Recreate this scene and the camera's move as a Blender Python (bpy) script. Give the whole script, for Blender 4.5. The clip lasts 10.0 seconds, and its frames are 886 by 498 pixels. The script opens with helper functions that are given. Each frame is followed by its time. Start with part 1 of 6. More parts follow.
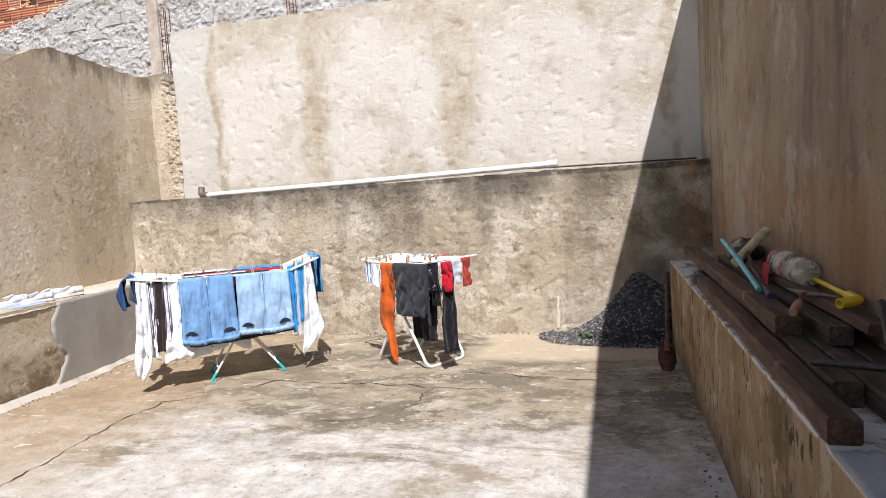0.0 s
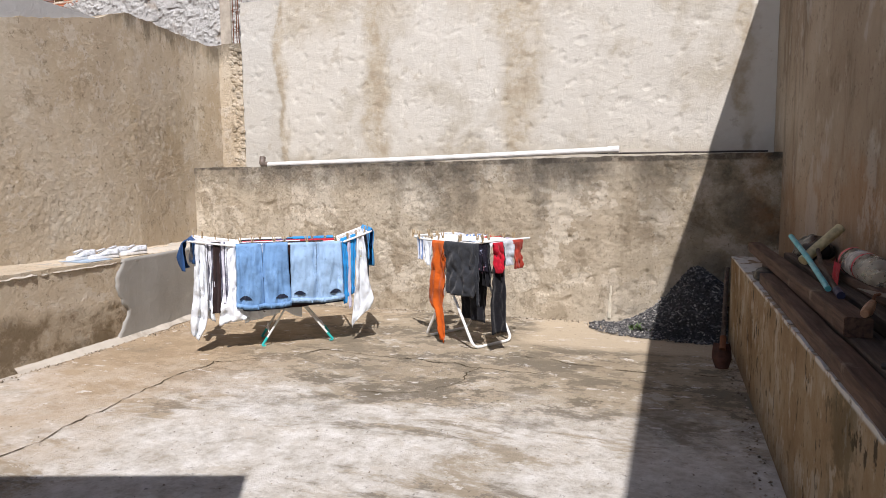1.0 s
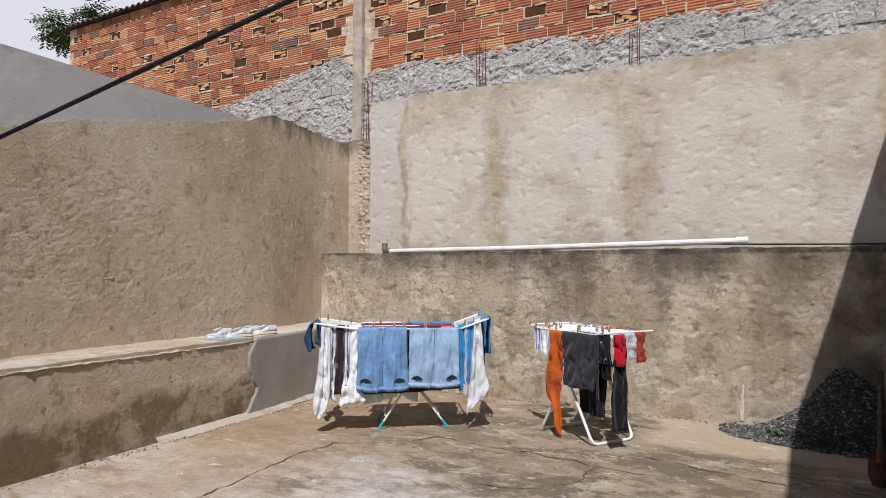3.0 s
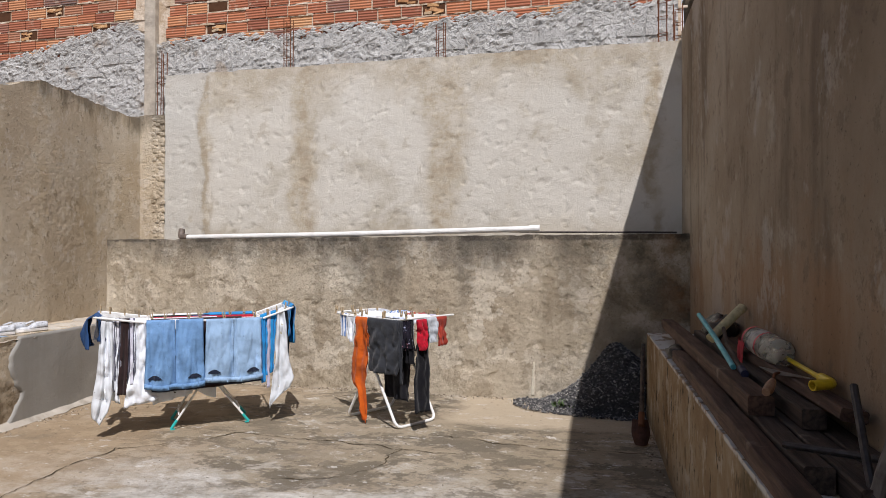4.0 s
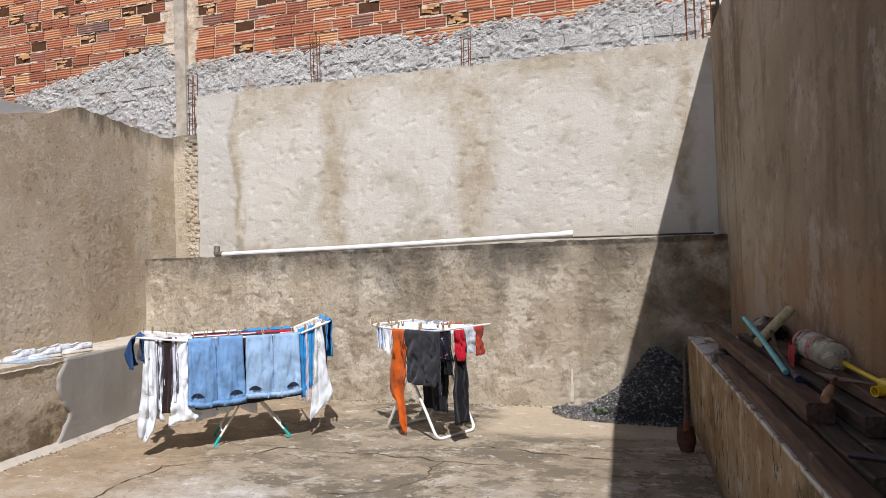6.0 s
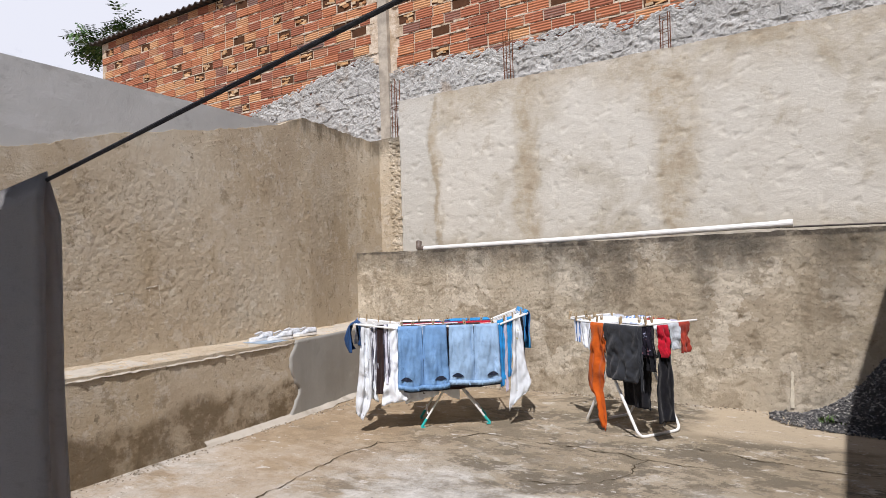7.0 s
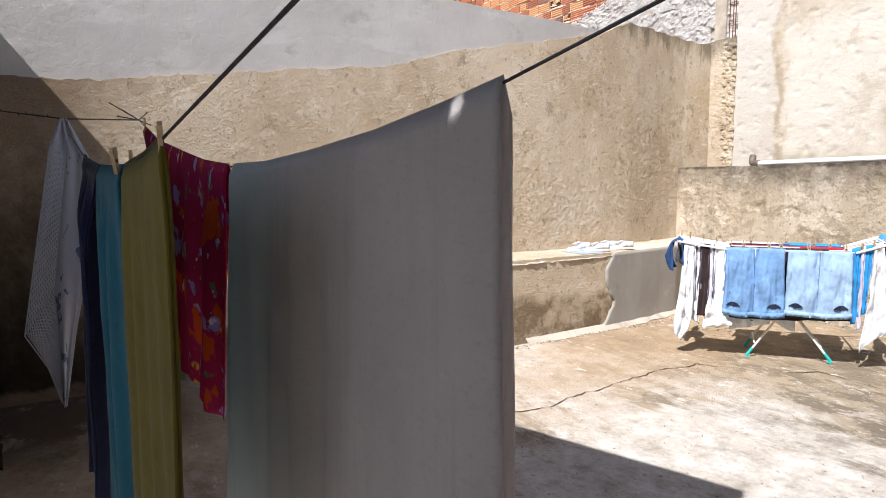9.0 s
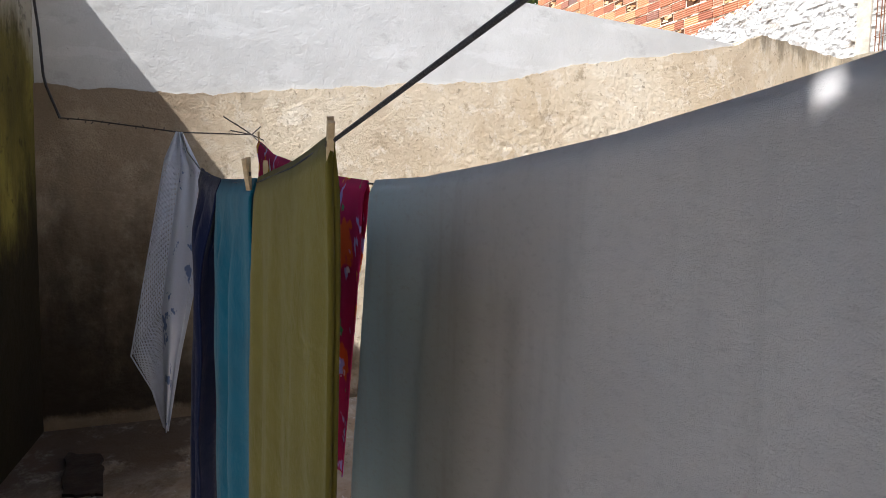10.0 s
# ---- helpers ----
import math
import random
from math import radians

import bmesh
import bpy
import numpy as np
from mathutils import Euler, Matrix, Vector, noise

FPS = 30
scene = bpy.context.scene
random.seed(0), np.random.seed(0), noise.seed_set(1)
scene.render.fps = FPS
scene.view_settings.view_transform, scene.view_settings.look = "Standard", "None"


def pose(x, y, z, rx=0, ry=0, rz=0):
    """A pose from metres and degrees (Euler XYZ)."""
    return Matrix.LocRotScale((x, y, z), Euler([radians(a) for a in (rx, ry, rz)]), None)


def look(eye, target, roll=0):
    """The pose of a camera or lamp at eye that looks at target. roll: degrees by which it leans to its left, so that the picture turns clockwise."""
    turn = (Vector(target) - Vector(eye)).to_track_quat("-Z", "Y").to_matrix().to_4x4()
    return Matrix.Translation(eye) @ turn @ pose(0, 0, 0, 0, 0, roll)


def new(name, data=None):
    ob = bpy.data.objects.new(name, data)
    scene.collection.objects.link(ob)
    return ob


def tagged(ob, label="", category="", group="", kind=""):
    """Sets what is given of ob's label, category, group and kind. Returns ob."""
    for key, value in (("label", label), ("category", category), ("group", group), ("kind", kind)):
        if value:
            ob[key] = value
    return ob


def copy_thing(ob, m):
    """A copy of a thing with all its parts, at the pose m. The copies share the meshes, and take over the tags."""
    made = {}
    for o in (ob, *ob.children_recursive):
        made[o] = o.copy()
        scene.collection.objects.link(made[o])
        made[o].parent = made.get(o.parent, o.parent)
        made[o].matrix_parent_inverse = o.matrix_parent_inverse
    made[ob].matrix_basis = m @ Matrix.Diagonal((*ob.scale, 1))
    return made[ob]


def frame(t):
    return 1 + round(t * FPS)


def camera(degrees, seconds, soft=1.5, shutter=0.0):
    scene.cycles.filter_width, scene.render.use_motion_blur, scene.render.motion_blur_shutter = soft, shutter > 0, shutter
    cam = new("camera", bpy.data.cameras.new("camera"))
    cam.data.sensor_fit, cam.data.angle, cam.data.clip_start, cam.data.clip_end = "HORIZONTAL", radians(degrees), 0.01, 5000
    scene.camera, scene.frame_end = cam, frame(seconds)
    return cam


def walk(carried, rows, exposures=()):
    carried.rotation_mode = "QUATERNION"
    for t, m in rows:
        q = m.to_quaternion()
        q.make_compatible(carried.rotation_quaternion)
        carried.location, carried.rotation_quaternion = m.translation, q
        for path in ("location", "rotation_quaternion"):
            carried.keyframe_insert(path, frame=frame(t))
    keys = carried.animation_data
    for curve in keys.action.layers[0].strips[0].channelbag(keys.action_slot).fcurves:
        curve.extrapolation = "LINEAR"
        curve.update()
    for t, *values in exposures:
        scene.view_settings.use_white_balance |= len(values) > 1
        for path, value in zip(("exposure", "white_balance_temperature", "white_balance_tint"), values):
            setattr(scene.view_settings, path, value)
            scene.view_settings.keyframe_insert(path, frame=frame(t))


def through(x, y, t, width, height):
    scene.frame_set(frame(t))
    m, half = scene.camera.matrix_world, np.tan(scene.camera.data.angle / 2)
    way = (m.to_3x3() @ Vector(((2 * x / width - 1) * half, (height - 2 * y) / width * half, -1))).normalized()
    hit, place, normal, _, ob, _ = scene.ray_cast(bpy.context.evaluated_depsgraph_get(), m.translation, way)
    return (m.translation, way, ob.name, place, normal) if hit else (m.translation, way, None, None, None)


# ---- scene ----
cam = camera(69.4, 10.0, soft=0.9)
# seconds, place in metres, heading to the left, look up, lean to the right
ROWS = [
    (0.0, 1.695, 0.856, 1.486, 14.82, -4.74, 3.69),
    (0.5, 1.684, 0.837, 1.461, 19.62, -1.92, 2.52),
    (1.0, 1.686, 0.885, 1.447, 19.82, -6.02, 0.69),
    (1.5, 1.634, 0.846, 1.448, 26.79, -5.25, 1.12),
    (2.0, 1.606, 0.812, 1.499, 31.54, -2.97, 0.27),
    (2.2, 1.619, 0.805, 1.495, 32.62, -1.36, 0.89),
    (3.3, 1.656, 0.824, 1.472, 26.27, 2.27, -0.33),
    (3.5, 1.671, 0.845, 1.475, 23.04, 2.04, -0.21),
    (4.0, 1.719, 0.900, 1.473, 13.44, 0.51, -0.03),
    (4.5, 1.734, 0.906, 1.533, 5.07, 3.69, 2.38),
    (5.0, 1.698, 0.880, 1.543, 4.25, 3.86, 1.97),
    (5.5, 1.682, 0.891, 1.519, 9.91, 1.09, 1.25),
    (5.7, 1.667, 0.896, 1.513, 12.41, 1.08, 1.54),
    (6.8, 1.620, 0.837, 1.498, 28.03, 1.00, 2.14),
    (7.0, 1.592, 0.809, 1.504, 32.47, 1.11, 2.05),
    (7.2, 1.592, 0.783, 1.496, 37.39, 0.54, 1.70),
    (7.5, 1.582, 0.750, 1.498, 46.10, -0.20, 2.60),
    (8.0, 1.576, 0.710, 1.502, 54.43, -0.47, 3.17),
    (8.5, 1.561, 0.693, 1.502, 59.07, -0.57, 3.33),
    (8.8, 1.539, 0.687, 1.481, 58.08, -6.03, 1.22),
    (9.0, 1.491, 0.680, 1.486, 59.13, -5.96, 0.34),
    (9.3, 1.406, 0.647, 1.487, 62.08, -5.49, 0.28),
    (9.5, 1.316, 0.635, 1.499, 62.42, -5.25, 1.23),
    (9.7, 1.249, 0.621, 1.488, 62.57, -4.50, -0.67),
    (9.8, 1.201, 0.626, 1.488, 63.59, -5.12, -1.20),
    (10.0, 1.064, 0.651, 1.490, 66.60, -4.10, -0.85),
]
walk(cam, [(t, pose(x, y, z, 90 + up, lean, left)) for t, x, y, z, left, up, lean in ROWS],
     exposures=[(0.0, 0.40, 6100, 16), (0.5, 0.20, 6150, 16), (1.0, 0.17, 6150, 17), (2.0, -0.01, 6150, 17), (3.5, -0.36, 6200, 17), (4.5, -0.04, 6050, 16), (5.5, 0.04, 6050, 16), (7.0, -0.10, 6100, 16), (7.5, -0.06, 6100, 16), (8.5, 0.20, 6150, 17), (8.8, 0.50, 6200, 17), (9.3, 0.66, 6200, 15), (10.0, 1.26, 6000, 12)])

# ---------------------------------------------------------------- light
SUN = Vector((0.287, -0.664, 1.0)).normalized()      # towards the sun
elev = math.asin(SUN.z)
world = bpy.data.worlds.new("sky")
scene.world = world
world.use_nodes = True
wn, wl = world.node_tree.nodes, world.node_tree.links
wn.clear()
sky = wn.new("ShaderNodeTexSky")
sky.sky_type = "NISHITA"
sky.sun_disc = False
sky.sun_elevation = elev
sky.sun_rotation = math.atan2(SUN.x, SUN.y)
sky.air_density, sky.dust_density = 1.0, 0.6
bg = wn.new("ShaderNodeBackground")
bg.inputs["Strength"].default_value = 0.025
tc = wn.new("ShaderNodeTexCoord")
cn = wn.new("ShaderNodeTexNoise")
cn.inputs["Scale"].default_value = 3.2
cn.inputs["Detail"].default_value = 9.0
cn.inputs["Roughness"].default_value = 0.58
cr = wn.new("ShaderNodeValToRGB")
cr.color_ramp.elements[0].position, cr.color_ramp.elements[1].position = 0.53, 0.65
cm = wn.new("ShaderNodeMixRGB")
cm.inputs["Color2"].default_value = (36.0, 36.4, 37.2, 1)
mp = wn.new("ShaderNodeMapping")
mp.inputs["Location"].default_value = (0.35, 0.2, 0.1)
mp.inputs["Scale"].default_value = (1, 1, 1.8)
wo = wn.new("ShaderNodeOutputWorld")
wl.new(tc.outputs["Generated"], mp.inputs["Vector"])
wl.new(mp.outputs["Vector"], cn.inputs["Vector"])
sz = wn.new("ShaderNodeSeparateXYZ")       # the cloud bank thickens towards the horizon
wl.new(tc.outputs["Generated"], sz.inputs[0])
ma = wn.new("ShaderNodeMath")
ma.operation = "MULTIPLY_ADD"
ma.inputs[1].default_value, ma.inputs[2].default_value = -0.24, 0.182
wl.new(sz.outputs["Z"], ma.inputs[0])
mb = wn.new("ShaderNodeMath")
wl.new(cn.outputs["Fac"], mb.inputs[0])
wl.new(ma.outputs[0], mb.inputs[1])
wl.new(mb.outputs[0], cr.inputs["Fac"])
wl.new(cr.outputs["Color"], cm.inputs["Fac"])
lift = wn.new("ShaderNodeMixRGB")
lift.blend_type = "MULTIPLY"
lift.inputs["Fac"].default_value = 1.0
lift.inputs["Color2"].default_value = (1.8, 2.3, 2.6, 1)
wl.new(sky.outputs["Color"], lift.inputs["Color1"])
wl.new(lift.outputs["Color"], cm.inputs["Color1"])
wl.new(cm.outputs["Color"], bg.inputs["Color"])
wl.new(bg.outputs["Background"], wo.inputs["Surface"])

lamp = bpy.data.lights.new("sun", "SUN")
lamp.energy, lamp.angle, lamp.color = 5.6, radians(0.55), (1.0, 0.955, 0.875)
sun = new("sun", lamp)
sun.matrix_world = look(SUN * 30, (0, 0, 0))


# ---------------------------------------------------------------- materials
class Mat:
    """A node material built step by step."""

    def __init__(self, name, rough=0.9, metal=0.0, spec=0.3):
        self.m = bpy.data.materials.new(name)
        self.m.use_nodes = True
        self.n, self.l = self.m.node_tree.nodes, self.m.node_tree.links
        self.b = self.n["Principled BSDF"]
        self.b.inputs["Roughness"].default_value = rough
        self.b.inputs["Metallic"].default_value = metal
        self.b.inputs["Specular IOR Level"].default_value = spec
        geo = self.n.new("ShaderNodeNewGeometry")
        self.pos = geo.outputs["Position"]
        self.island = geo.outputs["Random Per Island"]
        self.obj = self.n.new("ShaderNodeTexCoord").outputs["Object"]
        self.height = None

    def put(self, value, socket):
        if hasattr(value, "is_linked"):
            self.l.new(value, socket)
        else:
            socket.default_value = value

    def noise(self, scale, detail=4.0, rough=0.55, stretch=(1, 1, 1), vec=None, off=(0, 0, 0), warp=0.0):
        mp = self.n.new("ShaderNodeMapping")
        mp.inputs["Scale"].default_value = stretch
        mp.inputs["Location"].default_value = off
        self.l.new(vec or self.pos, mp.inputs["Vector"])
        t = self.n.new("ShaderNodeTexNoise")
        t.inputs["Scale"].default_value, t.inputs["Detail"].default_value, t.inputs["Roughness"].default_value = scale, detail, rough
        t.inputs["Distortion"].default_value = warp
        self.l.new(mp.outputs["Vector"], t.inputs["Vector"])
        return t.outputs["Fac"]

    def voronoi(self, scale, feature="F1", stretch=(1, 1, 1), vec=None):
        mp = self.n.new("ShaderNodeMapping")
        mp.inputs["Scale"].default_value = stretch
        self.l.new(vec or self.pos, mp.inputs["Vector"])
        t = self.n.new("ShaderNodeTexVoronoi")
        t.feature = feature
        t.inputs["Scale"].default_value = scale
        self.l.new(mp.outputs["Vector"], t.inputs["Vector"])
        return t.outputs["Distance"]

    def wave(self, scale, direction="Z", vec=None, warp=0.0):
        t = self.n.new("ShaderNodeTexWave")
        t.bands_direction = direction
        t.inputs["Scale"].default_value, t.inputs["Distortion"].default_value = scale, warp
        self.l.new(vec or self.pos, t.inputs["Vector"])
        return t.outputs["Fac"]

    def span(self, value, lo, hi, a=0.0, b=1.0):
        t = self.n.new("ShaderNodeMapRange")
        t.interpolation_type = "SMOOTHSTEP"
        for key, v in (("Value", value), ("From Min", lo), ("From Max", hi), ("To Min", a), ("To Max", b)):
            self.put(v, t.inputs[key])
        return t.outputs["Result"]

    def math(self, op, a, b=0.0):
        t = self.n.new("ShaderNodeMath")
        t.operation = op
        self.put(a, t.inputs[0])
        self.put(b, t.inputs[1])
        return t.outputs[0]

    def axis(self, k, vec=None):
        t = self.n.new("ShaderNodeSeparateXYZ")
        self.l.new(vec or self.pos, t.inputs[0])
        return t.outputs[k]

    def random(self):
        return self.n.new("ShaderNodeObjectInfo").outputs["Random"]

    def mix(self, a, b, f, kind="MIX"):
        t = self.n.new("ShaderNodeMixRGB")
        t.blend_type = kind
        self.put(f, t.inputs["Fac"])
        for v, s in ((a, t.inputs["Color1"]), (b, t.inputs["Color2"])):
            self.put((*v, 1) if isinstance(v, tuple) else v, s)
        return t.outputs["Color"]

    def ramp(self, f, stops):
        t = self.n.new("ShaderNodeValToRGB")
        e = t.color_ramp.elements
        while len(e) < len(stops):
            e.new(0.5)
        for k, (p, col) in enumerate(stops):
            e[k].position, e[k].color = p, (*col, 1)
        self.l.new(f, t.inputs["Fac"])
        return t.outputs["Color"]

    def colour(self, value):
        self.put((*value, 1) if isinstance(value, tuple) else value, self.b.inputs["Base Color"])
        return self

    def rough(self, value):
        self.put(value, self.b.inputs["Roughness"])
        return self

    def bump(self, value, distance=0.01, strength=1.0):
        t = self.n.new("ShaderNodeBump")
        t.inputs["Distance"].default_value, t.inputs["Strength"].default_value = distance, strength
        self.l.new(value, t.inputs["Height"])
        if self.height:
            self.l.new(self.height, t.inputs["Normal"])
        self.height = t.outputs["Normal"]
        self.l.new(self.height, self.b.inputs["Normal"])
        return self


def band(m, coord, centre, half, soft, wob=None, amount=0.0):
    """1 within half of centre along coord, fading over soft, with a wandering edge."""
    v = coord
    if wob is not None:
        v = m.math("ADD", coord, m.math("MULTIPLY", m.math("SUBTRACT", wob, 0.5), amount))
    d = m.math("ABSOLUTE", m.math("SUBTRACT", v, centre))
    return m.span(d, half, half + soft, 1.0, 0.0)


def plaster(name, light, mid, dark, streak=0.5, relief=0.012):
    m = Mat(name, 0.95, spec=0.15)
    big = m.noise(0.9, 5, 0.6)
    mid_n = m.noise(4.5, 6, 0.65)
    fine = m.noise(38, 5, 0.7)
    run = m.noise(1.0, 6, 0.62, stretch=(2.6, 2.6, 0.32), off=(3, 1, 0))
    c = m.mix(light, mid, m.span(big, 0.35, 0.65))
    c = m.mix(c, dark, m.span(run, 0.52, 0.75, 0.0, streak))
    c = m.mix(c, (0.75, 0.72, 0.66), m.span(mid_n, 0.55, 0.8, 0, 0.22))
    c = m.mix(c, (0.05, 0.045, 0.035), m.span(fine, 0.60, 0.82, 0, 0.4))
    m.colour(c)
    m.bump(m.noise(7, 6, 0.6), relief * 2, 0.5)
    m.bump(fine, relief * 0.6, 0.7)
    return m


# the upper back wall: whitish trowelled fields between brown joints
m = Mat("white_plaster_fields", 0.95, spec=0.15)
X, Z = m.axis(0), m.axis(2)
wob = m.noise(1.6, 6, 0.65)
wob2 = m.noise(5.0, 5, 0.65, off=(4, 0, 2))
base = m.ramp(m.noise(1.3, 7, 0.62), [(0.28, (0.39, 0.34, 0.26)), (0.5, (0.46, 0.42, 0.345)), (0.72, (0.53, 0.495, 0.43))])
stain = band(m, X, -1.75, 0.07, 0.22, wob, 0.7)
for cx, hw, sf in ((-3.16, 0.02, 0.16), (0.02, 0.10, 0.22), (2.30, 0.02, 0.12)):
    stain = m.math("MAXIMUM", stain, band(m, X, cx, hw, sf, wob, 0.6))
top = m.span(m.math("ADD", Z, m.math("MULTIPLY", m.math("SUBTRACT", wob, 0.5), 1.5)), 3.1, 3.75, 0, 0.85)
low = m.span(m.math("ADD", Z, m.math("MULTIPLY", m.math("SUBTRACT", wob2, 0.5), 0.7)), 1.68, 1.95, 0.7, 0)
allst = m.math("MAXIMUM", m.math("MAXIMUM", stain, top), low)
allst = m.math("MULTIPLY", allst, m.span(wob2, 0.3, 0.6, 0.45, 1.0))
brown = m.mix((0.42, 0.345, 0.235), (0.31, 0.235, 0.145), m.span(wob2, 0.4, 0.7))
c = m.mix(base, brown, m.math("MULTIPLY", allst, 0.62))
wx = m.math("ADD", X, m.math("MULTIPLY", m.math("SUBTRACT", m.noise(1.4, 6, 0.6, off=(9, 2, 0)), 0.5), 0.55))
white = m.span(m.noise(1.1, 9, 0.66, off=(6, 0, 3), warp=0.3), 0.38, 0.50)
white = m.math("MULTIPLY", white, m.math("SUBTRACT", 1.0, allst))
c = m.mix(c, (0.60, 0.57, 0.505), m.math("MULTIPLY", white, 0.75))
c = m.mix(c, (0.51, 0.49, 0.44), m.span(wx, -3.10, -3.16, 0, 0.8))
c = m.mix(c, (0.34, 0.285, 0.205), m.math("MULTIPLY", band(m, wx, -3.12, 0.004, 0.06), m.span(wob2, 0.35, 0.55, 0.15, 0.8)))
c = m.mix(c, (0.40, 0.35, 0.27), m.span(m.noise(4.4, 10, 0.76, off=(2, 0, 8)), 0.585, 0.62, 0, 0.5))
c = m.mix(c, (0.14, 0.12, 0.095), m.span(m.noise(30, 7, 0.8), 0.635, 0.70, 0, 0.65))
m.colour(c)
m.bump(m.noise(3.2, 6, 0.62, warp=0.8), 0.015, 0.5)
m.bump(m.noise(13, 10, 0.76), 0.012, 0.7)
m.bump(m.noise(45, 6, 0.75), 0.007, 0.9)
FIELDS = m.m

# the lower back wall: damp, stained render with a black weathered upper rim
m = Mat("stained_render", 0.95, spec=0.15)
X, Z = m.axis(0), m.axis(2)
wob = m.noise(1.2, 7, 0.66)
blot = m.noise(3.1, 8, 0.7, off=(1, 5, 2))
c = m.ramp(m.noise(0.8, 6, 0.6, off=(7, 0, 1)), [(0.3, (0.45, 0.37, 0.265)), (0.5, (0.56, 0.48, 0.36)), (0.7, (0.63, 0.56, 0.44))])
c = m.mix(c, (0.70, 0.625, 0.50), m.span(m.noise(1.7, 8, 0.66, off=(1, 5, 2)), 0.54, 0.55, 0, 0.8))
c = m.mix(c, (0.36, 0.295, 0.21), m.span(m.noise(2.3, 9, 0.7, off=(6, 1, 9)), 0.56, 0.575, 0, 0.55))
c = m.mix(c, (0.24, 0.185, 0.12), m.span(m.noise(2.1, 9, 0.75, off=(4, 4, 4)), 0.55, 0.61, 0, 0.42))
c = m.mix(c, (0.26, 0.205, 0.135), m.span(m.noise(1.0, 7, 0.65, stretch=(3, 3, 0.35)), 0.5, 0.72, 0, 0.45))
rim = m.math("ADD", Z, m.math("MULTIPLY", m.math("SUBTRACT", m.noise(2.0, 7, 0.7, stretch=(1, 1, 0.5)), 0.5), 1.1))
c = m.mix(c, (0.085, 0.078, 0.066), m.math("MULTIPLY", m.span(rim, 1.22, 1.72, 0, 0.85), m.span(wob, 0.35, 0.6, 0.35, 1)))
for cx, hw in ((-0.78, 0.10), (-0.45, 0.05), (0.35, 0.03), (1.5, 0.10)):
    drip = band(m, X, cx, hw, 0.14, m.noise(2.4, 5, 0.6, stretch=(1, 1, 0.4)), 0.35)
    c = m.mix(c, (0.10, 0.088, 0.07), m.math("MULTIPLY", m.math("MULTIPLY", drip, m.span(blot, 0.4, 0.6, 0.4, 1.0)), m.span(rim, 0.55, 1.35, 0, 0.6)))
# blotches at the right end, mixed in strongly to deepen the corner's shadow
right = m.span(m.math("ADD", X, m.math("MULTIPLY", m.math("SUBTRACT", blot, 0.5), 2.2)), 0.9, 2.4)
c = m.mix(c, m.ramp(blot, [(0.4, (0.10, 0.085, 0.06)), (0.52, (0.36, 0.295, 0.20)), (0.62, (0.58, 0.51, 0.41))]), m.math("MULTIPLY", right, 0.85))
c = m.mix(c, (0.17, 0.13, 0.085), m.span(m.noise(3.0, 11, 0.78, off=(9, 1, 6), warp=0.6), 0.555, 0.60, 0, 0.35))
edge = m.span(m.math("ADD", Z, m.math("MULTIPLY", wob, 0.05)), 1.635, 1.66)
c = m.mix(c, (0.07, 0.06, 0.05), m.math("MULTIPLY", edge, m.span(m.noise(4, 7, 0.7, off=(3, 3, 8)), 0.42, 0.58, 0.05, 0.8)))
c = m.mix(c, (0.12, 0.095, 0.065), m.span(m.noise(30, 7, 0.78), 0.57, 0.64, 0, 0.7))
c = m.mix(c, (0.30, 0.15, 0.06), m.math("MULTIPLY", m.span(X, 2.2, 2.55), m.span(wob, 0.45, 0.6, 0, 0.6)))
m.colour(c)
m.bump(m.noise(5, 10, 0.74), 0.05, 0.8)
m.bump(m.noise(19, 10, 0.8), 0.03, 0.9)
m.bump(m.noise(45, 6, 0.75), 0.008, 1.0)
STAINED = m.m

# the left wall: coarse ochre render
m = Mat("ochre_render", 0.96, spec=0.12)
Yw, Zw = m.axis(1), m.axis(2)
n1, n2, n3 = m.noise(0.8, 7, 0.66), m.noise(3.4, 8, 0.7, off=(3, 2, 1)), m.noise(17, 7, 0.72)
run = m.noise(1.0, 8, 0.68, stretch=(1.7, 1.7, 0.7), off=(1, 6, 0))
c = m.ramp(n1, [(0.30, (0.46, 0.37, 0.26)), (0.5, (0.56, 0.47, 0.345)), (0.7, (0.63, 0.555, 0.435))])
c = m.mix(c, (0.45, 0.35, 0.22), m.span(run, 0.50, 0.66, 0, 0.55))
c = m.mix(c, (0.66, 0.60, 0.505), m.span(m.noise(5.5, 9, 0.75, off=(6, 6, 2)), 0.53, 0.60, 0, 0.5))
c = m.mix(c, (0.72, 0.66, 0.54), m.span(n2, 0.56, 0.66, 0, 0.45))
c = m.mix(c, (0.15, 0.12, 0.08), m.span(n3, 0.58, 0.66, 0, 0.55))
c = m.mix(c, (0.27, 0.21, 0.135), m.span(m.noise(4.2, 11, 0.78, off=(8, 4, 6)), 0.56, 0.62, 0, 0.55))
damp = m.span(m.math("ADD", Zw, m.math("MULTIPLY", m.math("SUBTRACT", run, 0.5), 0.5)), 0.42, 0.30)
c = m.mix(c, (0.16, 0.115, 0.065), m.math("MULTIPLY", damp, m.span(n2, 0.38, 0.55, 0.3, 0.85)))
drip = m.math("MULTIPLY", m.span(m.math("ADD", Zw, m.math("MULTIPLY", m.math("SUBTRACT", m.noise(5, 6, 0.7, stretch=(1, 1, 0.25)), 0.5), 1.1)), 3.02, 3.28), m.span(Yw, 5.7, 6.1))
c = m.mix(c, (0.09, 0.075, 0.05), m.math("MULTIPLY", drip, 0.6))
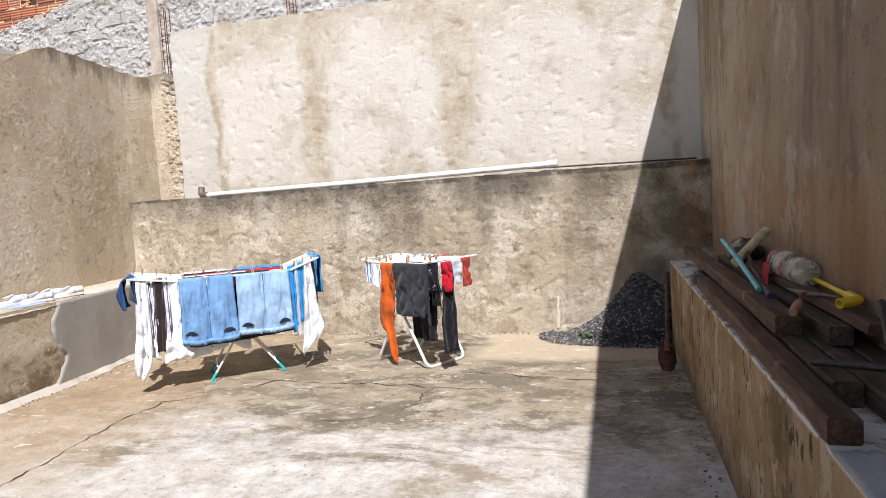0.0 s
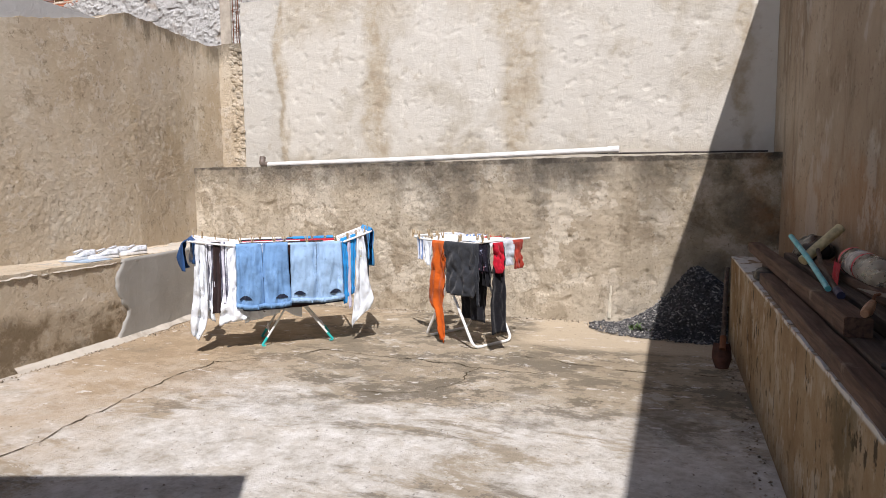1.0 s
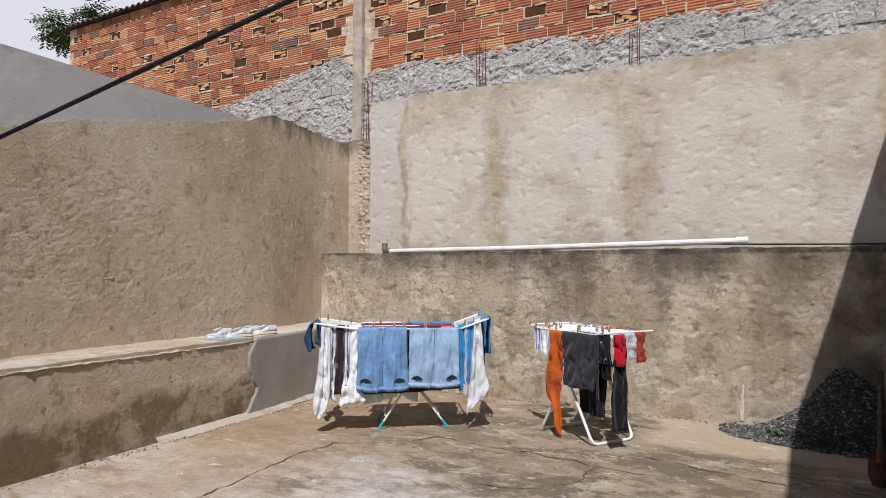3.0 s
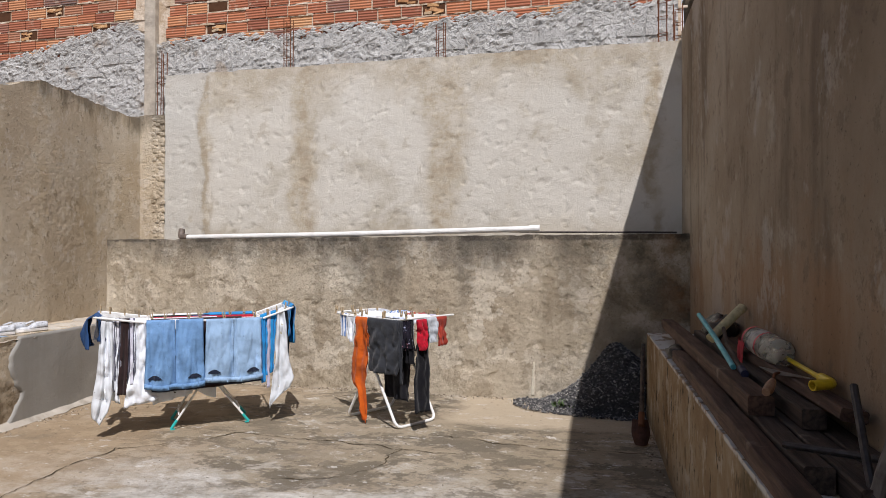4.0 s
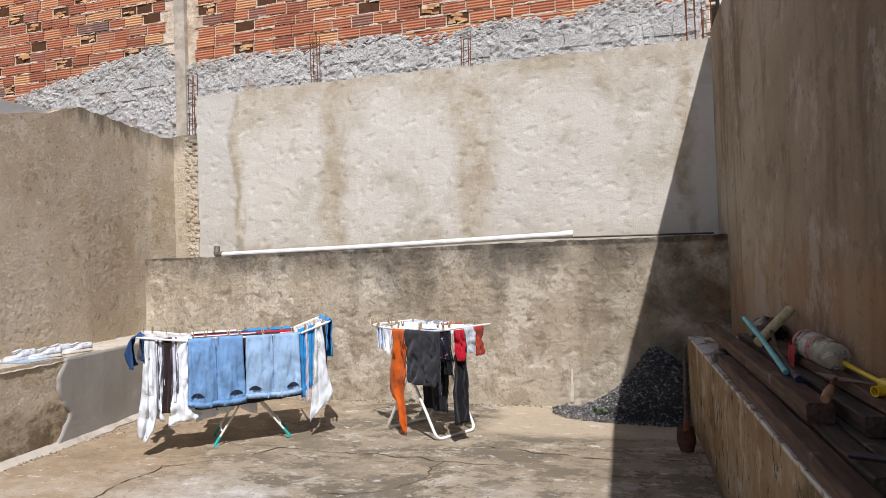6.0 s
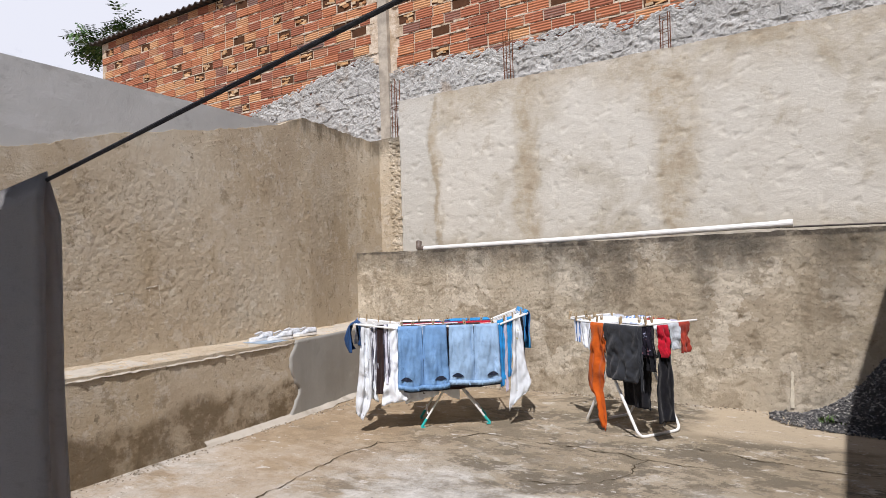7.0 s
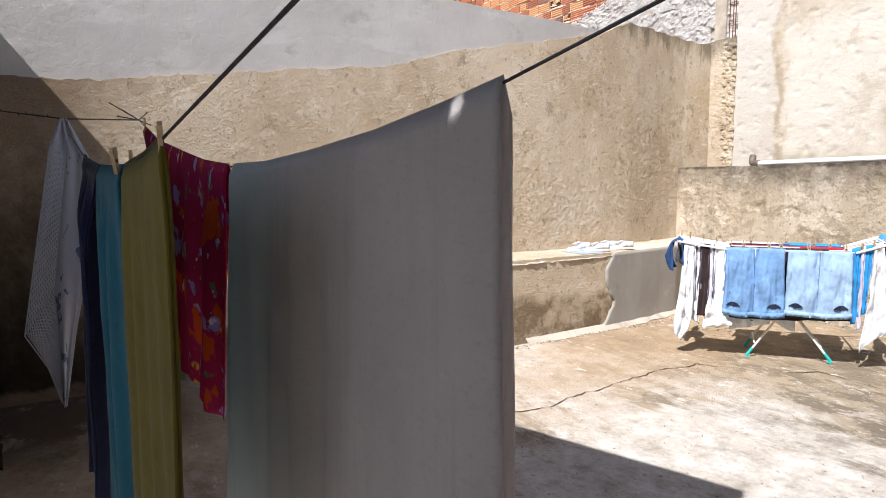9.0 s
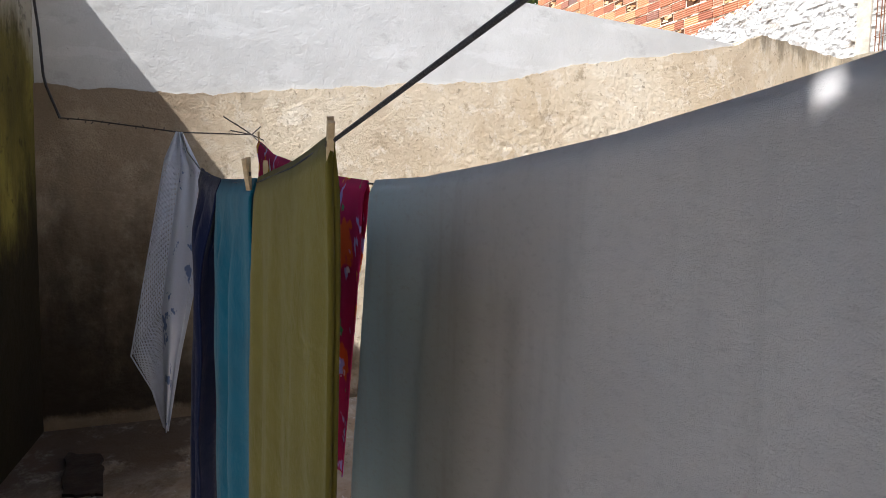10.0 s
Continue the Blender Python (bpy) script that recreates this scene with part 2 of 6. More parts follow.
# low near end: black mould, spread and deepened for the shade under the roof
mould_and_shade = m.math("MULTIPLY", m.span(m.math("ADD", Yw, m.math("MULTIPLY", m.math("SUBTRACT", n1, 0.5), 2.6)), 1.35, 0.25), m.span(m.math("ADD", Zw, m.math("MULTIPLY", m.math("SUBTRACT", run, 0.5), 2.8)), 1.95, 0.55))
mould_and_shade = m.math("MULTIPLY", mould_and_shade, m.span(m.math("ADD", Zw, m.math("MULTIPLY", n2, 0.16)), 0.13, 0.19))
# the wall's near end browned down, roof shade put into the colour
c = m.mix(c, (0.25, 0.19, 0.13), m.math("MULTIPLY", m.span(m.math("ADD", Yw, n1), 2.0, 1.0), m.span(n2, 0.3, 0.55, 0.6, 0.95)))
c = m.mix(c, (0.022, 0.019, 0.015), m.math("MULTIPLY", mould_and_shade, 0.9))
m.colour(c)
m.bump(m.noise(6, 6, 0.6), 0.015, 0.5)
m.bump(m.noise(17, 10, 0.78), 0.030, 0.9)
m.bump(m.noise(60, 6, 0.75), 0.008, 1.0)
OCHRE = m.m
m = Mat("grey_cement_wash", 0.93, spec=0.15)
c = m.ramp(m.noise(0.9, 7, 0.62), [(0.3, (0.35, 0.345, 0.335)), (0.5, (0.42, 0.415, 0.40)), (0.7, (0.48, 0.475, 0.46))])
c = m.mix(c, (0.29, 0.28, 0.265), m.span(m.noise(2.6, 9, 0.72, stretch=(1, 1, 1.6), off=(2, 1, 4)), 0.55, 0.68, 0, 0.5))
c = m.mix(c, (0.53, 0.53, 0.52), m.span(m.noise(3.4, 8, 0.7, stretch=(1, 0.5, 1.5), off=(8, 2, 1)), 0.54, 0.62, 0, 0.4))
c = m.mix(c, (0.17, 0.16, 0.14), m.span(m.noise(30, 7, 0.78), 0.62, 0.72, 0, 0.5))
m.colour(c)
m.bump(m.noise(2.5, 5, 0.55), 0.02, 0.4)
m.bump(m.noise(9, 9, 0.72), 0.012, 0.6)
m.bump(m.noise(60, 5, 0.7), 0.004, 0.6)
GREYPAINT = m.m
m = Mat("dim_render", 0.95, spec=0.12)
Zd = m.axis(2)
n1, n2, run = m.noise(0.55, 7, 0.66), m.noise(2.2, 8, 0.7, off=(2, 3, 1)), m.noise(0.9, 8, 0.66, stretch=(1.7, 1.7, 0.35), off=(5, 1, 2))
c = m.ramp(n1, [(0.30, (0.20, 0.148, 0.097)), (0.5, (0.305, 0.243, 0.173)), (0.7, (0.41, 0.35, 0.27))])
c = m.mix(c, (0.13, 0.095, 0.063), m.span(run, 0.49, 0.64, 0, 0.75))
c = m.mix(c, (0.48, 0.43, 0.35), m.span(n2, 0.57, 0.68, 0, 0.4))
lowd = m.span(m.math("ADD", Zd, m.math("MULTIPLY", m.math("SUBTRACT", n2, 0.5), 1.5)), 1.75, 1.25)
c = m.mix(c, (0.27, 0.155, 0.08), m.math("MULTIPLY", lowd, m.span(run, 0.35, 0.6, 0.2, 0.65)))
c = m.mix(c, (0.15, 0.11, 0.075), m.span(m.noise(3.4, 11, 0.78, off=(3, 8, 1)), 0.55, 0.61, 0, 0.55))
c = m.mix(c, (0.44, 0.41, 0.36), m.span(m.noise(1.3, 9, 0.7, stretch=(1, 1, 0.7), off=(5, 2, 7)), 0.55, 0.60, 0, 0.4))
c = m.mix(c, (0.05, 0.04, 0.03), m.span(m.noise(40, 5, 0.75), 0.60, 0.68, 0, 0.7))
m.colour(c)
m.bump(m.noise(5, 7, 0.65), 0.03, 0.55)
m.bump(m.noise(50, 5, 0.7), 0.006, 0.7)
DIM = m.m
m = Mat("mossy_shaded_render", 0.95, spec=0.1)
Zm = m.axis(2)
n1, n2 = m.noise(1.6, 8, 0.68, stretch=(1.5, 1.5, 0.5)), m.noise(6, 8, 0.72)
# moss tones lowered to hold the roof's shade
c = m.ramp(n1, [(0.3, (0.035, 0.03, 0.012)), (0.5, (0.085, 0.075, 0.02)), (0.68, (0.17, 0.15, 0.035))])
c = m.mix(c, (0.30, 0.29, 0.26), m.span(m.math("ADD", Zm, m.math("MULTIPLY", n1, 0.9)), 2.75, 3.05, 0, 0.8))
# foot near black: mould, deepened by painted shade
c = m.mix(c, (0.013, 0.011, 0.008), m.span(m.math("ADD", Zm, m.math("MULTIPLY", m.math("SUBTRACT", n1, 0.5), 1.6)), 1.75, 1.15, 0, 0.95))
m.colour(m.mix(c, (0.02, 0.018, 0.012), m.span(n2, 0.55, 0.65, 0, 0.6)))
m.bump(m.noise(12, 7, 0.7), 0.015, 0.7)
MOSS = m.m
CEMENT = plaster("fresh_cement", (0.33, 0.32, 0.295), (0.28, 0.27, 0.245), (0.20, 0.19, 0.165), 0.4, 0.006).m

# the benches' faces: pale limewash chipped to ochre, with black spots
m = Mat("chipped_limewash", 0.95, spec=0.15)
Zb = m.axis(2)
c = m.ramp(m.noise(1.6, 8, 0.68), [(0.33, (0.19, 0.115, 0.055)), (0.5, (0.29, 0.205, 0.115)), (0.65, (0.38, 0.31, 0.215))])
c = m.mix(c, (0.44, 0.385, 0.30), m.span(m.noise(5, 8, 0.7, off=(2, 2, 1), stretch=(1, 1, 0.6)), 0.55, 0.58, 0, 0.6))
drips = m.math("MULTIPLY", m.span(m.noise(15, 7, 0.68, stretch=(1, 1, 0.45)), 0.575, 0.61), m.span(m.noise(1.3, 4), 0.38, 0.5, 0.25, 1.0))
c = m.mix(c, (0.05, 0.038, 0.025), m.math("MULTIPLY", drips, 0.92))
mossy = m.math("MULTIPLY", band(m, m.axis(1), 3.15, 0.10, 0.10, m.noise(4, 6, 0.7), 0.35), m.span(m.noise(7, 7, 0.7, off=(3, 1, 2)), 0.42, 0.5))
c = m.mix(c, (0.06, 0.05, 0.025), m.math("MULTIPLY", mossy, 0.55))
c = m.mix(c, (0.62, 0.60, 0.55), m.math("MULTIPLY", m.span(Zb, 0.745, 0.76), m.span(m.noise(6, 6, 0.7), 0.42, 0.5, 0.1, 0.85)))
c = m.mix(c, (0.12, 0.09, 0.06), m.span(m.math("ADD", Zb, m.math("MULTIPLY", m.noise(2, 5), 0.5)), 0.2, 0.5, 0.7, 0))
m.colour(c)
m.bump(m.noise(8, 6, 0.7), 0.02, 0.7)
CHIPPED = m.m

# the yard's floor
m = Mat("worn_concrete", 0.9, spec=0.2)
X, Y = m.axis(0), m.axis(1)
n1 = m.noise(0.55, 9, 0.68)
n2 = m.noise(1.6, 12, 0.78, off=(2, 7, 0), stretch=(0.9, 1.2, 1))
n3 = m.noise(5.5, 10, 0.76, off=(5, 3, 0))
n4 = m.noise(1.1, 12, 0.74, off=(1, 9, 0), stretch=(0.6, 1.4, 1), warp=0.4)
c = m.ramp(n1, [(0.3, (0.25, 0.20, 0.135)), (0.5, (0.33, 0.275, 0.195)), (0.7, (0.41, 0.355, 0.27))])
c = m.mix(c, (0.14, 0.12, 0.09), m.span(n2, 0.515, 0.535, 0, 0.78))
wave = m.noise(2.6, 12, 0.78, off=(8, 1, 0), stretch=(0.85, 1.25, 1))
c = m.mix(c, (0.19, 0.16, 0.115), m.math("MULTIPLY", m.span(wave, 0.52, 0.55), m.span(m.math("ADD", Y, n1), 4.4, 5.0, 0.2, 0.75)))
near = m.span(m.math("ADD", Y, m.math("MULTIPLY", m.math("SUBTRACT", n2, 0.5), 3.0)), 5.2, 4.2)
c = m.mix(c, m.ramp(n3, [(0.36, (0.37, 0.335, 0.28)), (0.5, (0.57, 0.545, 0.495)), (0.62, (0.70, 0.68, 0.64))]), m.math("MULTIPLY", near, m.span(n4, 0.40, 0.50, 0.1, 0.92)))
c = m.mix(c, (0.50, 0.455, 0.385), m.math("MULTIPLY", m.span(wave, 0.44, 0.425), m.span(n3, 0.44, 0.54, 0.1, 0.75)))
c = m.mix(c, (0.39, 0.285, 0.175), m.math("MULTIPLY", m.span(X, -0.6, -2.2), m.span(n1, 0.40, 0.55, 0.1, 0.65)))
clean = m.math("MULTIPLY", m.span(m.math("ADD", Y, m.math("MULTIPLY", n2, 0.9)), 6.75, 6.95), m.span(m.math("ADD", X, m.math("MULTIPLY", n4, 0.8)), 0.6, 0.9))
c = m.mix(c, (0.50, 0.415, 0.30), m.math("MULTIPLY", clean, 0.8))
c = m.mix(c, (0.075, 0.063, 0.046), m.span(m.noise(20, 8, 0.8), 0.575, 0.66, 0, 0.7))
c = m.mix(c, (0.64, 0.61, 0.56), m.span(m.noise(5.5, 10, 0.78, off=(3, 3, 0), stretch=(0.8, 1.4, 1)), 0.595, 0.61, 0, 0.8))
# near left corner coloured dark brown to carry the shade under the roof
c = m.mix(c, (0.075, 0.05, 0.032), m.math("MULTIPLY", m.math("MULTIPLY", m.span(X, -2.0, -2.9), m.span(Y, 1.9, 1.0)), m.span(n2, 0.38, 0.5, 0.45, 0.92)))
m.colour(c)
m.bump(m.noise(4, 9, 0.7), 0.02, 0.6)
m.bump(m.noise(26, 9, 0.8), 0.016, 1.0)
CONCRETE = m.m
m = Mat("dark_crack", 1.0, spec=0.0)
m.colour(m.mix((0.045, 0.037, 0.026), (0.12, 0.095, 0.06), m.noise(12, 4)))
CRACK = m.m

# mortar smeared over the neighbour's bricks
m = Mat("rough_mortar", 0.97, spec=0.1)
c = m.ramp(m.noise(5, 8, 0.7), [(0.3, (0.36, 0.35, 0.33)), (0.5, (0.50, 0.49, 0.465)), (0.7, (0.60, 0.59, 0.565))])
m.colour(m.mix(c, (0.32, 0.24, 0.16), m.span(m.noise(2.2, 6), 0.58, 0.7, 0, 0.6)))
m.bump(m.noise(11, 8, 0.72, warp=1.0), 0.06, 0.9)
MORTAR = m.m
m = Mat("joint_mortar", 0.97, spec=0.1)
m.colour(m.mix((0.42, 0.32, 0.22), (0.66, 0.57, 0.46), m.span(m.noise(7, 7, 0.7), 0.35, 0.65)))
m.bump(m.noise(25, 6, 0.7), 0.02, 0.8)
JOINT = m.m


def brick_mat(name, rnd):
    m = Mat(name, 0.9, spec=0.2)
    r = m.random() if rnd == "object" else m.island
    c = m.ramp(r, [(0.0, (0.26, 0.095, 0.06)), (0.35, (0.38, 0.14, 0.078)), (0.62, (0.47, 0.19, 0.095)), (0.84, (0.57, 0.32, 0.16)), (0.92, (0.30, 0.13, 0.09)), (1.0, (0.15, 0.11, 0.10))])
    g = m.wave(9.0, "Z")
    c = m.mix(c, (0.22, 0.08, 0.035), m.span(g, 0.35, 0.0, 0, 0.7))
    c = m.mix(c, (0.50, 0.40, 0.30), m.span(m.noise(9, 6, 0.7), 0.56, 0.7, 0, 0.4))
    m.colour(c)
    m.bump(g, 0.008, 0.8)
    return m.m


BRICK, BRICKS = brick_mat("hollow_brick", "object"), brick_mat("hollow_bricks", "island")

m = Mat("rusty_steel", 0.85, 0.4)
m.colour(m.mix((0.10, 0.045, 0.025), (0.25, 0.10, 0.045), m.noise(30, 4)))
RUST = m.m


def simple(name, col, rough=0.6, metal=0.0, var=0.25, scale=25.0, relief=0.0, spec=0.4):
    m = Mat(name, rough, metal, spec)
    dark = tuple(v * (1 - var) for v in col)
    lite = tuple(min(1.0, v * (1 + var * 0.5)) for v in col)
    m.colour(m.mix(dark, lite, m.span(m.noise(scale, 5, 0.6), 0.3, 0.7)))
    m.rough(m.span(m.noise(scale * 0.7, 4), 0.3, 0.7, max(0.05, rough - 0.12), min(1, rough + 0.1)))
    if relief:
        m.bump(m.noise(scale * 3, 4, 0.7), relief, 0.8)
    return m.m


def wood_mat(name, a, b, axis=1):
    m = Mat(name, 0.75, spec=0.25)
    st = [9, 9, 9]
    st[axis] = 0.6
    g = m.noise(4.0, 7, 0.65, stretch=tuple(st), vec=m.obj, warp=0.4)
    c = m.mix(a, b, m.span(g, 0.35, 0.68))
    c = m.mix(c, (0.42, 0.33, 0.24), m.span(m.noise(3, 6, 0.7), 0.6, 0.75, 0, 0.45))
    c = m.mix(c, (0.04, 0.025, 0.018), m.span(m.noise(1.7, 6, 0.7, off=(3, 3, 3)), 0.56, 0.7, 0, 0.6))
    m.colour(c)
    m.bump(g, 0.008, 0.7)
    return m.m


WOOD_RED = wood_mat("reddish_hardwood", (0.055, 0.030, 0.021), (0.135, 0.08, 0.054))
WOOD_DARK = wood_mat("weathered_timber", (0.042, 0.029, 0.022), (0.115, 0.082, 0.06))
WOOD_GREY = wood_mat("grey_timber", (0.17, 0.14, 0.115), (0.27, 0.235, 0.20), 1)
WHITE_TUBE = simple("white_enamelled_steel", (0.78, 0.78, 0.76), 0.35, 0.0, 0.08)
TEAL = simple("teal_plastic", (0.03, 0.42, 0.40), 0.4, 0, 0.1)
PVC = simple("white_plastic_pipe", (0.74, 0.73, 0.70), 0.4, 0, 0.15, 6)
ROPE = simple("black_cord", (0.012, 0.012, 0.016), 0.5, 0, 0.3, 60, 0.002)
WIRE = simple("old_wire", (0.07, 0.06, 0.055), 0.6, 0.5, 0.3)
PEGWOOD = simple("peg_wood", (0.46, 0.35, 0.21), 0.7, 0, 0.3, 40)


# ---------------------------------------------------------------- mesh helpers
def mesh_of(name, bm, mat, smooth=False):
    bmesh.ops.recalc_face_normals(bm, faces=bm.faces)
    me = bpy.data.meshes.new(name)
    bm.to_mesh(me)
    bm.free()
    for mt in (mat if isinstance(mat, (list, tuple)) else [mat]):
        me.materials.append(mt)
    if smooth:
        me.polygons.foreach_set("use_smooth", [True] * len(me.polygons))
    return me


def thing(name, label, category, group="", kind="", at=(0, 0, 0), turn=0.0):
    e = new(name)
    e.matrix_basis = pose(*at, 0, 0, turn)
    return tagged(e, label, category, group, kind)


def part(name, bm, mat, parent, label="", smooth=False):
    ob = new(name, mesh_of(name, bm, mat, smooth))
    ob.parent = parent
    return tagged(ob, label)


def solo(name, bm, mat, label, category, group="", kind="", smooth=False):
    return tagged(new(name, mesh_of(name, bm, mat, smooth)), label, category, group, kind)


def box(bm, lo, hi, m=None, bev=0.0):
    r = bmesh.ops.create_cube(bm, size=1.0)
    c = [(a + b) / 2 for a, b in zip(lo, hi)]
    s = [b - a for a, b in zip(lo, hi)]
    mt = (m or Matrix()) @ Matrix.Translation(c) @ Matrix.Diagonal((*s, 1))
    bmesh.ops.transform(bm, matrix=mt, verts=r["verts"])
    if bev:
        es = {e for v in r["verts"] for e in v.link_edges}
        bmesh.ops.bevel(bm, geom=list(es), offset=bev, segments=2, affect="EDGES", profile=0.6)
    return bm


def tube(bm, pts, rad, sides=8, caps=True, radii=None):
    """A round tube along points."""
    pts = [Vector(p) for p in pts]
    rings, up = [], None
    for i, p in enumerate(pts):
        d = (pts[min(i + 1, len(pts) - 1)] - pts[max(i - 1, 0)]).normalized()
        if up is None:
            up = d.orthogonal().normalized()
        up = (up - d * up.dot(d)).normalized()
        side = d.cross(up)
        r = radii[i] if radii else rad
        rings.append([bm.verts.new(p + (up * math.cos(a) + side * math.sin(a)) * r) for a in (2 * math.pi * k / sides for k in range(sides))])
    for a, b in zip(rings, rings[1:]):
        for k in range(sides):
            bm.faces.new((a[k], a[(k + 1) % sides], b[(k + 1) % sides], b[k]))
    if caps:
        bm.faces.new(rings[0][::-1])
        bm.faces.new(rings[-1])
    return bm


def bend(pts, rad=0.04, n=5):
    """Rounds the corners of a polyline."""
    pts = [Vector(p) for p in pts]
    out = [pts[0]]
    for a, b, c in zip(pts, pts[1:], pts[2:]):
        p, q = b + (a - b).normalized() * rad, b + (c - b).normalized() * rad
        out += [p.lerp(b, k / n).lerp(b.lerp(q, k / n), k / n) for k in range(n + 1)]
    return out + [pts[-1]]


def wall_along(front, thick, z0, tops, side, step=0.25, rag=0.0, seed=0):
    """A wall whose front face follows a plan line; side gives the plan direction of its thickness; tops: a height at each plan point."""
    rnd = random.Random(seed)
    bm = bmesh.new()
    pl = []
    for (a, ha), (b, hb) in zip(zip(front, tops), list(zip(front, tops))[1:]):
        n = max(1, round(math.dist(a, b) / step))
        pl += [(a[0] + (b[0] - a[0]) * k / n, a[1] + (b[1] - a[1]) * k / n, ha + (hb - ha) * k / n) for k in range(n)]
    pl.append((*front[-1], tops[-1]))
    cols = []
    for x, y, h in pl:
        h += rnd.uniform(-rag, rag)
        f0, f1 = bm.verts.new((x, y, z0)), bm.verts.new((x, y, h))
        b0, b1 = bm.verts.new((x + side[0] * thick, y + side[1] * thick, z0)), bm.verts.new((x + side[0] * thick, y + side[1] * thick, h + rnd.uniform(-rag, rag) * 0.5))
        cols.append((f0, f1, b1, b0))
    for p, q in zip(cols, cols[1:]):
        for k in range(4):
            bm.faces.new((p[k], q[k], q[(k + 1) % 4], p[(k + 1) % 4]))
    bm.faces.new(cols[0])
    bm.faces.new(cols[-1][::-1])
    return bm


def relief(kind, p):
    """Depth of a rendered surface's relief at a point: pits, torn plates and trowel waves."""
    if kind == "coarse":
        zone = 0.35 + 0.65 * smoothstep((noise.noise(p * 0.9) + 0.15) / 0.5)
        n = noise.fractal(p * 20.0, 0.8, 2.0, 3)
        h = 0.006 * noise.noise(p * 1.3) - 0.0045 * zone * smoothstep((n - 0.28) / 0.12)
        h += 0.002 * zone * smoothstep((noise.fractal(p * 12.0 + Vector((7, 3, 1)), 1.0, 2.0, 3) - 0.1) / 0.08)
        return h + 0.0012 * noise.noise(p * 36)
    if kind == "damp":
        n = noise.fractal(p * 3.4, 1.0, 2.0, 5)
        h = 0.006 * noise.noise(p * 1.5) + 0.005 * smoothstep((n - 0.12) / 0.05)
        h -= 0.012 * smoothstep((noise.fractal(p * 8.0 + Vector((3, 9, 2)), 1.0, 2.0, 4) - 0.32) / 0.10)
        return h + 0.0025 * noise.noise(p * 30)
    if kind == "trowelled":
        h = 0.006 * noise.noise(p * 1.2)
        q = Vector((p.x * 2.6 + 1.2 * noise.noise(p * 1.6), p.y, p.z * 4.2 + p.x * 1.4))
        h += 0.0022 * smoothstep((noise.noise(q) - 0.05) / 0.12)
        return h - 0.008 * smoothstep((noise.fractal(p * 9.0, 1.0, 2.0, 4) - 0.42) / 0.10)
    if kind == "lumpy":
        n = noise.fractal(p * 7.0, 0.9, 2.0, 5)
        return 0.018 * n + 0.016 * noise.noise(p * 24) + 0.012 * smoothstep((noise.noise(p * 15) - 0.1) / 0.08)
    return 0.0


def smoothstep(v):
    v = min(1.0, max(0.0, v))
    return v * v * (3 - 2 * v)


def rough_wall(name, front, thick, z0, tops, side, kind, step, mat, label, category, rag=0.006, seed=0):
    """A wall with a finely modelled front face along a plan line; its top is worn unevenly."""
    pl = []
    for (a, ha), (b, hb) in zip(zip(front, tops), list(zip(front, tops))[1:]):
        n = max(1, round(math.dist(a, b) / step))
        pl += [(a[0] + (b[0] - a[0]) * k / n, a[1] + (b[1] - a[1]) * k / n, ha + (hb - ha) * k / n) for k in range(n)]
    pl.append((*front[-1], tops[-1]))
    nz = max(2, round((max(tops) - z0) / step))
    verts, faces = [], []
    for x, y, h in pl:
        q = Vector((x * 3, y * 3, seed))
        h += rag * (noise.noise(q) + 0.7 * noise.noise(q * 3.1) + 0.5 * noise.noise(q * 9.3))
        for k in range(nz + 1):
            z = z0 + (h - z0) * k / nz
            d = relief(kind, Vector((x, y, z))) if kind else 0.0
            verts.append((x - side[0] * d, y - side[1] * d, z))
    m = nz + 1
    for i in range(len(pl) - 1):
        for k in range(nz):
            a = i * m + k
            faces.append((a, a + m, a + m + 1, a + 1))
    base = len(verts)
    for i, (x, y, h) in enumerate(pl):
        f = verts[i * m + nz]
        verts += [f, (x + side[0] * thick, y + side[1] * thick, f[2]), (x + side[0] * thick, y + side[1] * thick, z0)]
    for i in range(len(pl) - 1):
        a = base + 3 * i
        faces += [(a, a + 3, a + 4, a + 1), (a + 1, a + 4, a + 5, a + 2)]
    for i in (0, len(pl) - 1):
        a = base + 3 * i
        faces.append((i * m, a, a + 1, a + 2))
    me = bpy.data.meshes.new(name)
    me.from_pydata(verts, [], faces)
    me.materials.append(mat)
    me.polygons.foreach_set("use_smooth", [kind != "lumpy" and k < (len(pl) - 1) * nz for k in range(len(faces))])
    return tagged(new(name, me), label, category, kind="structure")


# ---------------------------------------------------------------- the setting
bm = bmesh.new()
box(bm, (-250, -250, -0.6), (250, 250, -0.12))
solo("ground", bm, simple("dry_soil", (0.24, 0.17, 0.11), 0.95, 0, 0.3, 0.4), "dry brown soil around the walled yard", "ground", kind="structure")

bm = bmesh.new()
bmesh.ops.create_grid(bm, x_segments=60, y_segments=80, size=0.5, matrix=Matrix.Translation((-0.7, 3.3, 0)) @ Matrix.Diagonal((7.4, 11.0, 1, 1)))
for v in bm.verts:
    edge = abs(v.co.x + 0.7) > 3.6 or abs(v.co.y - 3.3) > 5.4
    v.co.z = 0.0 if edge else 0.012 * (noise.noise(v.co * 0.9) + 0.4 * noise.noise(v.co * 3.1)) - 0.004
r = bmesh.ops.extrude_face_region(bm, geom=bm.faces[:])
for v in [g for g in r["geom"] if isinstance(g, bmesh.types.BMVert)]:
    v.co.z = -0.12
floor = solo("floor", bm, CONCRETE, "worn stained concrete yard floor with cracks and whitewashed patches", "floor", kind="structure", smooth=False)

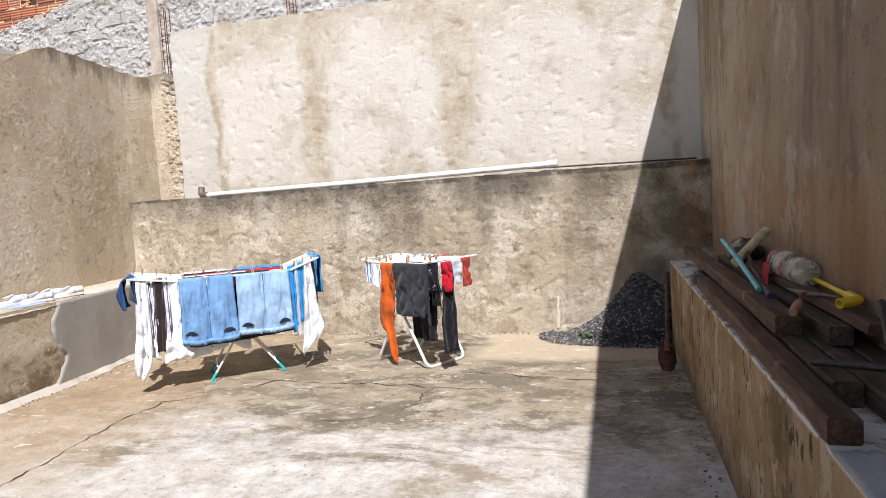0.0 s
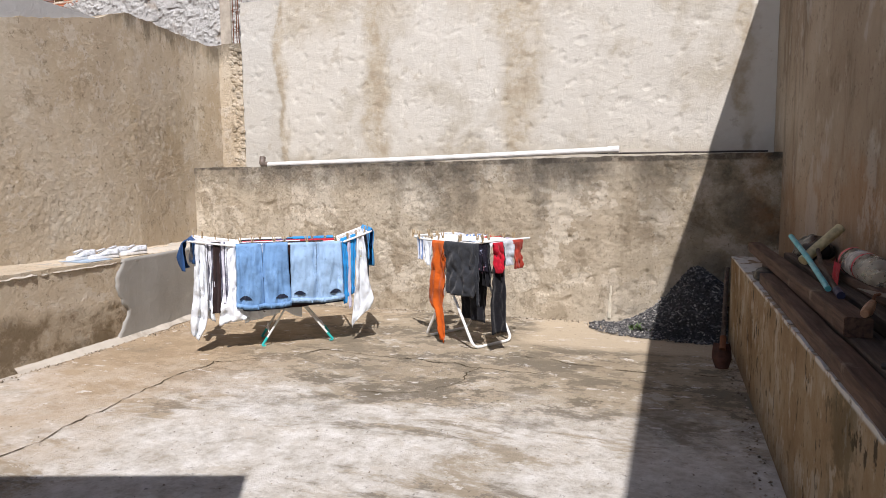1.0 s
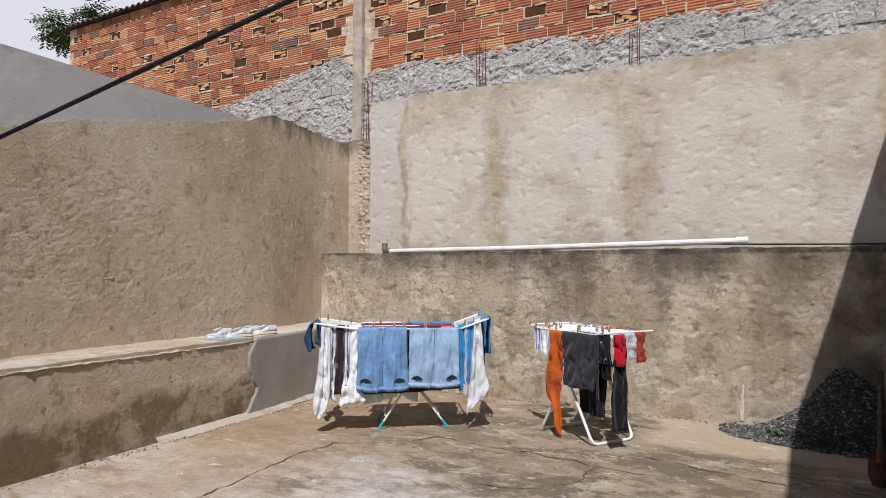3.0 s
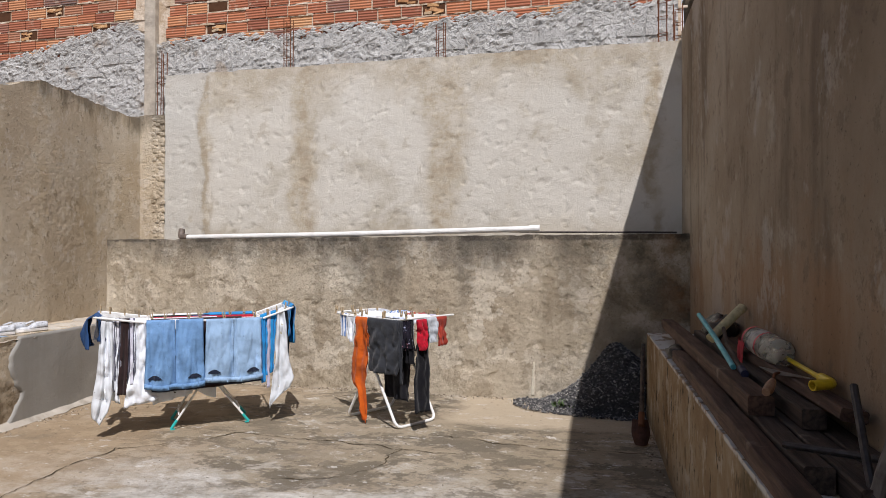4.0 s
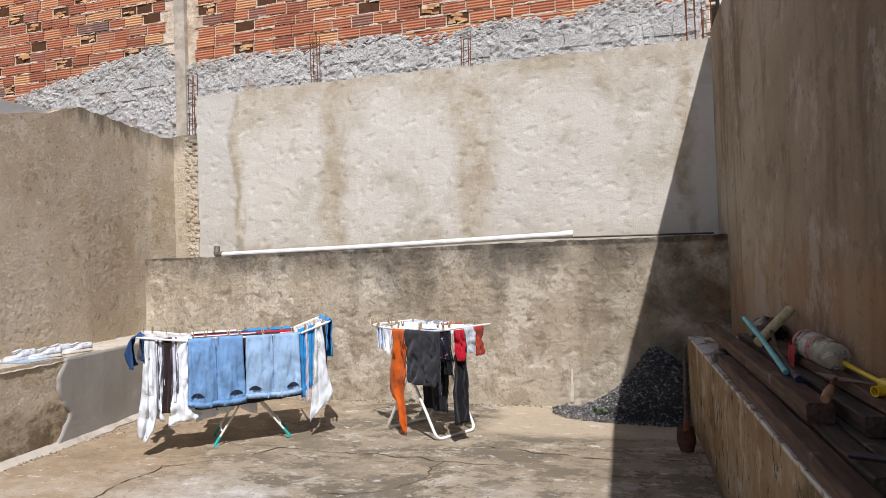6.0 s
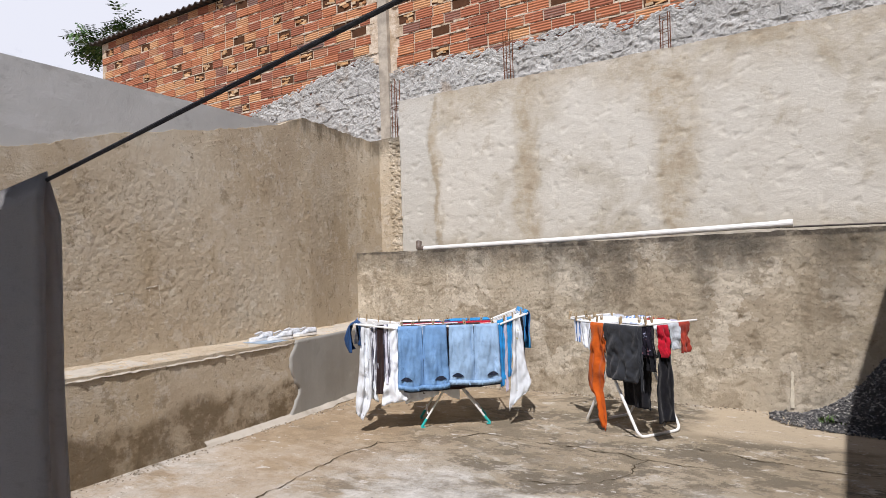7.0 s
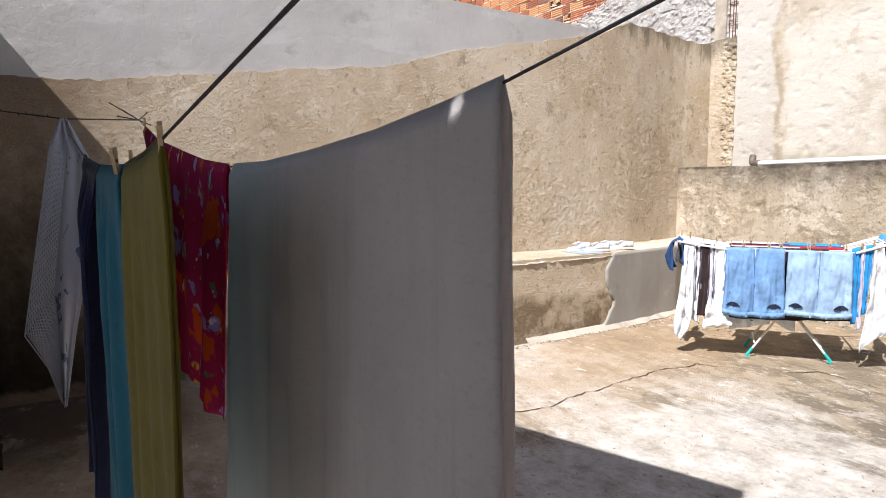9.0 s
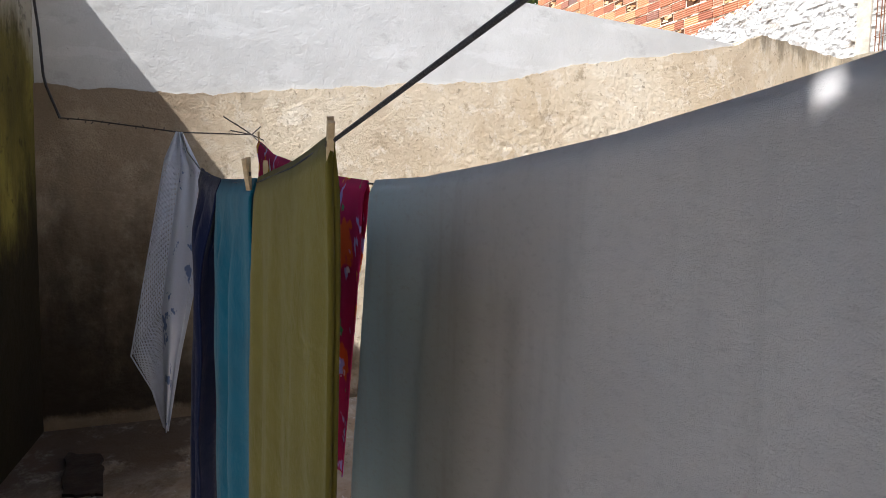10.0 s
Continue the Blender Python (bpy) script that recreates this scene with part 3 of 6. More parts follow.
# left wall: ochre render up to the old top, a grey washed strip built on it
L_FRONT = [(-3.58, -0.6), (-3.60, 0.8), (-3.615, 1.5), (-3.63, 2.35), (-3.645, 3.15), (-3.66, 4.0), (-3.675, 5.0), (-3.72, 5.8), (-3.80, 6.35), (-4.02, 7.3), (-4.06, 7.6), (-4.06, 8.1)]
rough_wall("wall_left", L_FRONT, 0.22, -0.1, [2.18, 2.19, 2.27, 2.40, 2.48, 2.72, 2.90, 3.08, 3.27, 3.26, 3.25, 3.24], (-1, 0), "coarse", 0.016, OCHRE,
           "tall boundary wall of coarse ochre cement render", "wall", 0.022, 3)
solo("wall_left_upper", wall_along([(-3.600, -0.6), (-3.620, 0.8), (-3.665, 3.15), (-3.695, 5.0), (-3.742, 5.8), (-3.772, 6.0)], 0.2, 1.9, [3.21, 3.20, 3.165, 3.12, 3.105, 3.10], (-1, 0), 0.4, 0.004, 5), GREYPAINT,
     "grey cement-washed upper strip of the boundary wall", "wall", kind="structure")
# ledge along the left wall, its far end faced with newer cement
LEDGE = [(-3.05, 2.9), (-3.08, 3.6), (-3.10, 4.5), (-3.14, 5.33), (-3.20, 5.9), (-3.32, 6.6), (-3.55, 7.2), (-3.75, 7.5)]
rough_wall("ledge", LEDGE, 0.7, -0.1, [0.775, 0.775, 0.775, 0.77, 0.765, 0.76, 0.755, 0.75], (-1, 0), "coarse", 0.016, OCHRE,
           "low masonry ledge of ochre render along the wall", "ledge", 0.008, 8)


def ledge_x(y):
    for (xa, ya), (xb, yb) in zip(LEDGE, LEDGE[1:]):
        if ya <= y <= yb:
            return xa + (xb - xa) * (y - ya) / (yb - ya)
    return LEDGE[-1][0]


verts, faces = [], []
NY, NZ = 90, 26
for j in range(NZ + 1):
    z = -0.02 + 0.785 * j / NZ
    y0 = 5.40 + 0.06 * math.sin(z * 9) - 0.10 * smoothstep((0.25 - z) / 0.2) + 0.05 * noise.noise(Vector((0, 3, z * 9))) + 0.02 * noise.noise(Vector((1, 7, z * 31)))
    for i in range(NY + 1):
        y = y0 + (7.49 - y0) * i / NY
        proud = 0.019 if i else -0.004
        verts.append((ledge_x(y) + proud + 0.003 * noise.noise(Vector((0, y * 3, z * 3))), y, z))
for j in range(NZ):
    for i in range(NY):
        a = j * (NY + 1) + i
        faces.append((a, a + 1, a + NY + 2, a + NY + 1))
me = bpy.data.meshes.new("ledge_patch")
me.from_pydata(verts, [], faces)
me.materials.append(CEMENT)
me.polygons.foreach_set("use_smooth", [True] * len(faces))
patch = tagged(new("ledge_patch", me), "newer grey cement facing on the ledge's far end", "ledge", kind="structure")
md = patch.modifiers.new("thickness", "SOLIDIFY")
md.thickness, md.offset = 0.012, -1.0

CAPSTONE = plaster("pale_cap_concrete", (0.50, 0.46, 0.395), (0.40, 0.36, 0.30), (0.18, 0.155, 0.115), 0.85, 0.016).m
verts, faces = [], []
ys = [2.9 + 4.58 * i / 300 for i in range(301)]
for i, y in enumerate(ys):
    lip = 0.012 * noise.noise(Vector((3, y * 4, 0))) + 0.012 * noise.noise(Vector((5, y * 17, 0)))
    inner = 0.46 + 0.10 * noise.noise(Vector((9, y * 3, 0))) + 0.05 * noise.noise(Vector((9, y * 11, 0)))
    for k in range(9):
        u = k / 8
        x = ledge_x(y) + 0.012 + lip - u * inner
        z = 0.778 - 0.004 * (y - 2.9) + 0.010 * noise.noise(Vector((x * 9, y * 9, 0))) + 0.008 * noise.noise(Vector((x * 25, y * 25, 1)))
        verts.append((x, y, z if 0 < k < 8 else z - 0.035))
for i in range(300):
    for k in range(8):
        a = i * 9 + k
        faces.append((a, a + 1, a + 10, a + 9))
me = bpy.data.meshes.new("ledge_cap")
me.from_pydata(verts, [], faces)
me.materials.append(CAPSTONE)
tagged(new("ledge_cap", me), "pale worn broken concrete cap of the ledge", "ledge", kind="structure")

# a pale fillet of cement where the ledge meets the floor
verts, faces = [], []
for i in range(241):
    y = 4.3 + 3.15 * i / 240
    w = (0.014 + 0.022 * noise.noise(Vector((2, y * 5, 0))) + 0.006 * noise.noise(Vector((2, y * 19, 4)))) * smoothstep((y - 4.3) / 0.8) + 0.008
    for dx, z in ((-0.02, 0.055 + w * 0.5), (w * 0.6 + 0.02, 0.024), (w * 1.8 + 0.03, -0.004)):
        verts.append((ledge_x(y) + dx, y, z + 0.003 * noise.noise(Vector((dx * 20, y * 9, 0)))))
for i in range(240):
    for k in range(2):
        a = i * 3 + k
        faces.append((a, a + 1, a + 4, a + 3))
me = bpy.data.meshes.new("cement_fillet")
me.from_pydata(verts, [], faces)
me.materials.append(CAPSTONE)
tagged(new("cement_fillet", me), "pale cement fillet along the foot of the ledge", "trim", kind="structure")

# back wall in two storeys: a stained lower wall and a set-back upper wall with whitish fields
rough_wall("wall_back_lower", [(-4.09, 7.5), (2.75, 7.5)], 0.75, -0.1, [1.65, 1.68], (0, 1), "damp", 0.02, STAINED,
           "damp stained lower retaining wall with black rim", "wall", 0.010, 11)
rough_wall("wall_back_upper", [(-3.70, 8.1), (2.8, 8.1)], 0.18, 1.55, [3.79, 3.76], (0, 1), "trowelled", 0.02, FIELDS,
           "upper wall with whitish plaster fields and brown stains", "wall", 0.012, 12)
rough_wall("pilaster", [(-4.35, 8.085), (-3.70, 8.085)], 0.25, 1.55, [3.28, 3.28], (0, 1), "coarse", 0.016, OCHRE,
           "rough unfinished concrete corner post", "pillar", 0.012, 13)
rnd = random.Random(41)
bm = bmesh.new()
for k in range(150):
    r = bmesh.ops.create_icosphere(bm, subdivisions=1, radius=rnd.uniform(0.012, 0.038))
    o = Vector((rnd.uniform(-3.86, -3.71), 8.083, rnd.uniform(1.66, 3.24)))
    for v in r["verts"]:
        v.co = Vector((v.co.x * 1.2, v.co.y * 0.55, v.co.z)) * (1 + 0.5 * noise.noise(v.co * 60 + o)) + o
part("crust", bm, OCHRE, bpy.data.objects["pilaster"], "rough lumps of thrown mortar")
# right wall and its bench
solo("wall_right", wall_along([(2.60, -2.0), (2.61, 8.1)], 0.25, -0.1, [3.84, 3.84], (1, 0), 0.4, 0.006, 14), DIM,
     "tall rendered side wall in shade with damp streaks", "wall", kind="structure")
solo("bench", wall_along([(2.23, -1.5), (2.21, 3.0), (2.17, 7.0)], 0.5, -0.1, [0.77, 0.77, 0.765], (1, 0), 0.05, 0.006, 15), CHIPPED,
     "low masonry bench with chipped limewashed face", "bench", kind="structure")
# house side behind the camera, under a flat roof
# only its left end comes into view; the rest is lengthened to cut fill light
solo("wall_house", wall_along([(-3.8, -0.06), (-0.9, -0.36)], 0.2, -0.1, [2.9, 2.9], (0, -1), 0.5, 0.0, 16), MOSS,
     "mossy house wall under the roof slab, coloured darker for its shade", "wall", kind="structure")
# two unseen low walls, added to steer sky and bounce light on the towels
solo("wall_low_side", wall_along([(-0.9, -0.36), (-0.92, -2.05)], 0.2, -0.1, [1.4, 1.4], (-1, 0), 0.5, 0.0, 17), GREYPAINT,
     "unseen low grey wall added beside the house to shape bounced light", "wall", kind="structure")
solo("wall_low_rear", wall_along([(-1.15, -2.05), (2.86, -2.05)], 0.2, -0.1, [1.4, 1.4], (0, -1), 0.5, 0.0, 18), GREYPAINT,
     "unseen low grey wall added behind the yard to shape bounced light", "wall", kind="structure")
U, V = Vector((0.945, 0.327, 0)), Vector((0.50, -0.866, 0))
K = Vector((-0.27 + 0.287 * 2.9, 3.37 - 0.664 * 2.9, 0))
# an unseen slot added near its edge lets a streak of sun onto the towel
slot = Vector((1.055, 0.30, 0))
org = K - U * 4.7
du, dv = 4.7, 2.2
a0 = slot - K
b0 = (a0.x * U.y - a0.y * U.x) / (V.x * U.y - V.y * U.x)
a1 = (a0 - V * b0).dot(U) + du
us, vs = [0.0, a1 - 0.016, a1 + 0.016, du], [0.0, b0 - 0.055, b0 + 0.055, dv]
bm = bmesh.new()
for i in range(3):
    for j in range(3):
        if i == 1 and j == 1:
            continue
        quad = [org + U * us[i + p] + V * vs[j + q] for p, q in ((0, 0), (1, 0), (1, 1), (0, 1))]
        lo, hi = [bm.verts.new((p.x, p.y, 2.9)) for p in quad], [bm.verts.new((p.x, p.y, 3.0)) for p in quad]
        bm.faces.new(lo)
        bm.faces.new(hi[::-1])
        for k in range(4):
            bm.faces.new((lo[k], lo[(k + 1) % 4], hi[(k + 1) % 4], hi[k]))
solo("roof_slab", bm, CEMENT, "flat concrete roof slab over the house side", "roof", kind="structure")
for k, pts in enumerate(([(-1.62, 2.3), (-1.75, 2.9), (-1.66, 3.28), (-1.735, 3.67), (-1.79, 4.05), (-1.85, 4.54), (-1.815, 5.05), (-1.45, 5.31), (-1.17, 5.68), (-0.70, 5.63), (-0.06, 5.62), (0.46, 5.5), (0.85, 5.55)],
                         [(0.28, 5.55), (0.24, 5.1), (-0.05, 4.84), (-0.4, 4.72)], [(0.45, 5.96), (1.0, 5.9), (1.47, 5.81), (2.1, 5.86)])):
    rnd = random.Random(20 + k)
    bm = bmesh.new()
    line = []
    for a, b in zip(pts, pts[1:]):
        n = max(2, round(math.dist(a, b) / 0.04))
        line += [(a[0] + (b[0] - a[0]) * j / n, a[1] + (b[1] - a[1]) * j / n) for j in range(n)]
    prev = None
    for j, (x, y) in enumerate(line):
        x += 0.05 * noise.noise(Vector((x * 5, y * 5, k))) + 0.022 * noise.noise(Vector((x * 19, y * 19, k)))
        y += 0.05 * noise.noise(Vector((x * 5, y * 5, k + 9))) + 0.022 * noise.noise(Vector((x * 19, y * 19, k + 5)))
        w = max(0.001, (0.0045, 0.0025, 0.004)[k] + 0.007 * noise.noise(Vector((x * 7, y * 7, k + 3))) + rnd.uniform(-0.002, 0.002))
        d = Vector((line[min(j + 1, len(line) - 1)][0] - line[max(j - 1, 0)][0], line[min(j + 1, len(line) - 1)][1] - line[max(j - 1, 0)][1], 0)).normalized()
        zf = 0.012 * (noise.noise(Vector((x, y, 0)) * 0.9) + 0.4 * noise.noise(Vector((x, y, 0)) * 3.1)) + 0.001
        now = [bm.verts.new((x - d.y * w, y + d.x * w, zf)), bm.verts.new((x + d.y * w, y - d.x * w, zf))]
        if prev:
            bm.faces.new((prev[0], prev[1], now[1], now[0]))
        prev = now
    part("crack", bm, CRACK, floor)

rnd = random.Random(8)
bm = bmesh.new()
ring = [(-3.12, 0.10), (-3.03, 0.29), (-2.47, 0.34), (-2.52, 0.15)]
pts = []
for a, b in zip(ring, ring[1:] + ring[:1]):
    pts += [(a[0] + (b[0] - a[0]) * k / 8 + rnd.uniform(-.012, .012), a[1] + (b[1] - a[1]) * k / 8 + rnd.uniform(-.012, .012)) for k in range(8)]
top = [bm.verts.new((x, y, 0.010)) for x, y in pts]
low = [bm.verts.new((x, y, -0.03)) for x, y in pts]
bm.faces.new(top)
for k in range(len(pts)):
    bm.faces.new((top[k], low[k], low[(k + 1) % len(pts)], top[(k + 1) % len(pts)]))
part("damp_patch", bm, simple("damp_earth", (0.028, 0.019, 0.014), 0.9, 0, 0.5, 12, 0.01), floor, "dark damp square let into the concrete")

# ---------------------------------------------------------------- the neighbour's wall
bm = bmesh.new()
box(bm, (-11.8, 8.507, 3.0), (2.66, 8.70, 6.42))
neighbour = solo("wall_neighbour", bm, JOINT, "neighbour's tall wall of bare orange hollow bricks", "wall", kind="structure")
MORTAR_TOP = [(-11.7, 3.6), (-8.3, 3.75), (-6.9, 4.22), (-5.6, 4.45), (-4.6, 4.62), (-4.34, 4.55), (-4.0, 4.30), (-3.2, 4.36), (-2.2, 4.28), (-1.2, 4.36), (-0.64, 4.24), (0.3, 4.33), (1.1, 4.27), (1.8, 4.44), (2.2, 4.30), (2.62, 4.36)]
smear = rough_wall("mortar_smear", [(x, 8.468) for x, z in MORTAR_TOP], 0.06, 3.0, [z for x, z in MORTAR_TOP], (0, 1), "lumpy", 0.025, MORTAR,
                   "grey mortar smeared over the lower bricks", "", 0.07, 31)
smear.parent = neighbour
tagged(smear, "grey mortar smeared over the lower bricks")


def top_at(x, line):
    for (xa, za), (xb, zb) in zip(line, line[1:]):
        if xa <= x <= xb:
            return za + (zb - za) * (x - xa) / (xb - xa)
    return line[-1][1]


rnd = random.Random(61)
verts, faces = [], []
for k in range(1500):
    x = rnd.uniform(-6.6, 2.6) if k < 1250 else rnd.uniform(-8.2, -4.4)
    z = top_at(x, MORTAR_TOP) + 0.06 - abs(rnd.gauss(0, 0.10))
    if z < 3.3 or -4.4 < x < -4.05:
        continue
    s = rnd.uniform(0.008, 0.034)
    b0 = len(verts)
    q = [rnd.uniform(0.6, 1.4) for _ in range(6)]
    for j, d in enumerate(((1.5, 0, 0.2), (-1.5, 0, -0.1), (0.2, 0, 0.8), (-0.1, 0, -0.8), (0.2, -0.30, 0.1), (0, 0.5, 0))):
        verts.append((x + d[0] * s * q[j], 8.466 + d[1] * s * q[j], z + d[2] * s * q[j]))
    faces += [tuple(b0 + i for i in f) for f in ((0, 2, 4), (2, 1, 4), (1, 3, 4), (3, 0, 4), (2, 0, 5), (1, 2, 5), (3, 1, 5), (0, 3, 5))]
me = bpy.data.meshes.new("mortar_crust")
me.from_pydata(verts, [], faces)
me.materials.append(MORTAR)
crust = new("mortar_crust", me)
crust.parent = neighbour
tagged(crust, "grey lumps of thrown mortar", kind="stuff")
bm = bmesh.new()
box(bm, (-4.28, 8.43, 3.0), (-4.11, 8.53, 6.42), None, 0.01)
part("concrete_post", bm, simple("pale_concrete", (0.42, 0.37, 0.30), 0.95, 0, 0.3, 6, 0.01), neighbour, "pale concrete post between the bricks")
bm = bmesh.new()
nw = 420
for i in range(nw + 1):
    x = -12.05 + 15.0 * i / nw
    for y, z in ((8.36, 6.42), (8.9, 6.50)):
        for dz in (0.0, 0.012):
            bm.verts.new((x, y, z + 0.028 * math.sin(x * 2 * math.pi / 0.177) + dz + 0.02))
bm.verts.ensure_lookup_table()
for i in range(nw):
    a, b = bm.verts[i * 4:i * 4 + 4], bm.verts[i * 4 + 4:i * 4 + 8]
    for k, l in ((0, 1), (1, 3), (3, 2), (2, 0)):
        bm.faces.new((a[k], a[l], b[l], b[k]))
part("roof_sheet", bm, simple("dark_fibre_cement", (0.10, 0.09, 0.085), 0.9, 0, 0.3, 8), neighbour, "dark corrugated roof sheet edge")


# ---------------------------------------------------------------- laundry helpers
def drape(line, front, back, facing, fold=0.02, waves=4.0, taper=0.0, shift=0.0, hem=0.02, seed=0, gap=0.012, ns=36, nd=26, swell=0.0, profile=None):
    """Cloth hung over a line of points: front and back are the lengths that hang on either side; facing is the plan direction of the front."""
    rnd = random.Random(seed)
    ph = [rnd.uniform(0, 6.28) for _ in range(6)]
    line = [Vector(p) for p in line]
    acc = [0.0]
    for a, b in zip(line, line[1:]):
        acc.append(acc[-1] + (b - a).length)
    total = acc[-1]

    def along(s):
        d = s * total
        for k in range(len(line) - 1):
            if d <= acc[k + 1] or k == len(line) - 2:
                return line[k].lerp(line[k + 1], (d - acc[k]) / max(1e-6, acc[k + 1] - acc[k]))

    axis = (line[-1] - line[0])
    axis.z = 0
    axis.normalize()
    face = Vector((facing[0], facing[1], 0)).normalized()
    bm = bmesh.new()
    rows = []
    steps = [(-back) + back * k / max(1, nd // 2) for k in range(nd // 2)] if back > 0 else []
    steps += [front * k / nd for k in range(nd + 1)]
    for q in steps:
        row = []
        depth = abs(q)
        full = back if q < 0 else front
        v = depth / max(full, 1e-6)
        sgn = -1 if q < 0 else 1
        for i in range(ns + 1):
            s = i / ns
            p = along(s).copy()
            w = 1 - taper * v
            if profile:
                w *= profile(v)
            p += axis * ((s - 0.5) * (w - 1) * total + shift * v)
            grow = smoothstep(depth / 0.25)
            f = fold * grow * (math.sin(waves * 6.28 * s + ph[0] + 0.9 * v) + 0.5 * math.sin(waves * 2.3 * 6.28 * s + ph[1] - 1.2 * v))
            f += 0.25 * fold * noise.noise(Vector((s * 5 + seed, v * 6, seed)))
            p += face * (sgn * (gap * smoothstep(depth / 0.03) + swell * math.sin(math.pi * min(1, v)) * math.sin(math.pi * s)) + f)
            p.z -= depth - (0.007 if depth < 1e-6 else 0.002) + v * hem * (math.sin(3.1 * s * 2 + ph[2]) + 0.6 * math.sin(9 * s + ph[3]))
            p += axis * 0.3 * fold * grow * math.sin(waves * 6.28 * s + ph[4])
            row.append(bm.verts.new(p))
        rows.append(row)
    for a, b in zip(rows, rows[1:]):
        for i in range(ns):
            bm.faces.new((a[i], a[i + 1], b[i + 1], b[i]))
    return bm


def thicken(ob, t=0.004):
    md = ob.modifiers.new("thickness", "SOLIDIFY")
    md.thickness, md.offset = t, 0.0
    return ob


def cloth_mat(name, col, var=0.2, scale=6.0, weave=260.0, rough=0.95, through=0.0, col2=None):
    m = Mat(name, rough, spec=0.1)
    dark = tuple(v * (1 - var) for v in col)
    c = m.mix(col2 or dark, col, m.span(m.noise(scale, 6, 0.62), 0.32, 0.62))
    m.colour(c)
    m.b.inputs["Sheen Weight"].default_value = 0.15
    m.bump(m.noise(14, 5, 0.6, warp=0.5), 0.012, 0.6)
    m.bump(m.noise(weave, 3, 0.6), 0.002, 0.6)
    if through:
        tr = m.n.new("ShaderNodeBsdfTranslucent")
        m.l.new(c, tr.inputs["Color"])
        mx = m.n.new("ShaderNodeMixShader")
        mx.inputs[0].default_value = through
        m.l.new(m.b.outputs[0], mx.inputs[1])
        m.l.new(tr.outputs[0], mx.inputs[2])
        m.l.new(mx.outputs[0], m.n["Material Output"].inputs["Surface"])
    return m.m


def print_mat(name, ground, spots, scale, through=0.25, stretch=(1, 1, 1)):
    """A printed cloth: blotches of several colours on a ground."""
    m = Mat(name, 0.9, spec=0.1)
    c = m.mix(ground, tuple(v * 0.6 for v in ground), m.noise(9, 4))
    for k, (col, lo) in enumerate(spots):
        f = m.span(m.noise(scale * (1 + 0.23 * k), 3, 0.55, off=(k * 3.7, k * 1.9, k * 5.1), stretch=stretch), lo, lo + 0.035)
        c = m.mix(c, col, f)
    m.colour(c)
    m.bump(m.noise(220, 3), 0.002, 0.5)
    if through:
        tr = m.n.new("ShaderNodeBsdfTranslucent")
        m.l.new(c, tr.inputs["Color"])
        mx = m.n.new("ShaderNodeMixShader")
        mx.inputs[0].default_value = through
        m.l.new(m.b.outputs[0], mx.inputs[1])
        m.l.new(tr.outputs[0], mx.inputs[2])
        m.l.new(mx.outputs[0], m.n["Material Output"].inputs["Surface"])
    return m.m


def hung(name, bm, mat, label, category, group="", t=0.004):
    return thicken(solo(name, bm, mat, label, category, group, smooth=True), t)


# ---------------------------------------------------------------- lines with towels, in the roof's shade
A_LINE = [(-3.60, 1.17, 1.945), (-2.93, 1.13, 1.88), (-2.06, 1.129, 1.70), (-1.25, 1.127, 1.602), (-0.90, 1.127, 1.562), (-0.46, 1.127, 1.534),
          (-0.18, 1.146, 1.533), (0.10, 1.165, 1.549), (0.40, 1.185, 1.572), (0.60, 1.198, 1.597), (0.768, 1.21, 1.621), (1.45, 1.265, 1.765), (2.66, 1.33, 2.02)]
B_LINE = [(-2.70, 0.74, 1.848), (-2.30, 0.752, 1.72), (-1.50, 0.778, 1.595), (-0.90, 0.798, 1.54), (-0.25, 0.817, 1.524), (0.09, 0.828, 1.540), (0.31, 0.835, 1.562), (1.5, 0.90, 1.725), (2.66, 0.955, 1.89)]
for pts in (A_LINE, B_LINE):
    bm = bmesh.new()
    tube(bm, pts, 0.0026, 8)
    solo("clothes_line", bm, ROPE, "black cord clothes line sagging under wet towels", "clothes line", "clothes lines")
bm = bmesh.new()
tube(bm, [(-3.585, 0.05, 1.985), (-3.3, 0.27, 1.948), (-2.70, 0.725, 1.85), (-2.93, 1.13, 1.88)], 0.004, 6)
rnd = random.Random(4)
for k in range(14):
    a = Vector((-3.585, 0.05, 1.985)).lerp(Vector((-2.70, 0.725, 1.85)), k / 14 + 0.03)
    tube(bm, [a, a + Vector((rnd.uniform(-.015, .015), rnd.uniform(-.015, .015), rnd.uniform(-.02, .02)))], 0.003, 5)
solo("wire", bm, WIRE, "old knotted wire strung from the wall to the lines", "wire")
bm = bmesh.new()
for d in ((-0.02, -0.16, 0.10), (-0.02, -0.12, 0.02), (0.0, 0.07, -0.03), (0.02, -0.10, 0.06), (0.02, 0.05, 0.05)):
    tube(bm, [(-2.93, 1.13, 1.88), (-2.93 + d[0], 1.13 + d[1], 1.88 + d[2])], 0.004, 5)
solo("wire_knot", bm, WIRE, "frayed knot of wire ends on the clothes line", "wire")
bm = bmesh.new()
tube(bm, bend([(-3.555, 0.06, 1.98), (-3.555, -0.02, 2.2), (-3.52, -0.035, 2.5), (-3.45, -0.07, 2.9)], 0.06), 0.008, 6)
solo("cable", bm, ROPE, "black cable running down the corner of the house wall", "cable")

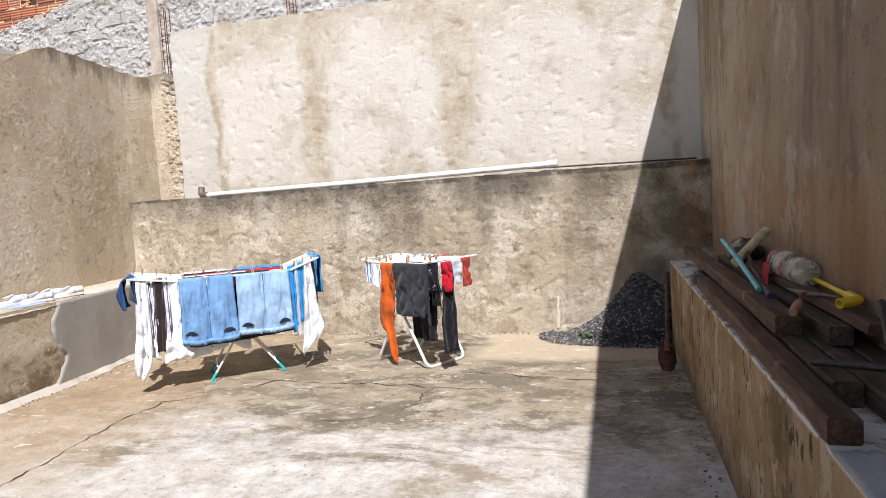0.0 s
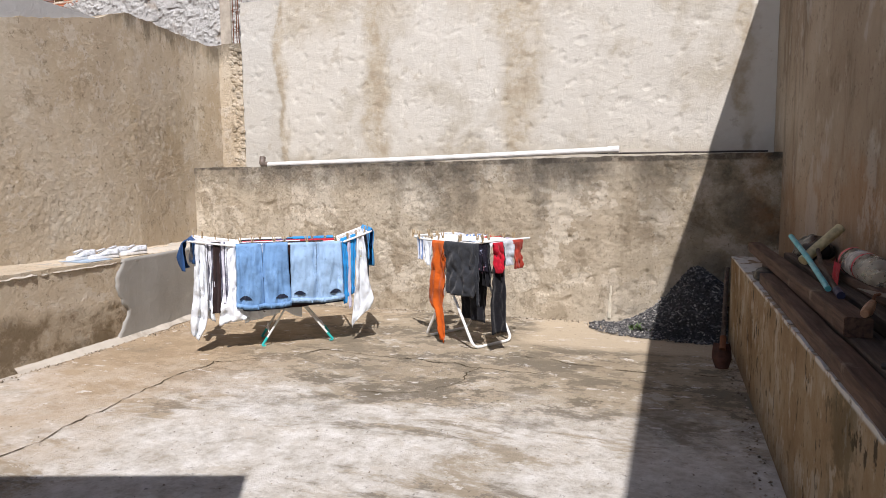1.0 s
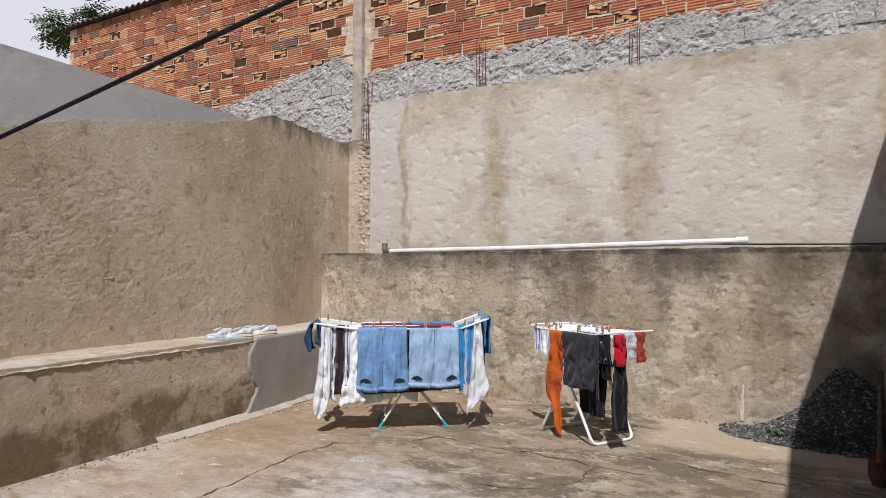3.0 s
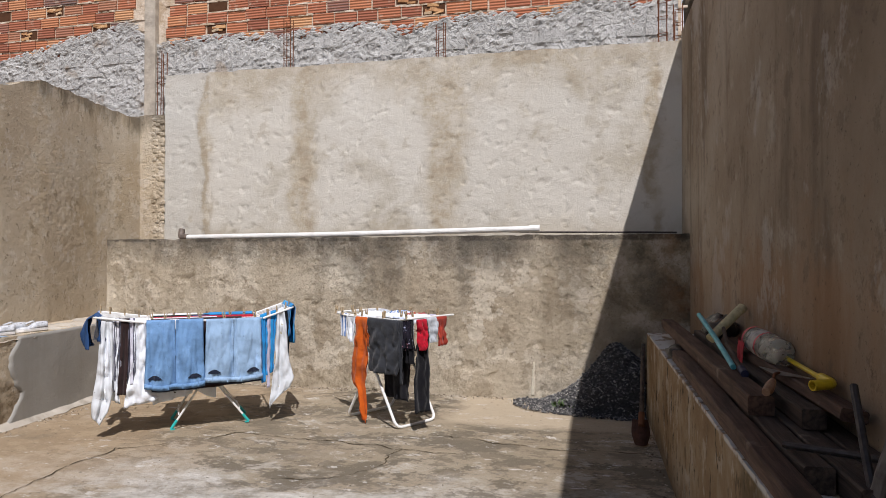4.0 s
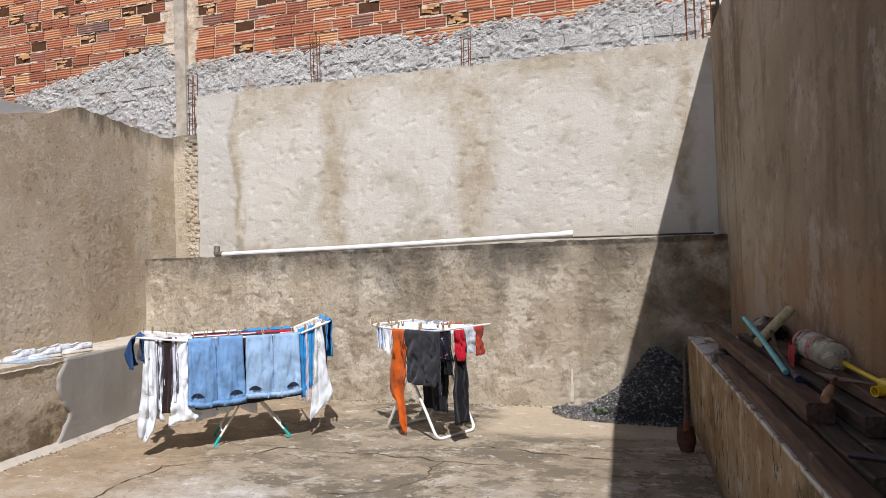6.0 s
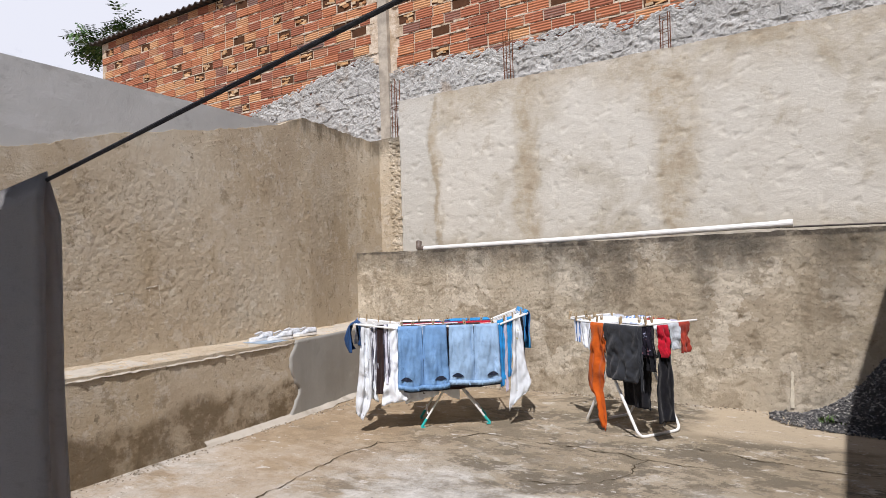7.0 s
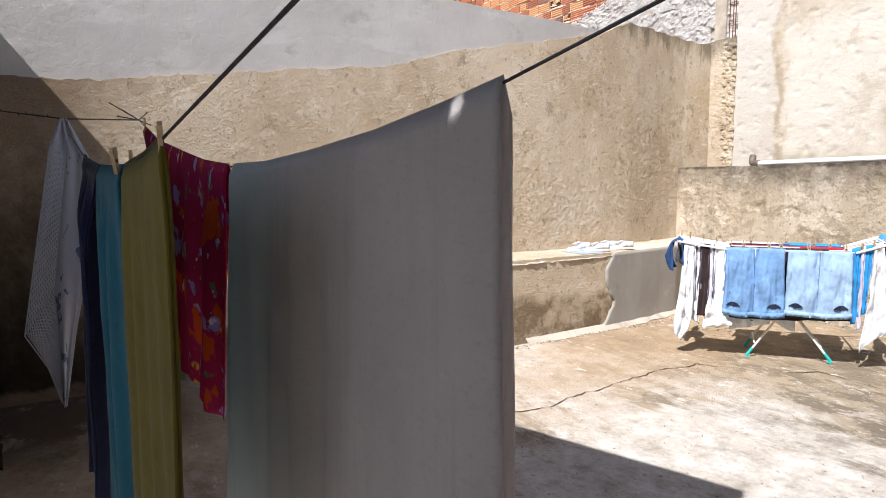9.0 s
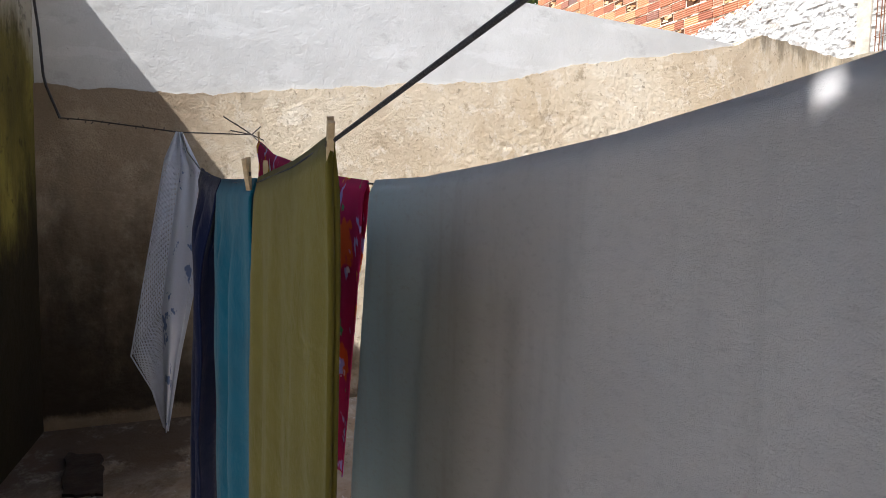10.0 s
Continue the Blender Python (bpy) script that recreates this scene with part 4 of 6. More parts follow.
m = Mat("grey_terry", 0.95, spec=0.05)
c = m.mix((0.80, 0.77, 0.755), (0.72, 0.695, 0.685), m.span(m.noise(1.7, 5), 0.35, 0.65))
# bluer towards the left end: sky light put into the cloth's colour
c = m.mix(c, (0.62, 0.75, 0.80), m.span(m.axis(0), 0.25, -0.5, 0, 0.75))
c = m.mix(c, (0.56, 0.54, 0.53), m.span(m.noise(70, 7, 0.78, stretch=(0.7, 0.7, 1.3)), 0.50, 0.68, 0, 0.4))
# darker upright bands, fold shading painted over the modelled folds
c = m.mix(c, (0.60, 0.575, 0.56), m.span(m.noise(7, 5, 0.6, stretch=(2.4, 2.4, 0.18)), 0.50, 0.66, 0, 0.3))
m.colour(c)
m.b.inputs["Sheen Weight"].default_value = 0.3
m.bump(m.noise(55, 8, 0.78, stretch=(0.8, 0.8, 1.2), warp=0.5), 0.009, 0.8)
m.bump(m.noise(420, 3, 0.7), 0.003, 0.8)
tr = m.n.new("ShaderNodeBsdfTranslucent")
m.l.new(c, tr.inputs["Color"])
mx = m.n.new("ShaderNodeMixShader")
mx.inputs[0].default_value = 0.5
m.l.new(m.b.outputs[0], mx.inputs[1])
m.l.new(tr.outputs[0], mx.inputs[2])
m.l.new(mx.outputs[0], m.n["Material Output"].inputs["Surface"])
GREY_TERRY = m.m
bm = drape(A_LINE[5:11], 1.15, 1.05, (0.05, -1), 0.013, 3.4, -0.16, -0.08, 0.01, 2, 0.010, 90, 44)
hung("towel", bm, GREY_TERRY, "large pale grey terry blanket hanging over the clothes line", "towel", "hanging towels", 0.008)
FLORAL = print_mat("floral_print", (0.50, 0.028, 0.12), [((0.62, 0.10, 0.03), 0.57), ((0.72, 0.42, 0.05), 0.64), ((0.36, 0.30, 0.62), 0.60), ((0.75, 0.62, 0.70), 0.66), ((0.07, 0.24, 0.10), 0.66)], 6.5, 0.3, (1, 1, 0.75))
bm = drape([(-2.62, 1.129, 1.813), (-2.06, 1.129, 1.70), (-1.25, 1.127, 1.602), (-0.90, 1.127, 1.562), (-0.515, 1.127, 1.536)], 0.92, 0.5, (0.05, -1), 0.022, 5, 0.08, -0.20, 0.05, 5, 0.01, 64, 34)
hung("sheet", bm, FLORAL, "crimson floral print sheet drying on the clothes line", "sheet", "hanging towels")
bm = drape([(-0.235, 0.8175, 1.525), (0.09, 0.828, 1.540), (0.31, 0.835, 1.562)], 1.08, 1.02, (0.05, -1), 0.007, 2.6, -0.08, -0.10, 0.012, 8, 0.004, 40, 34)
hung("towel", bm, cloth_mat("olive_terry", (0.145, 0.12, 0.02), 0.15, 5, 380, through=0.18), "olive green terry towel pegged on the clothes line", "towel", "hanging towels", 0.007)
bm = drape([(-0.86, 0.799, 1.540), (-0.56, 0.808, 1.530), (-0.245, 0.8175, 1.5245)], 1.12, 0.9, (0.05, -1), 0.016, 2.2, 0.0, -0.10, 0.02, 9, 0.012, 40, 34)
hung("towel", bm, cloth_mat("teal_terry", (0.006, 0.105, 0.165), 0.2, 5, 380, through=0.18), "teal terry towel hanging on the clothes line", "towel", "hanging towels", 0.006)
bm = drape([(-1.52, 0.777, 1.600), (-1.2, 0.788, 1.565), (-0.875, 0.799, 1.5405)], 1.38, 1.0, (0.05, -1), 0.03, 2.6, 0.25, -0.22, 0.05, 10, 0.012, 40, 34)
hung("towel", bm, cloth_mat("navy_terry", (0.005, 0.010, 0.045), 0.25, 5, 380, through=0.1), "dark navy towel hanging on the clothes line", "towel", "hanging towels", 0.006)

# lace cloth: a plain middle with a blue print between borders of open net
m = Mat("white_cotton", 0.9, spec=0.1)
pr = m.span(m.noise(16, 4, 0.6, stretch=(1, 1, 0.6)), 0.58, 0.62)
c = m.mix((0.46, 0.50, 0.60), (0.07, 0.12, 0.27), m.math("MULTIPLY", pr, 0.85))
m.colour(c)
m.bump(m.noise(90, 4), 0.004, 0.7)
COTTON = m.m
NET = simple("white_net_thread", (0.48, 0.52, 0.61), 0.9, 0, 0.1, 20)
lace = thing("lace_cloth", "white printed cotton cloth with open net borders", "cloth", at=(-2.70, 0.725, 1.85))


def lace_point(s, v):
    """s across (0..1), v down (0..1), of a kite-shaped hanging cloth."""
    left = [(-0.015, 0.0), (-0.075, -0.15), (-0.255, -1.20), (-0.155, -1.40), (-0.10, -1.62)]
    right = [(0.015, 0.0), (0.115, -0.22), (0.11, -0.65), (-0.01, -1.22), (-0.08, -1.64)]

    def at(p):
        k = min(3, int(v * 4))
        f = v * 4 - k
        return p[k][0] + (p[k + 1][0] - p[k][0]) * f, p[k][1] + (p[k + 1][1] - p[k][1]) * f

    a, b = at(left), at(right)
    y, z = a[0] + (b[0] - a[0]) * s, a[1] + (b[1] - a[1]) * s
    x = 0.03 * math.sin(9 * s + 3 * v) * smoothstep(v * 3) + 0.02 * math.sin(17 * s - 2 * v)
    return Vector((x, y, z))


def lace_sheet(s0, s1):
    bm = bmesh.new()
    g = [[bm.verts.new(lace_point(s0 + (s1 - s0) * i / 18, j / 50)) for i in range(19)] for j in range(51)]
    for a, b in zip(g, g[1:]):
        for i in range(18):
            bm.faces.new((a[i], a[i + 1], b[i + 1], b[i]))
    return bm


thicken(part("panel", lace_sheet(0.42, 0.86), COTTON, lace, "printed cotton middle", True), 0.003)
for s0, s1 in ((0.0, 0.42), (0.86, 1.0)):
    bm = bmesh.new()
    for k in range(-64, 84):
        for sg in (1, -1):
            pts = []
            for j in range(61):
                v = j / 60
                s = s0 + (k * 0.032 + sg * v * 1.9) if sg > 0 else s0 + (k * 0.032 + sg * v * 1.9) + 1.9
                if s0 <= s <= s1:
                    pts.append(lace_point(s, v))
                elif pts:
                    break
            if len(pts) > 1:
                tube(bm, pts, 0.0032, 4)
    for s in (s0, s1):
        tube(bm, [lace_point(s, j / 50) for j in range(51)], 0.004, 5)
    part("net_border", bm, NET, lace, "open net border")


def clothes_peg(at, turn, tilt=0.0, sc=1.0):
    e = thing("clothes_peg", "wooden spring clothes peg gripping the line", "clothes peg", "clothes pegs")
    e.matrix_basis = pose(*at, tilt, 0, turn) @ Matrix.Scale(sc, 4)
    for sg in (-1, 1):
        bm = bmesh.new()
        box(bm, (-0.005, -0.004, -0.03), (0.005, 0.004, 0.045), pose(0, sg * 0.006, 0, sg * -7, 0, 0), 0.001)
        part("prong", bm, PEGWOOD, e)
    bm = bmesh.new()
    tube(bm, [(-0.007, 0, 0.008), (0.007, 0, 0.008)], 0.005, 8)
    part("spring", bm, WIRE, e, "steel spring")
    return e


for at, turn, tilt in (((0.30, 0.833, 1.552), 80, 25), ((-0.245, 0.80, 1.535), 60, 12), ((-0.255, 0.835, 1.53), 85, -10), ((-2.62, 1.13, 1.83), 70, 5)):
    clothes_peg(at, turn, tilt, 0.85)


# ---------------------------------------------------------------- drying racks
def rail_rack(at, turn, centre, wings, width, feet, wing_up, plastic, label):
    """A folding rack: centre length, wing length, width, half spread of the feet."""
    e = thing("drying_rack", label, "drying rack", "drying racks", at=at, turn=turn)
    h, w2 = 0.92, width / 2
    c2 = centre / 2
    bm = bmesh.new()
    tube(bm, bend([(-c2, -w2, h), (c2, -w2, h), (c2, w2, h), (-c2, w2, h), (-c2, -w2 + 0.01, h)], 0.03), 0.009, 8)
    part("top_frame", bm, WHITE_TUBE, e)
    for k in range(1, 7):
        y = -w2 + width * k / 7
        bm = bmesh.new()
        tube(bm, [(-c2, y, h), (c2, y, h)], 0.0035, 6)
        part("rail", bm, WHITE_TUBE, e)
    for sg in (-1, 1):
        bm = bmesh.new()
        x0, x1, z1 = sg * (c2 + 0.01), sg * (c2 + wings[0 if sg < 0 else 1]), h + wing_up[0 if sg < 0 else 1]
        tube(bm, bend([(x0, -w2, h), (x1, -w2, z1), (x1, w2, z1), (x0, w2, h)], 0.03), 0.009, 8)
        wg = part("wing", bm, WHITE_TUBE, e)
        for k in range(1, 7):
            y = -w2 + width * k / 7
            bm = bmesh.new()
            tube(bm, [(x0, y, h), (x1, y, z1)], 0.0035, 6)
            part("wing_rail", bm, WHITE_TUBE, wg)
    l2 = w2 - (0.10 if plastic else 0.0)
    for sg, y in ((-1, l2), (1, l2 - 0.03)):
        bm = bmesh.new()
        foot = sg * feet + (0.05 if plastic else 0.0)
        if plastic:
            for s in (-1, 1):
                tube(bm, [(-sg * c2 * 0.72, s * y, h), (foot, s * y, 0.03)], 0.009, 8)
            tube(bm, [(foot * 0.82, -y, 0.13), (foot * 0.82, y, 0.13)], 0.007, 8)
        else:
            tube(bm, bend([(-sg * c2 * 0.8, -y, h), (foot, -y, 0.014), (foot, y, 0.014), (-sg * c2 * 0.8, y, h)], 0.07), 0.0125, 10)
        leg = part("leg_frame", bm, WHITE_TUBE, e)
        if plastic:
            for s in (-1, 1):
                bm = bmesh.new()
                d = (Vector((-sg * c2 * 0.72, s * y, h)) - Vector((foot, s * y, 0.03))).normalized()
                p = Vector((foot, s * y, 0.03))
                tube(bm, [p - d * 0.024, p + d * 0.06], 0.0125, 10)
                box(bm, (foot - 0.018, s * y - 0.012, 0.0), (foot + 0.018, s * y + 0.012, 0.012), None, 0.003)
                part("foot_cap", bm, TEAL, leg, "teal plastic foot")
    return e


R1, T1 = (-1.64, 5.90, 0), 36.0
R2, T2 = (-0.065, 6.41, 0), -31.0
rail_rack(R1, T1, 0.92, (0.38, 0.27), 0.56, 0.30, (0.055, 0.09), True, "white steel folding drying rack loaded with jeans and shirts")
rail_rack(R2, T2, 0.62, (0.20, 0.21), 0.52, 0.32, (0.02, 0.03), False, "white tubular folding drying rack with socks and trousers")


def on(rack, turn, p):
    return pose(*rack, 0, 0, turn) @ Vector(p)


def rack_cloth(rack, turn, name, a, b, front, back, mat, label, category, group, fold=0.015, waves=2.5, taper=0.0, shift=0.0, hem=0.02, seed=0, profile=None, t=0.004, ns=26, nd=22, swell=0.0, gap=0.012):
    f = pose(0, 0, 0, 0, 0, turn) @ Vector((0, -1, 0)) if abs(b[0] - a[0]) > abs(b[1] - a[1]) else pose(0, 0, 0, 0, 0, turn) @ Vector((-1 if (a[0] < 0) else 1, 0, 0))
    if rack is R2:
        a, b = (a[0] + 0.06, a[1], a[2]), (b[0] + 0.06, b[1], b[2])
    pa, pb = on(rack, turn, a), on(rack, turn, b)
    bm = drape([pa, pa.lerp(pb, 0.5), pb], front, back, f, fold, waves, taper, shift, hem, seed, gap, ns, nd, swell, profile)
    return hung(name, bm, mat, label, category, group, t)


def hang(rack, turn, name, outline, mat, label, category, y=-0.24, fold=0.010, waves=1.6, seed=0, back=0.25, t=0.005, tilt=0.0, slant=0.0, crease=0.012, ns=22, nd=34, gap=0.0, end=None):
    """A garment hung over a rail: outline gives height, first and last place along the rail, from the top down; tilt is the rail's rise, slant the hem's; end hangs it over the bar across the rack's end."""
    bm = bmesh.new()
    place = pose(*rack, 0, 0, turn)
    z_top, z_end = outline[0][0], outline[-1][0]

    def edges(z):
        for (za, la, ra), (zb, lb, rb) in zip(outline, outline[1:]):
            if zb <= z <= za:
                f = (za - z) / max(1e-6, za - zb)
                return la + (lb - la) * f, ra + (rb - ra) * f
        return outline[-1][1:]

    rows = []
    for q in [-back * (1 - k / 8) for k in range(8)] + [(z_top - z_end) * k / nd for k in range(nd + 1)]:
        depth, side = abs(q), (1 if q < 0 else -1)
        v = depth / (z_top - z_end)
        a, b = edges(z_top - depth)
        row = []
        for i in range(ns + 1):
            u = i / ns
            x = a + (b - a) * u + 0.006 * noise.noise(Vector((v * 7, seed, u * 2)))
            g = smoothstep(depth / 0.12)
            f = fold * g * (math.sin(6.28 * waves * u + seed + 0.8 * math.sin(v * 4 + seed)) + 0.4 * math.sin(6.28 * waves * 2.3 * u + seed * 2 - v * 3))
            w = abs(noise.noise(Vector((x * 9 + seed * 3, depth * 6 + x * 5, seed)))) + 0.5 * abs(noise.noise(Vector((x * 21, depth * 13 - x * 9, seed + 5))))
            f += 1.8 * crease * g * (0.35 - w)
            yy = y + side * (0.008 * smoothstep(depth / 0.02) + gap * g) + f
            z = z_top - depth + tilt * (u - 0.5) + slant * (u - 0.5) * v ** 2 + 0.008 * v * noise.noise(Vector((u * 7, seed, 3)))
            row.append(bm.verts.new(place @ (Vector((x, yy, z)) if end is None else Vector((end + y - yy, x, z)))))
        rows.append(row)
    for p, q in zip(rows, rows[1:]):
        for i in range(ns):
            bm.faces.new((p[i], p[i + 1], q[i + 1], q[i]))
    return hung(name, bm, mat, label, category, "clothes on the rack", t)


def stripe_mat(name, a, b, scale, turn):
    """Cloth with woven stripes running down the garment."""
    m = Mat(name, 0.93, spec=0.1)
    e = pose(0, 0, 0, 0, 0, turn) @ Vector((1, 0, 0))
    along = m.math("ADD", m.math("MULTIPLY", m.axis(0), e.x), m.math("MULTIPLY", m.axis(1), e.y))
    w = m.math("SINE", m.math("MULTIPLY", along, scale))
    m.colour(m.mix(m.mix(a, b, m.span(w, -0.1, 0.2)), tuple(v * 0.7 for v in a), m.span(m.noise(14, 5), 0.5, 0.75, 0, 0.5)))
    m.bump(m.noise(200, 3), 0.002, 0.5)
    return m.m


def denim(name, col):
    m = Mat(name, 0.9, spec=0.1)
    lite = tuple(min(1, v * 1.5 + 0.05) for v in col)
    c = m.mix(tuple(v * 0.72 for v in col), col, m.span(m.noise(5, 6, 0.65), 0.3, 0.55))
    c = m.mix(c, lite, m.span(m.noise(7, 7, 0.7, stretch=(1, 1, 0.45)), 0.52, 0.72, 0, 0.6))
    c = m.mix(c, tuple(v * 0.4 for v in col), m.span(m.noise(26, 6, 0.72, warp=0.6), 0.60, 0.68, 0, 0.55))
    m.colour(c)
    m.bump(m.noise(16, 8, 0.7, stretch=(1, 1, 0.6)), 0.010, 0.8)
    m.bump(m.noise(300, 3), 0.002, 0.5)
    return m.m


POCKET = cloth_mat("pocket_shadow_cloth", (0.015, 0.022, 0.045), 0.3)


def jeans(rack, turn, x0, x1, y, z, drop, col, label, seed):
    """Jeans folded over a rail by the legs, waistband at the lower end."""
    rnd = random.Random(seed)
    e = thing("jeans", label, "jeans", "jeans on the rack", at=on(rack, turn, ((x0 + x1) / 2, y, z)), turn=turn)
    w = x1 - x0
    mat = denim("denim_%d" % seed, col)

    def surf(sg, s, v):
        puff = 0.020 * math.sin(math.pi * min(1, max(0.03, s))) * smoothstep(v * 3) + 0.008 * noise.noise(Vector((s * 4 + seed, v * 3, sg)))
        ridge = abs(noise.noise(Vector((s * 4.5 + v * 1.2 * sg + seed * 3, v * 1.7 - s * 0.6, sg * 2 + seed)))) + 0.35 * abs(noise.noise(Vector((s * 5 - v * 4, v * 7 + s * 5, seed + sg * 5))))
        puff += 0.036 * (0.40 - ridge) * smoothstep(v * 4)
        return puff + 0.008 * math.exp(-((s - 0.93) / 0.04) ** 2) - 0.020 * math.exp(-(s / 0.10) ** 2)

    front_of = lambda x: -(0.012 + surf(1 if x > 0 else -1, min(1.0, abs(x) / (w / 2)), 0.97))
    for sg in (-1, 1):
        bm = bmesh.new()
        rows = []
        for j in range(49):
            q = -0.30 + j / 48 * (drop + 0.30)
            depth, side = abs(q), (1 if q < 0 else -1)
            v = depth / drop
            row = []
            for i in range(25):
                s = i / 24
                inner = 0.003 * (1 - smoothstep(v * 1.3))
                xa = sg * inner + (sg * (w / 2 - 0.004) - sg * inner) * s
                xa *= 1 + 0.05 * smoothstep((v - 0.6) * 2.5) - 0.012 * math.sin(v * 5 + seed) + 0.014 * noise.noise(Vector((v * 6, seed, sg)))
                yy = side * (0.010 * smoothstep(depth / 0.02) + surf(sg, s, v))
                zz = -depth - 0.016 * math.sin(s * 3 + seed) * v
                row.append(bm.verts.new((xa, yy, zz + 0.006)))
            rows.append(row)
        for a, b in zip(rows, rows[1:]):
            for i in range(24):
                bm.faces.new((a[i], a[i + 1], b[i + 1], b[i]))
        thicken(part("leg", bm, mat, e, "", True), 0.006)
        # pocket mouth: a near-black strip for the shade inside
        bm = bmesh.new()
        pts = [Vector((sg * (w / 2 - 0.022 - 0.10 * t), 0, -drop + 0.062 + 0.042 * math.sin(math.pi * (0.12 + 0.80 * t)))) for t in [k / 8 for k in range(9)]]
        bot = [p + Vector((0, 0, -0.003 - 0.034 * math.sin(math.pi * k / 8))) for k, p in enumerate(pts)]
        for p in pts + bot:
            p.y = -(0.019 + surf(sg, min(1.0, abs(p.x) / (w / 2)), min(1.0, -p.z / drop)))
        up, dn = [bm.verts.new(p) for p in pts], [bm.verts.new(p) for p in bot]
        for k in range(8):
            bm.faces.new((up[k], up[k + 1], dn[k + 1], dn[k]))
        thicken(part("pocket", bm, POCKET, e, "dark pocket mouth"), 0.006)
    bm = bmesh.new()
    us = [k / 16 - 1 for k in range(33)]
    edge = [(u * w / 2 * 1.04, -drop - 0.012 * math.sin(abs(u) * 3 + seed) + 0.005 * math.sin(u * 4 + seed)) for u in us]
    lo = [bm.verts.new((x, front_of(x) - 0.006, z2 - 0.010)) for x, z2 in edge]
    hi = [bm.verts.new((x, front_of(x) - 0.008, z2 + 0.032)) for x, z2 in edge]
    for k in range(32):
        bm.faces.new((lo[k], lo[k + 1], hi[k + 1], hi[k]))
    thicken(part("waistband", bm, mat, e, "", True), 0.006)
    # rear of the waist, coloured near black for the shade within
    bm = bmesh.new()
    lo = [bm.verts.new((x, 0.012 + 0.022 * math.cos(u * 1.57), z2 - 0.035)) for u, (x, z2) in zip(us, edge)]
    hi = [bm.verts.new((x, 0.012 + 0.020 * math.cos(u * 1.57), z2 + 0.10)) for u, (x, z2) in zip(us, edge)]
    for k in range(32):
        bm.faces.new((lo[k], lo[k + 1], hi[k + 1], hi[k]))
    thicken(part("rear_waist", bm, POCKET, e, "dark inner side of the waist", True), 0.006)
    for u in (-0.72, -0.22, 0.25, 0.78):
        x, z2 = u * w / 2 * 1.04, -drop - 0.012 * math.sin(abs(u) * 3 + seed)
        bm = bmesh.new()
        box(bm, (x - 0.005, front_of(x) - 0.013, z2 - 0.006), (x + 0.005, front_of(x) - 0.009, z2 + 0.034), None, 0.001)
        part("belt_loop", bm, mat, e)
    return e


H = 0.93
jeans(R1, T1, -0.455, -0.01, -0.285, H, 0.545, (0.165, 0.305, 0.53), "mid-blue washed jeans folded over the rack's front rail", 1)
jeans(R1, T1, 0.0, 0.455, -0.285, H, 0.525, (0.295, 0.435, 0.62), "pale faded jeans folded over the rack's front rail", 2)
WHITE = cloth_mat("white_cotton_cloth", (0.83, 0.87, 0.92), 0.06, through=0.05)
WHITE_PRINT = print_mat("white_print_cloth", (0.83, 0.87, 0.91), [((0.05, 0.06, 0.09), 0.68), ((0.45, 0.40, 0.20), 0.70)], 16, 0.05)
BLUE = cloth_mat("bright_blue_cloth", (0.035, 0.34, 0.76), 0.25, through=0.15)
NAVYD = denim("dark_denim", (0.03, 0.075, 0.19))
BROWN = cloth_mat("dark_brown_cloth", (0.035, 0.02, 0.02), 0.3)
BLACK = cloth_mat("black_cloth", (0.010, 0.010, 0.013), 0.3)
CHAR = cloth_mat("charcoal_cloth", (0.035, 0.038, 0.045), 0.35, 9)
ORANGE = cloth_mat("orange_cloth", (0.66, 0.13, 0.015), 0.25, through=0.2)
RED = cloth_mat("red_cloth", (0.50, 0.012, 0.03), 0.35, 14)
RUSTRED = cloth_mat("rust_red_cloth", (0.36, 0.05, 0.03), 0.35, 14)
LILAC = cloth_mat("lilac_cloth", (0.52, 0.50, 0.62), 0.2)
GREYW = cloth_mat("grey_white_cloth", (0.50, 0.53, 0.57), 0.3, 18)
BLUEGREY = cloth_mat("blue_striped_cloth", (0.62, 0.68, 0.80), 0.5, 22, col2=(0.16, 0.25, 0.50))
DARKPRINT = print_mat("dark_print_cloth", (0.02, 0.018, 0.028), [((0.42, 0.20, 0.26), 0.62), ((0.30, 0.32, 0.45), 0.66)], 30, 0.0)
PURPLED = cloth_mat("dark_purple_cloth", (0.06, 0.045, 0.07), 0.4)

L = "clothes on the rack"


def on_wing(side, k, rack=1):
    """A place on a wing: k from 0 (hinge) to 1 (tip)."""
    c2, wg, up = (0.46, 0.38 if side < 0 else 0.27, (0.055, 0.09)) if rack == 1 else (0.29, 0.20, (0.02, 0.03))
    return side * (c2 + 0.01 + (wg - 0.01) * k), 0.93 + up[0 if side < 0 else 1] * k


def wing_cloth(rack, side, k0, k1, y, front, back, mat, name, label, category, **kw):
    at, turn, n = (R1, T1, 1) if rack == 1 else (R2, T2, 2)
    x0, z0 = on_wing(side, k0, n)
    x1, z1 = on_wing(side, k1, n)
    a, b = ((x0, y, z0), (x1, y, z1)) if x0 < x1 else ((x1, y, z1), (x0, y, z0))
    return rack_cloth(at, turn, name, a, b, front, back, mat, label, category, L, **kw)


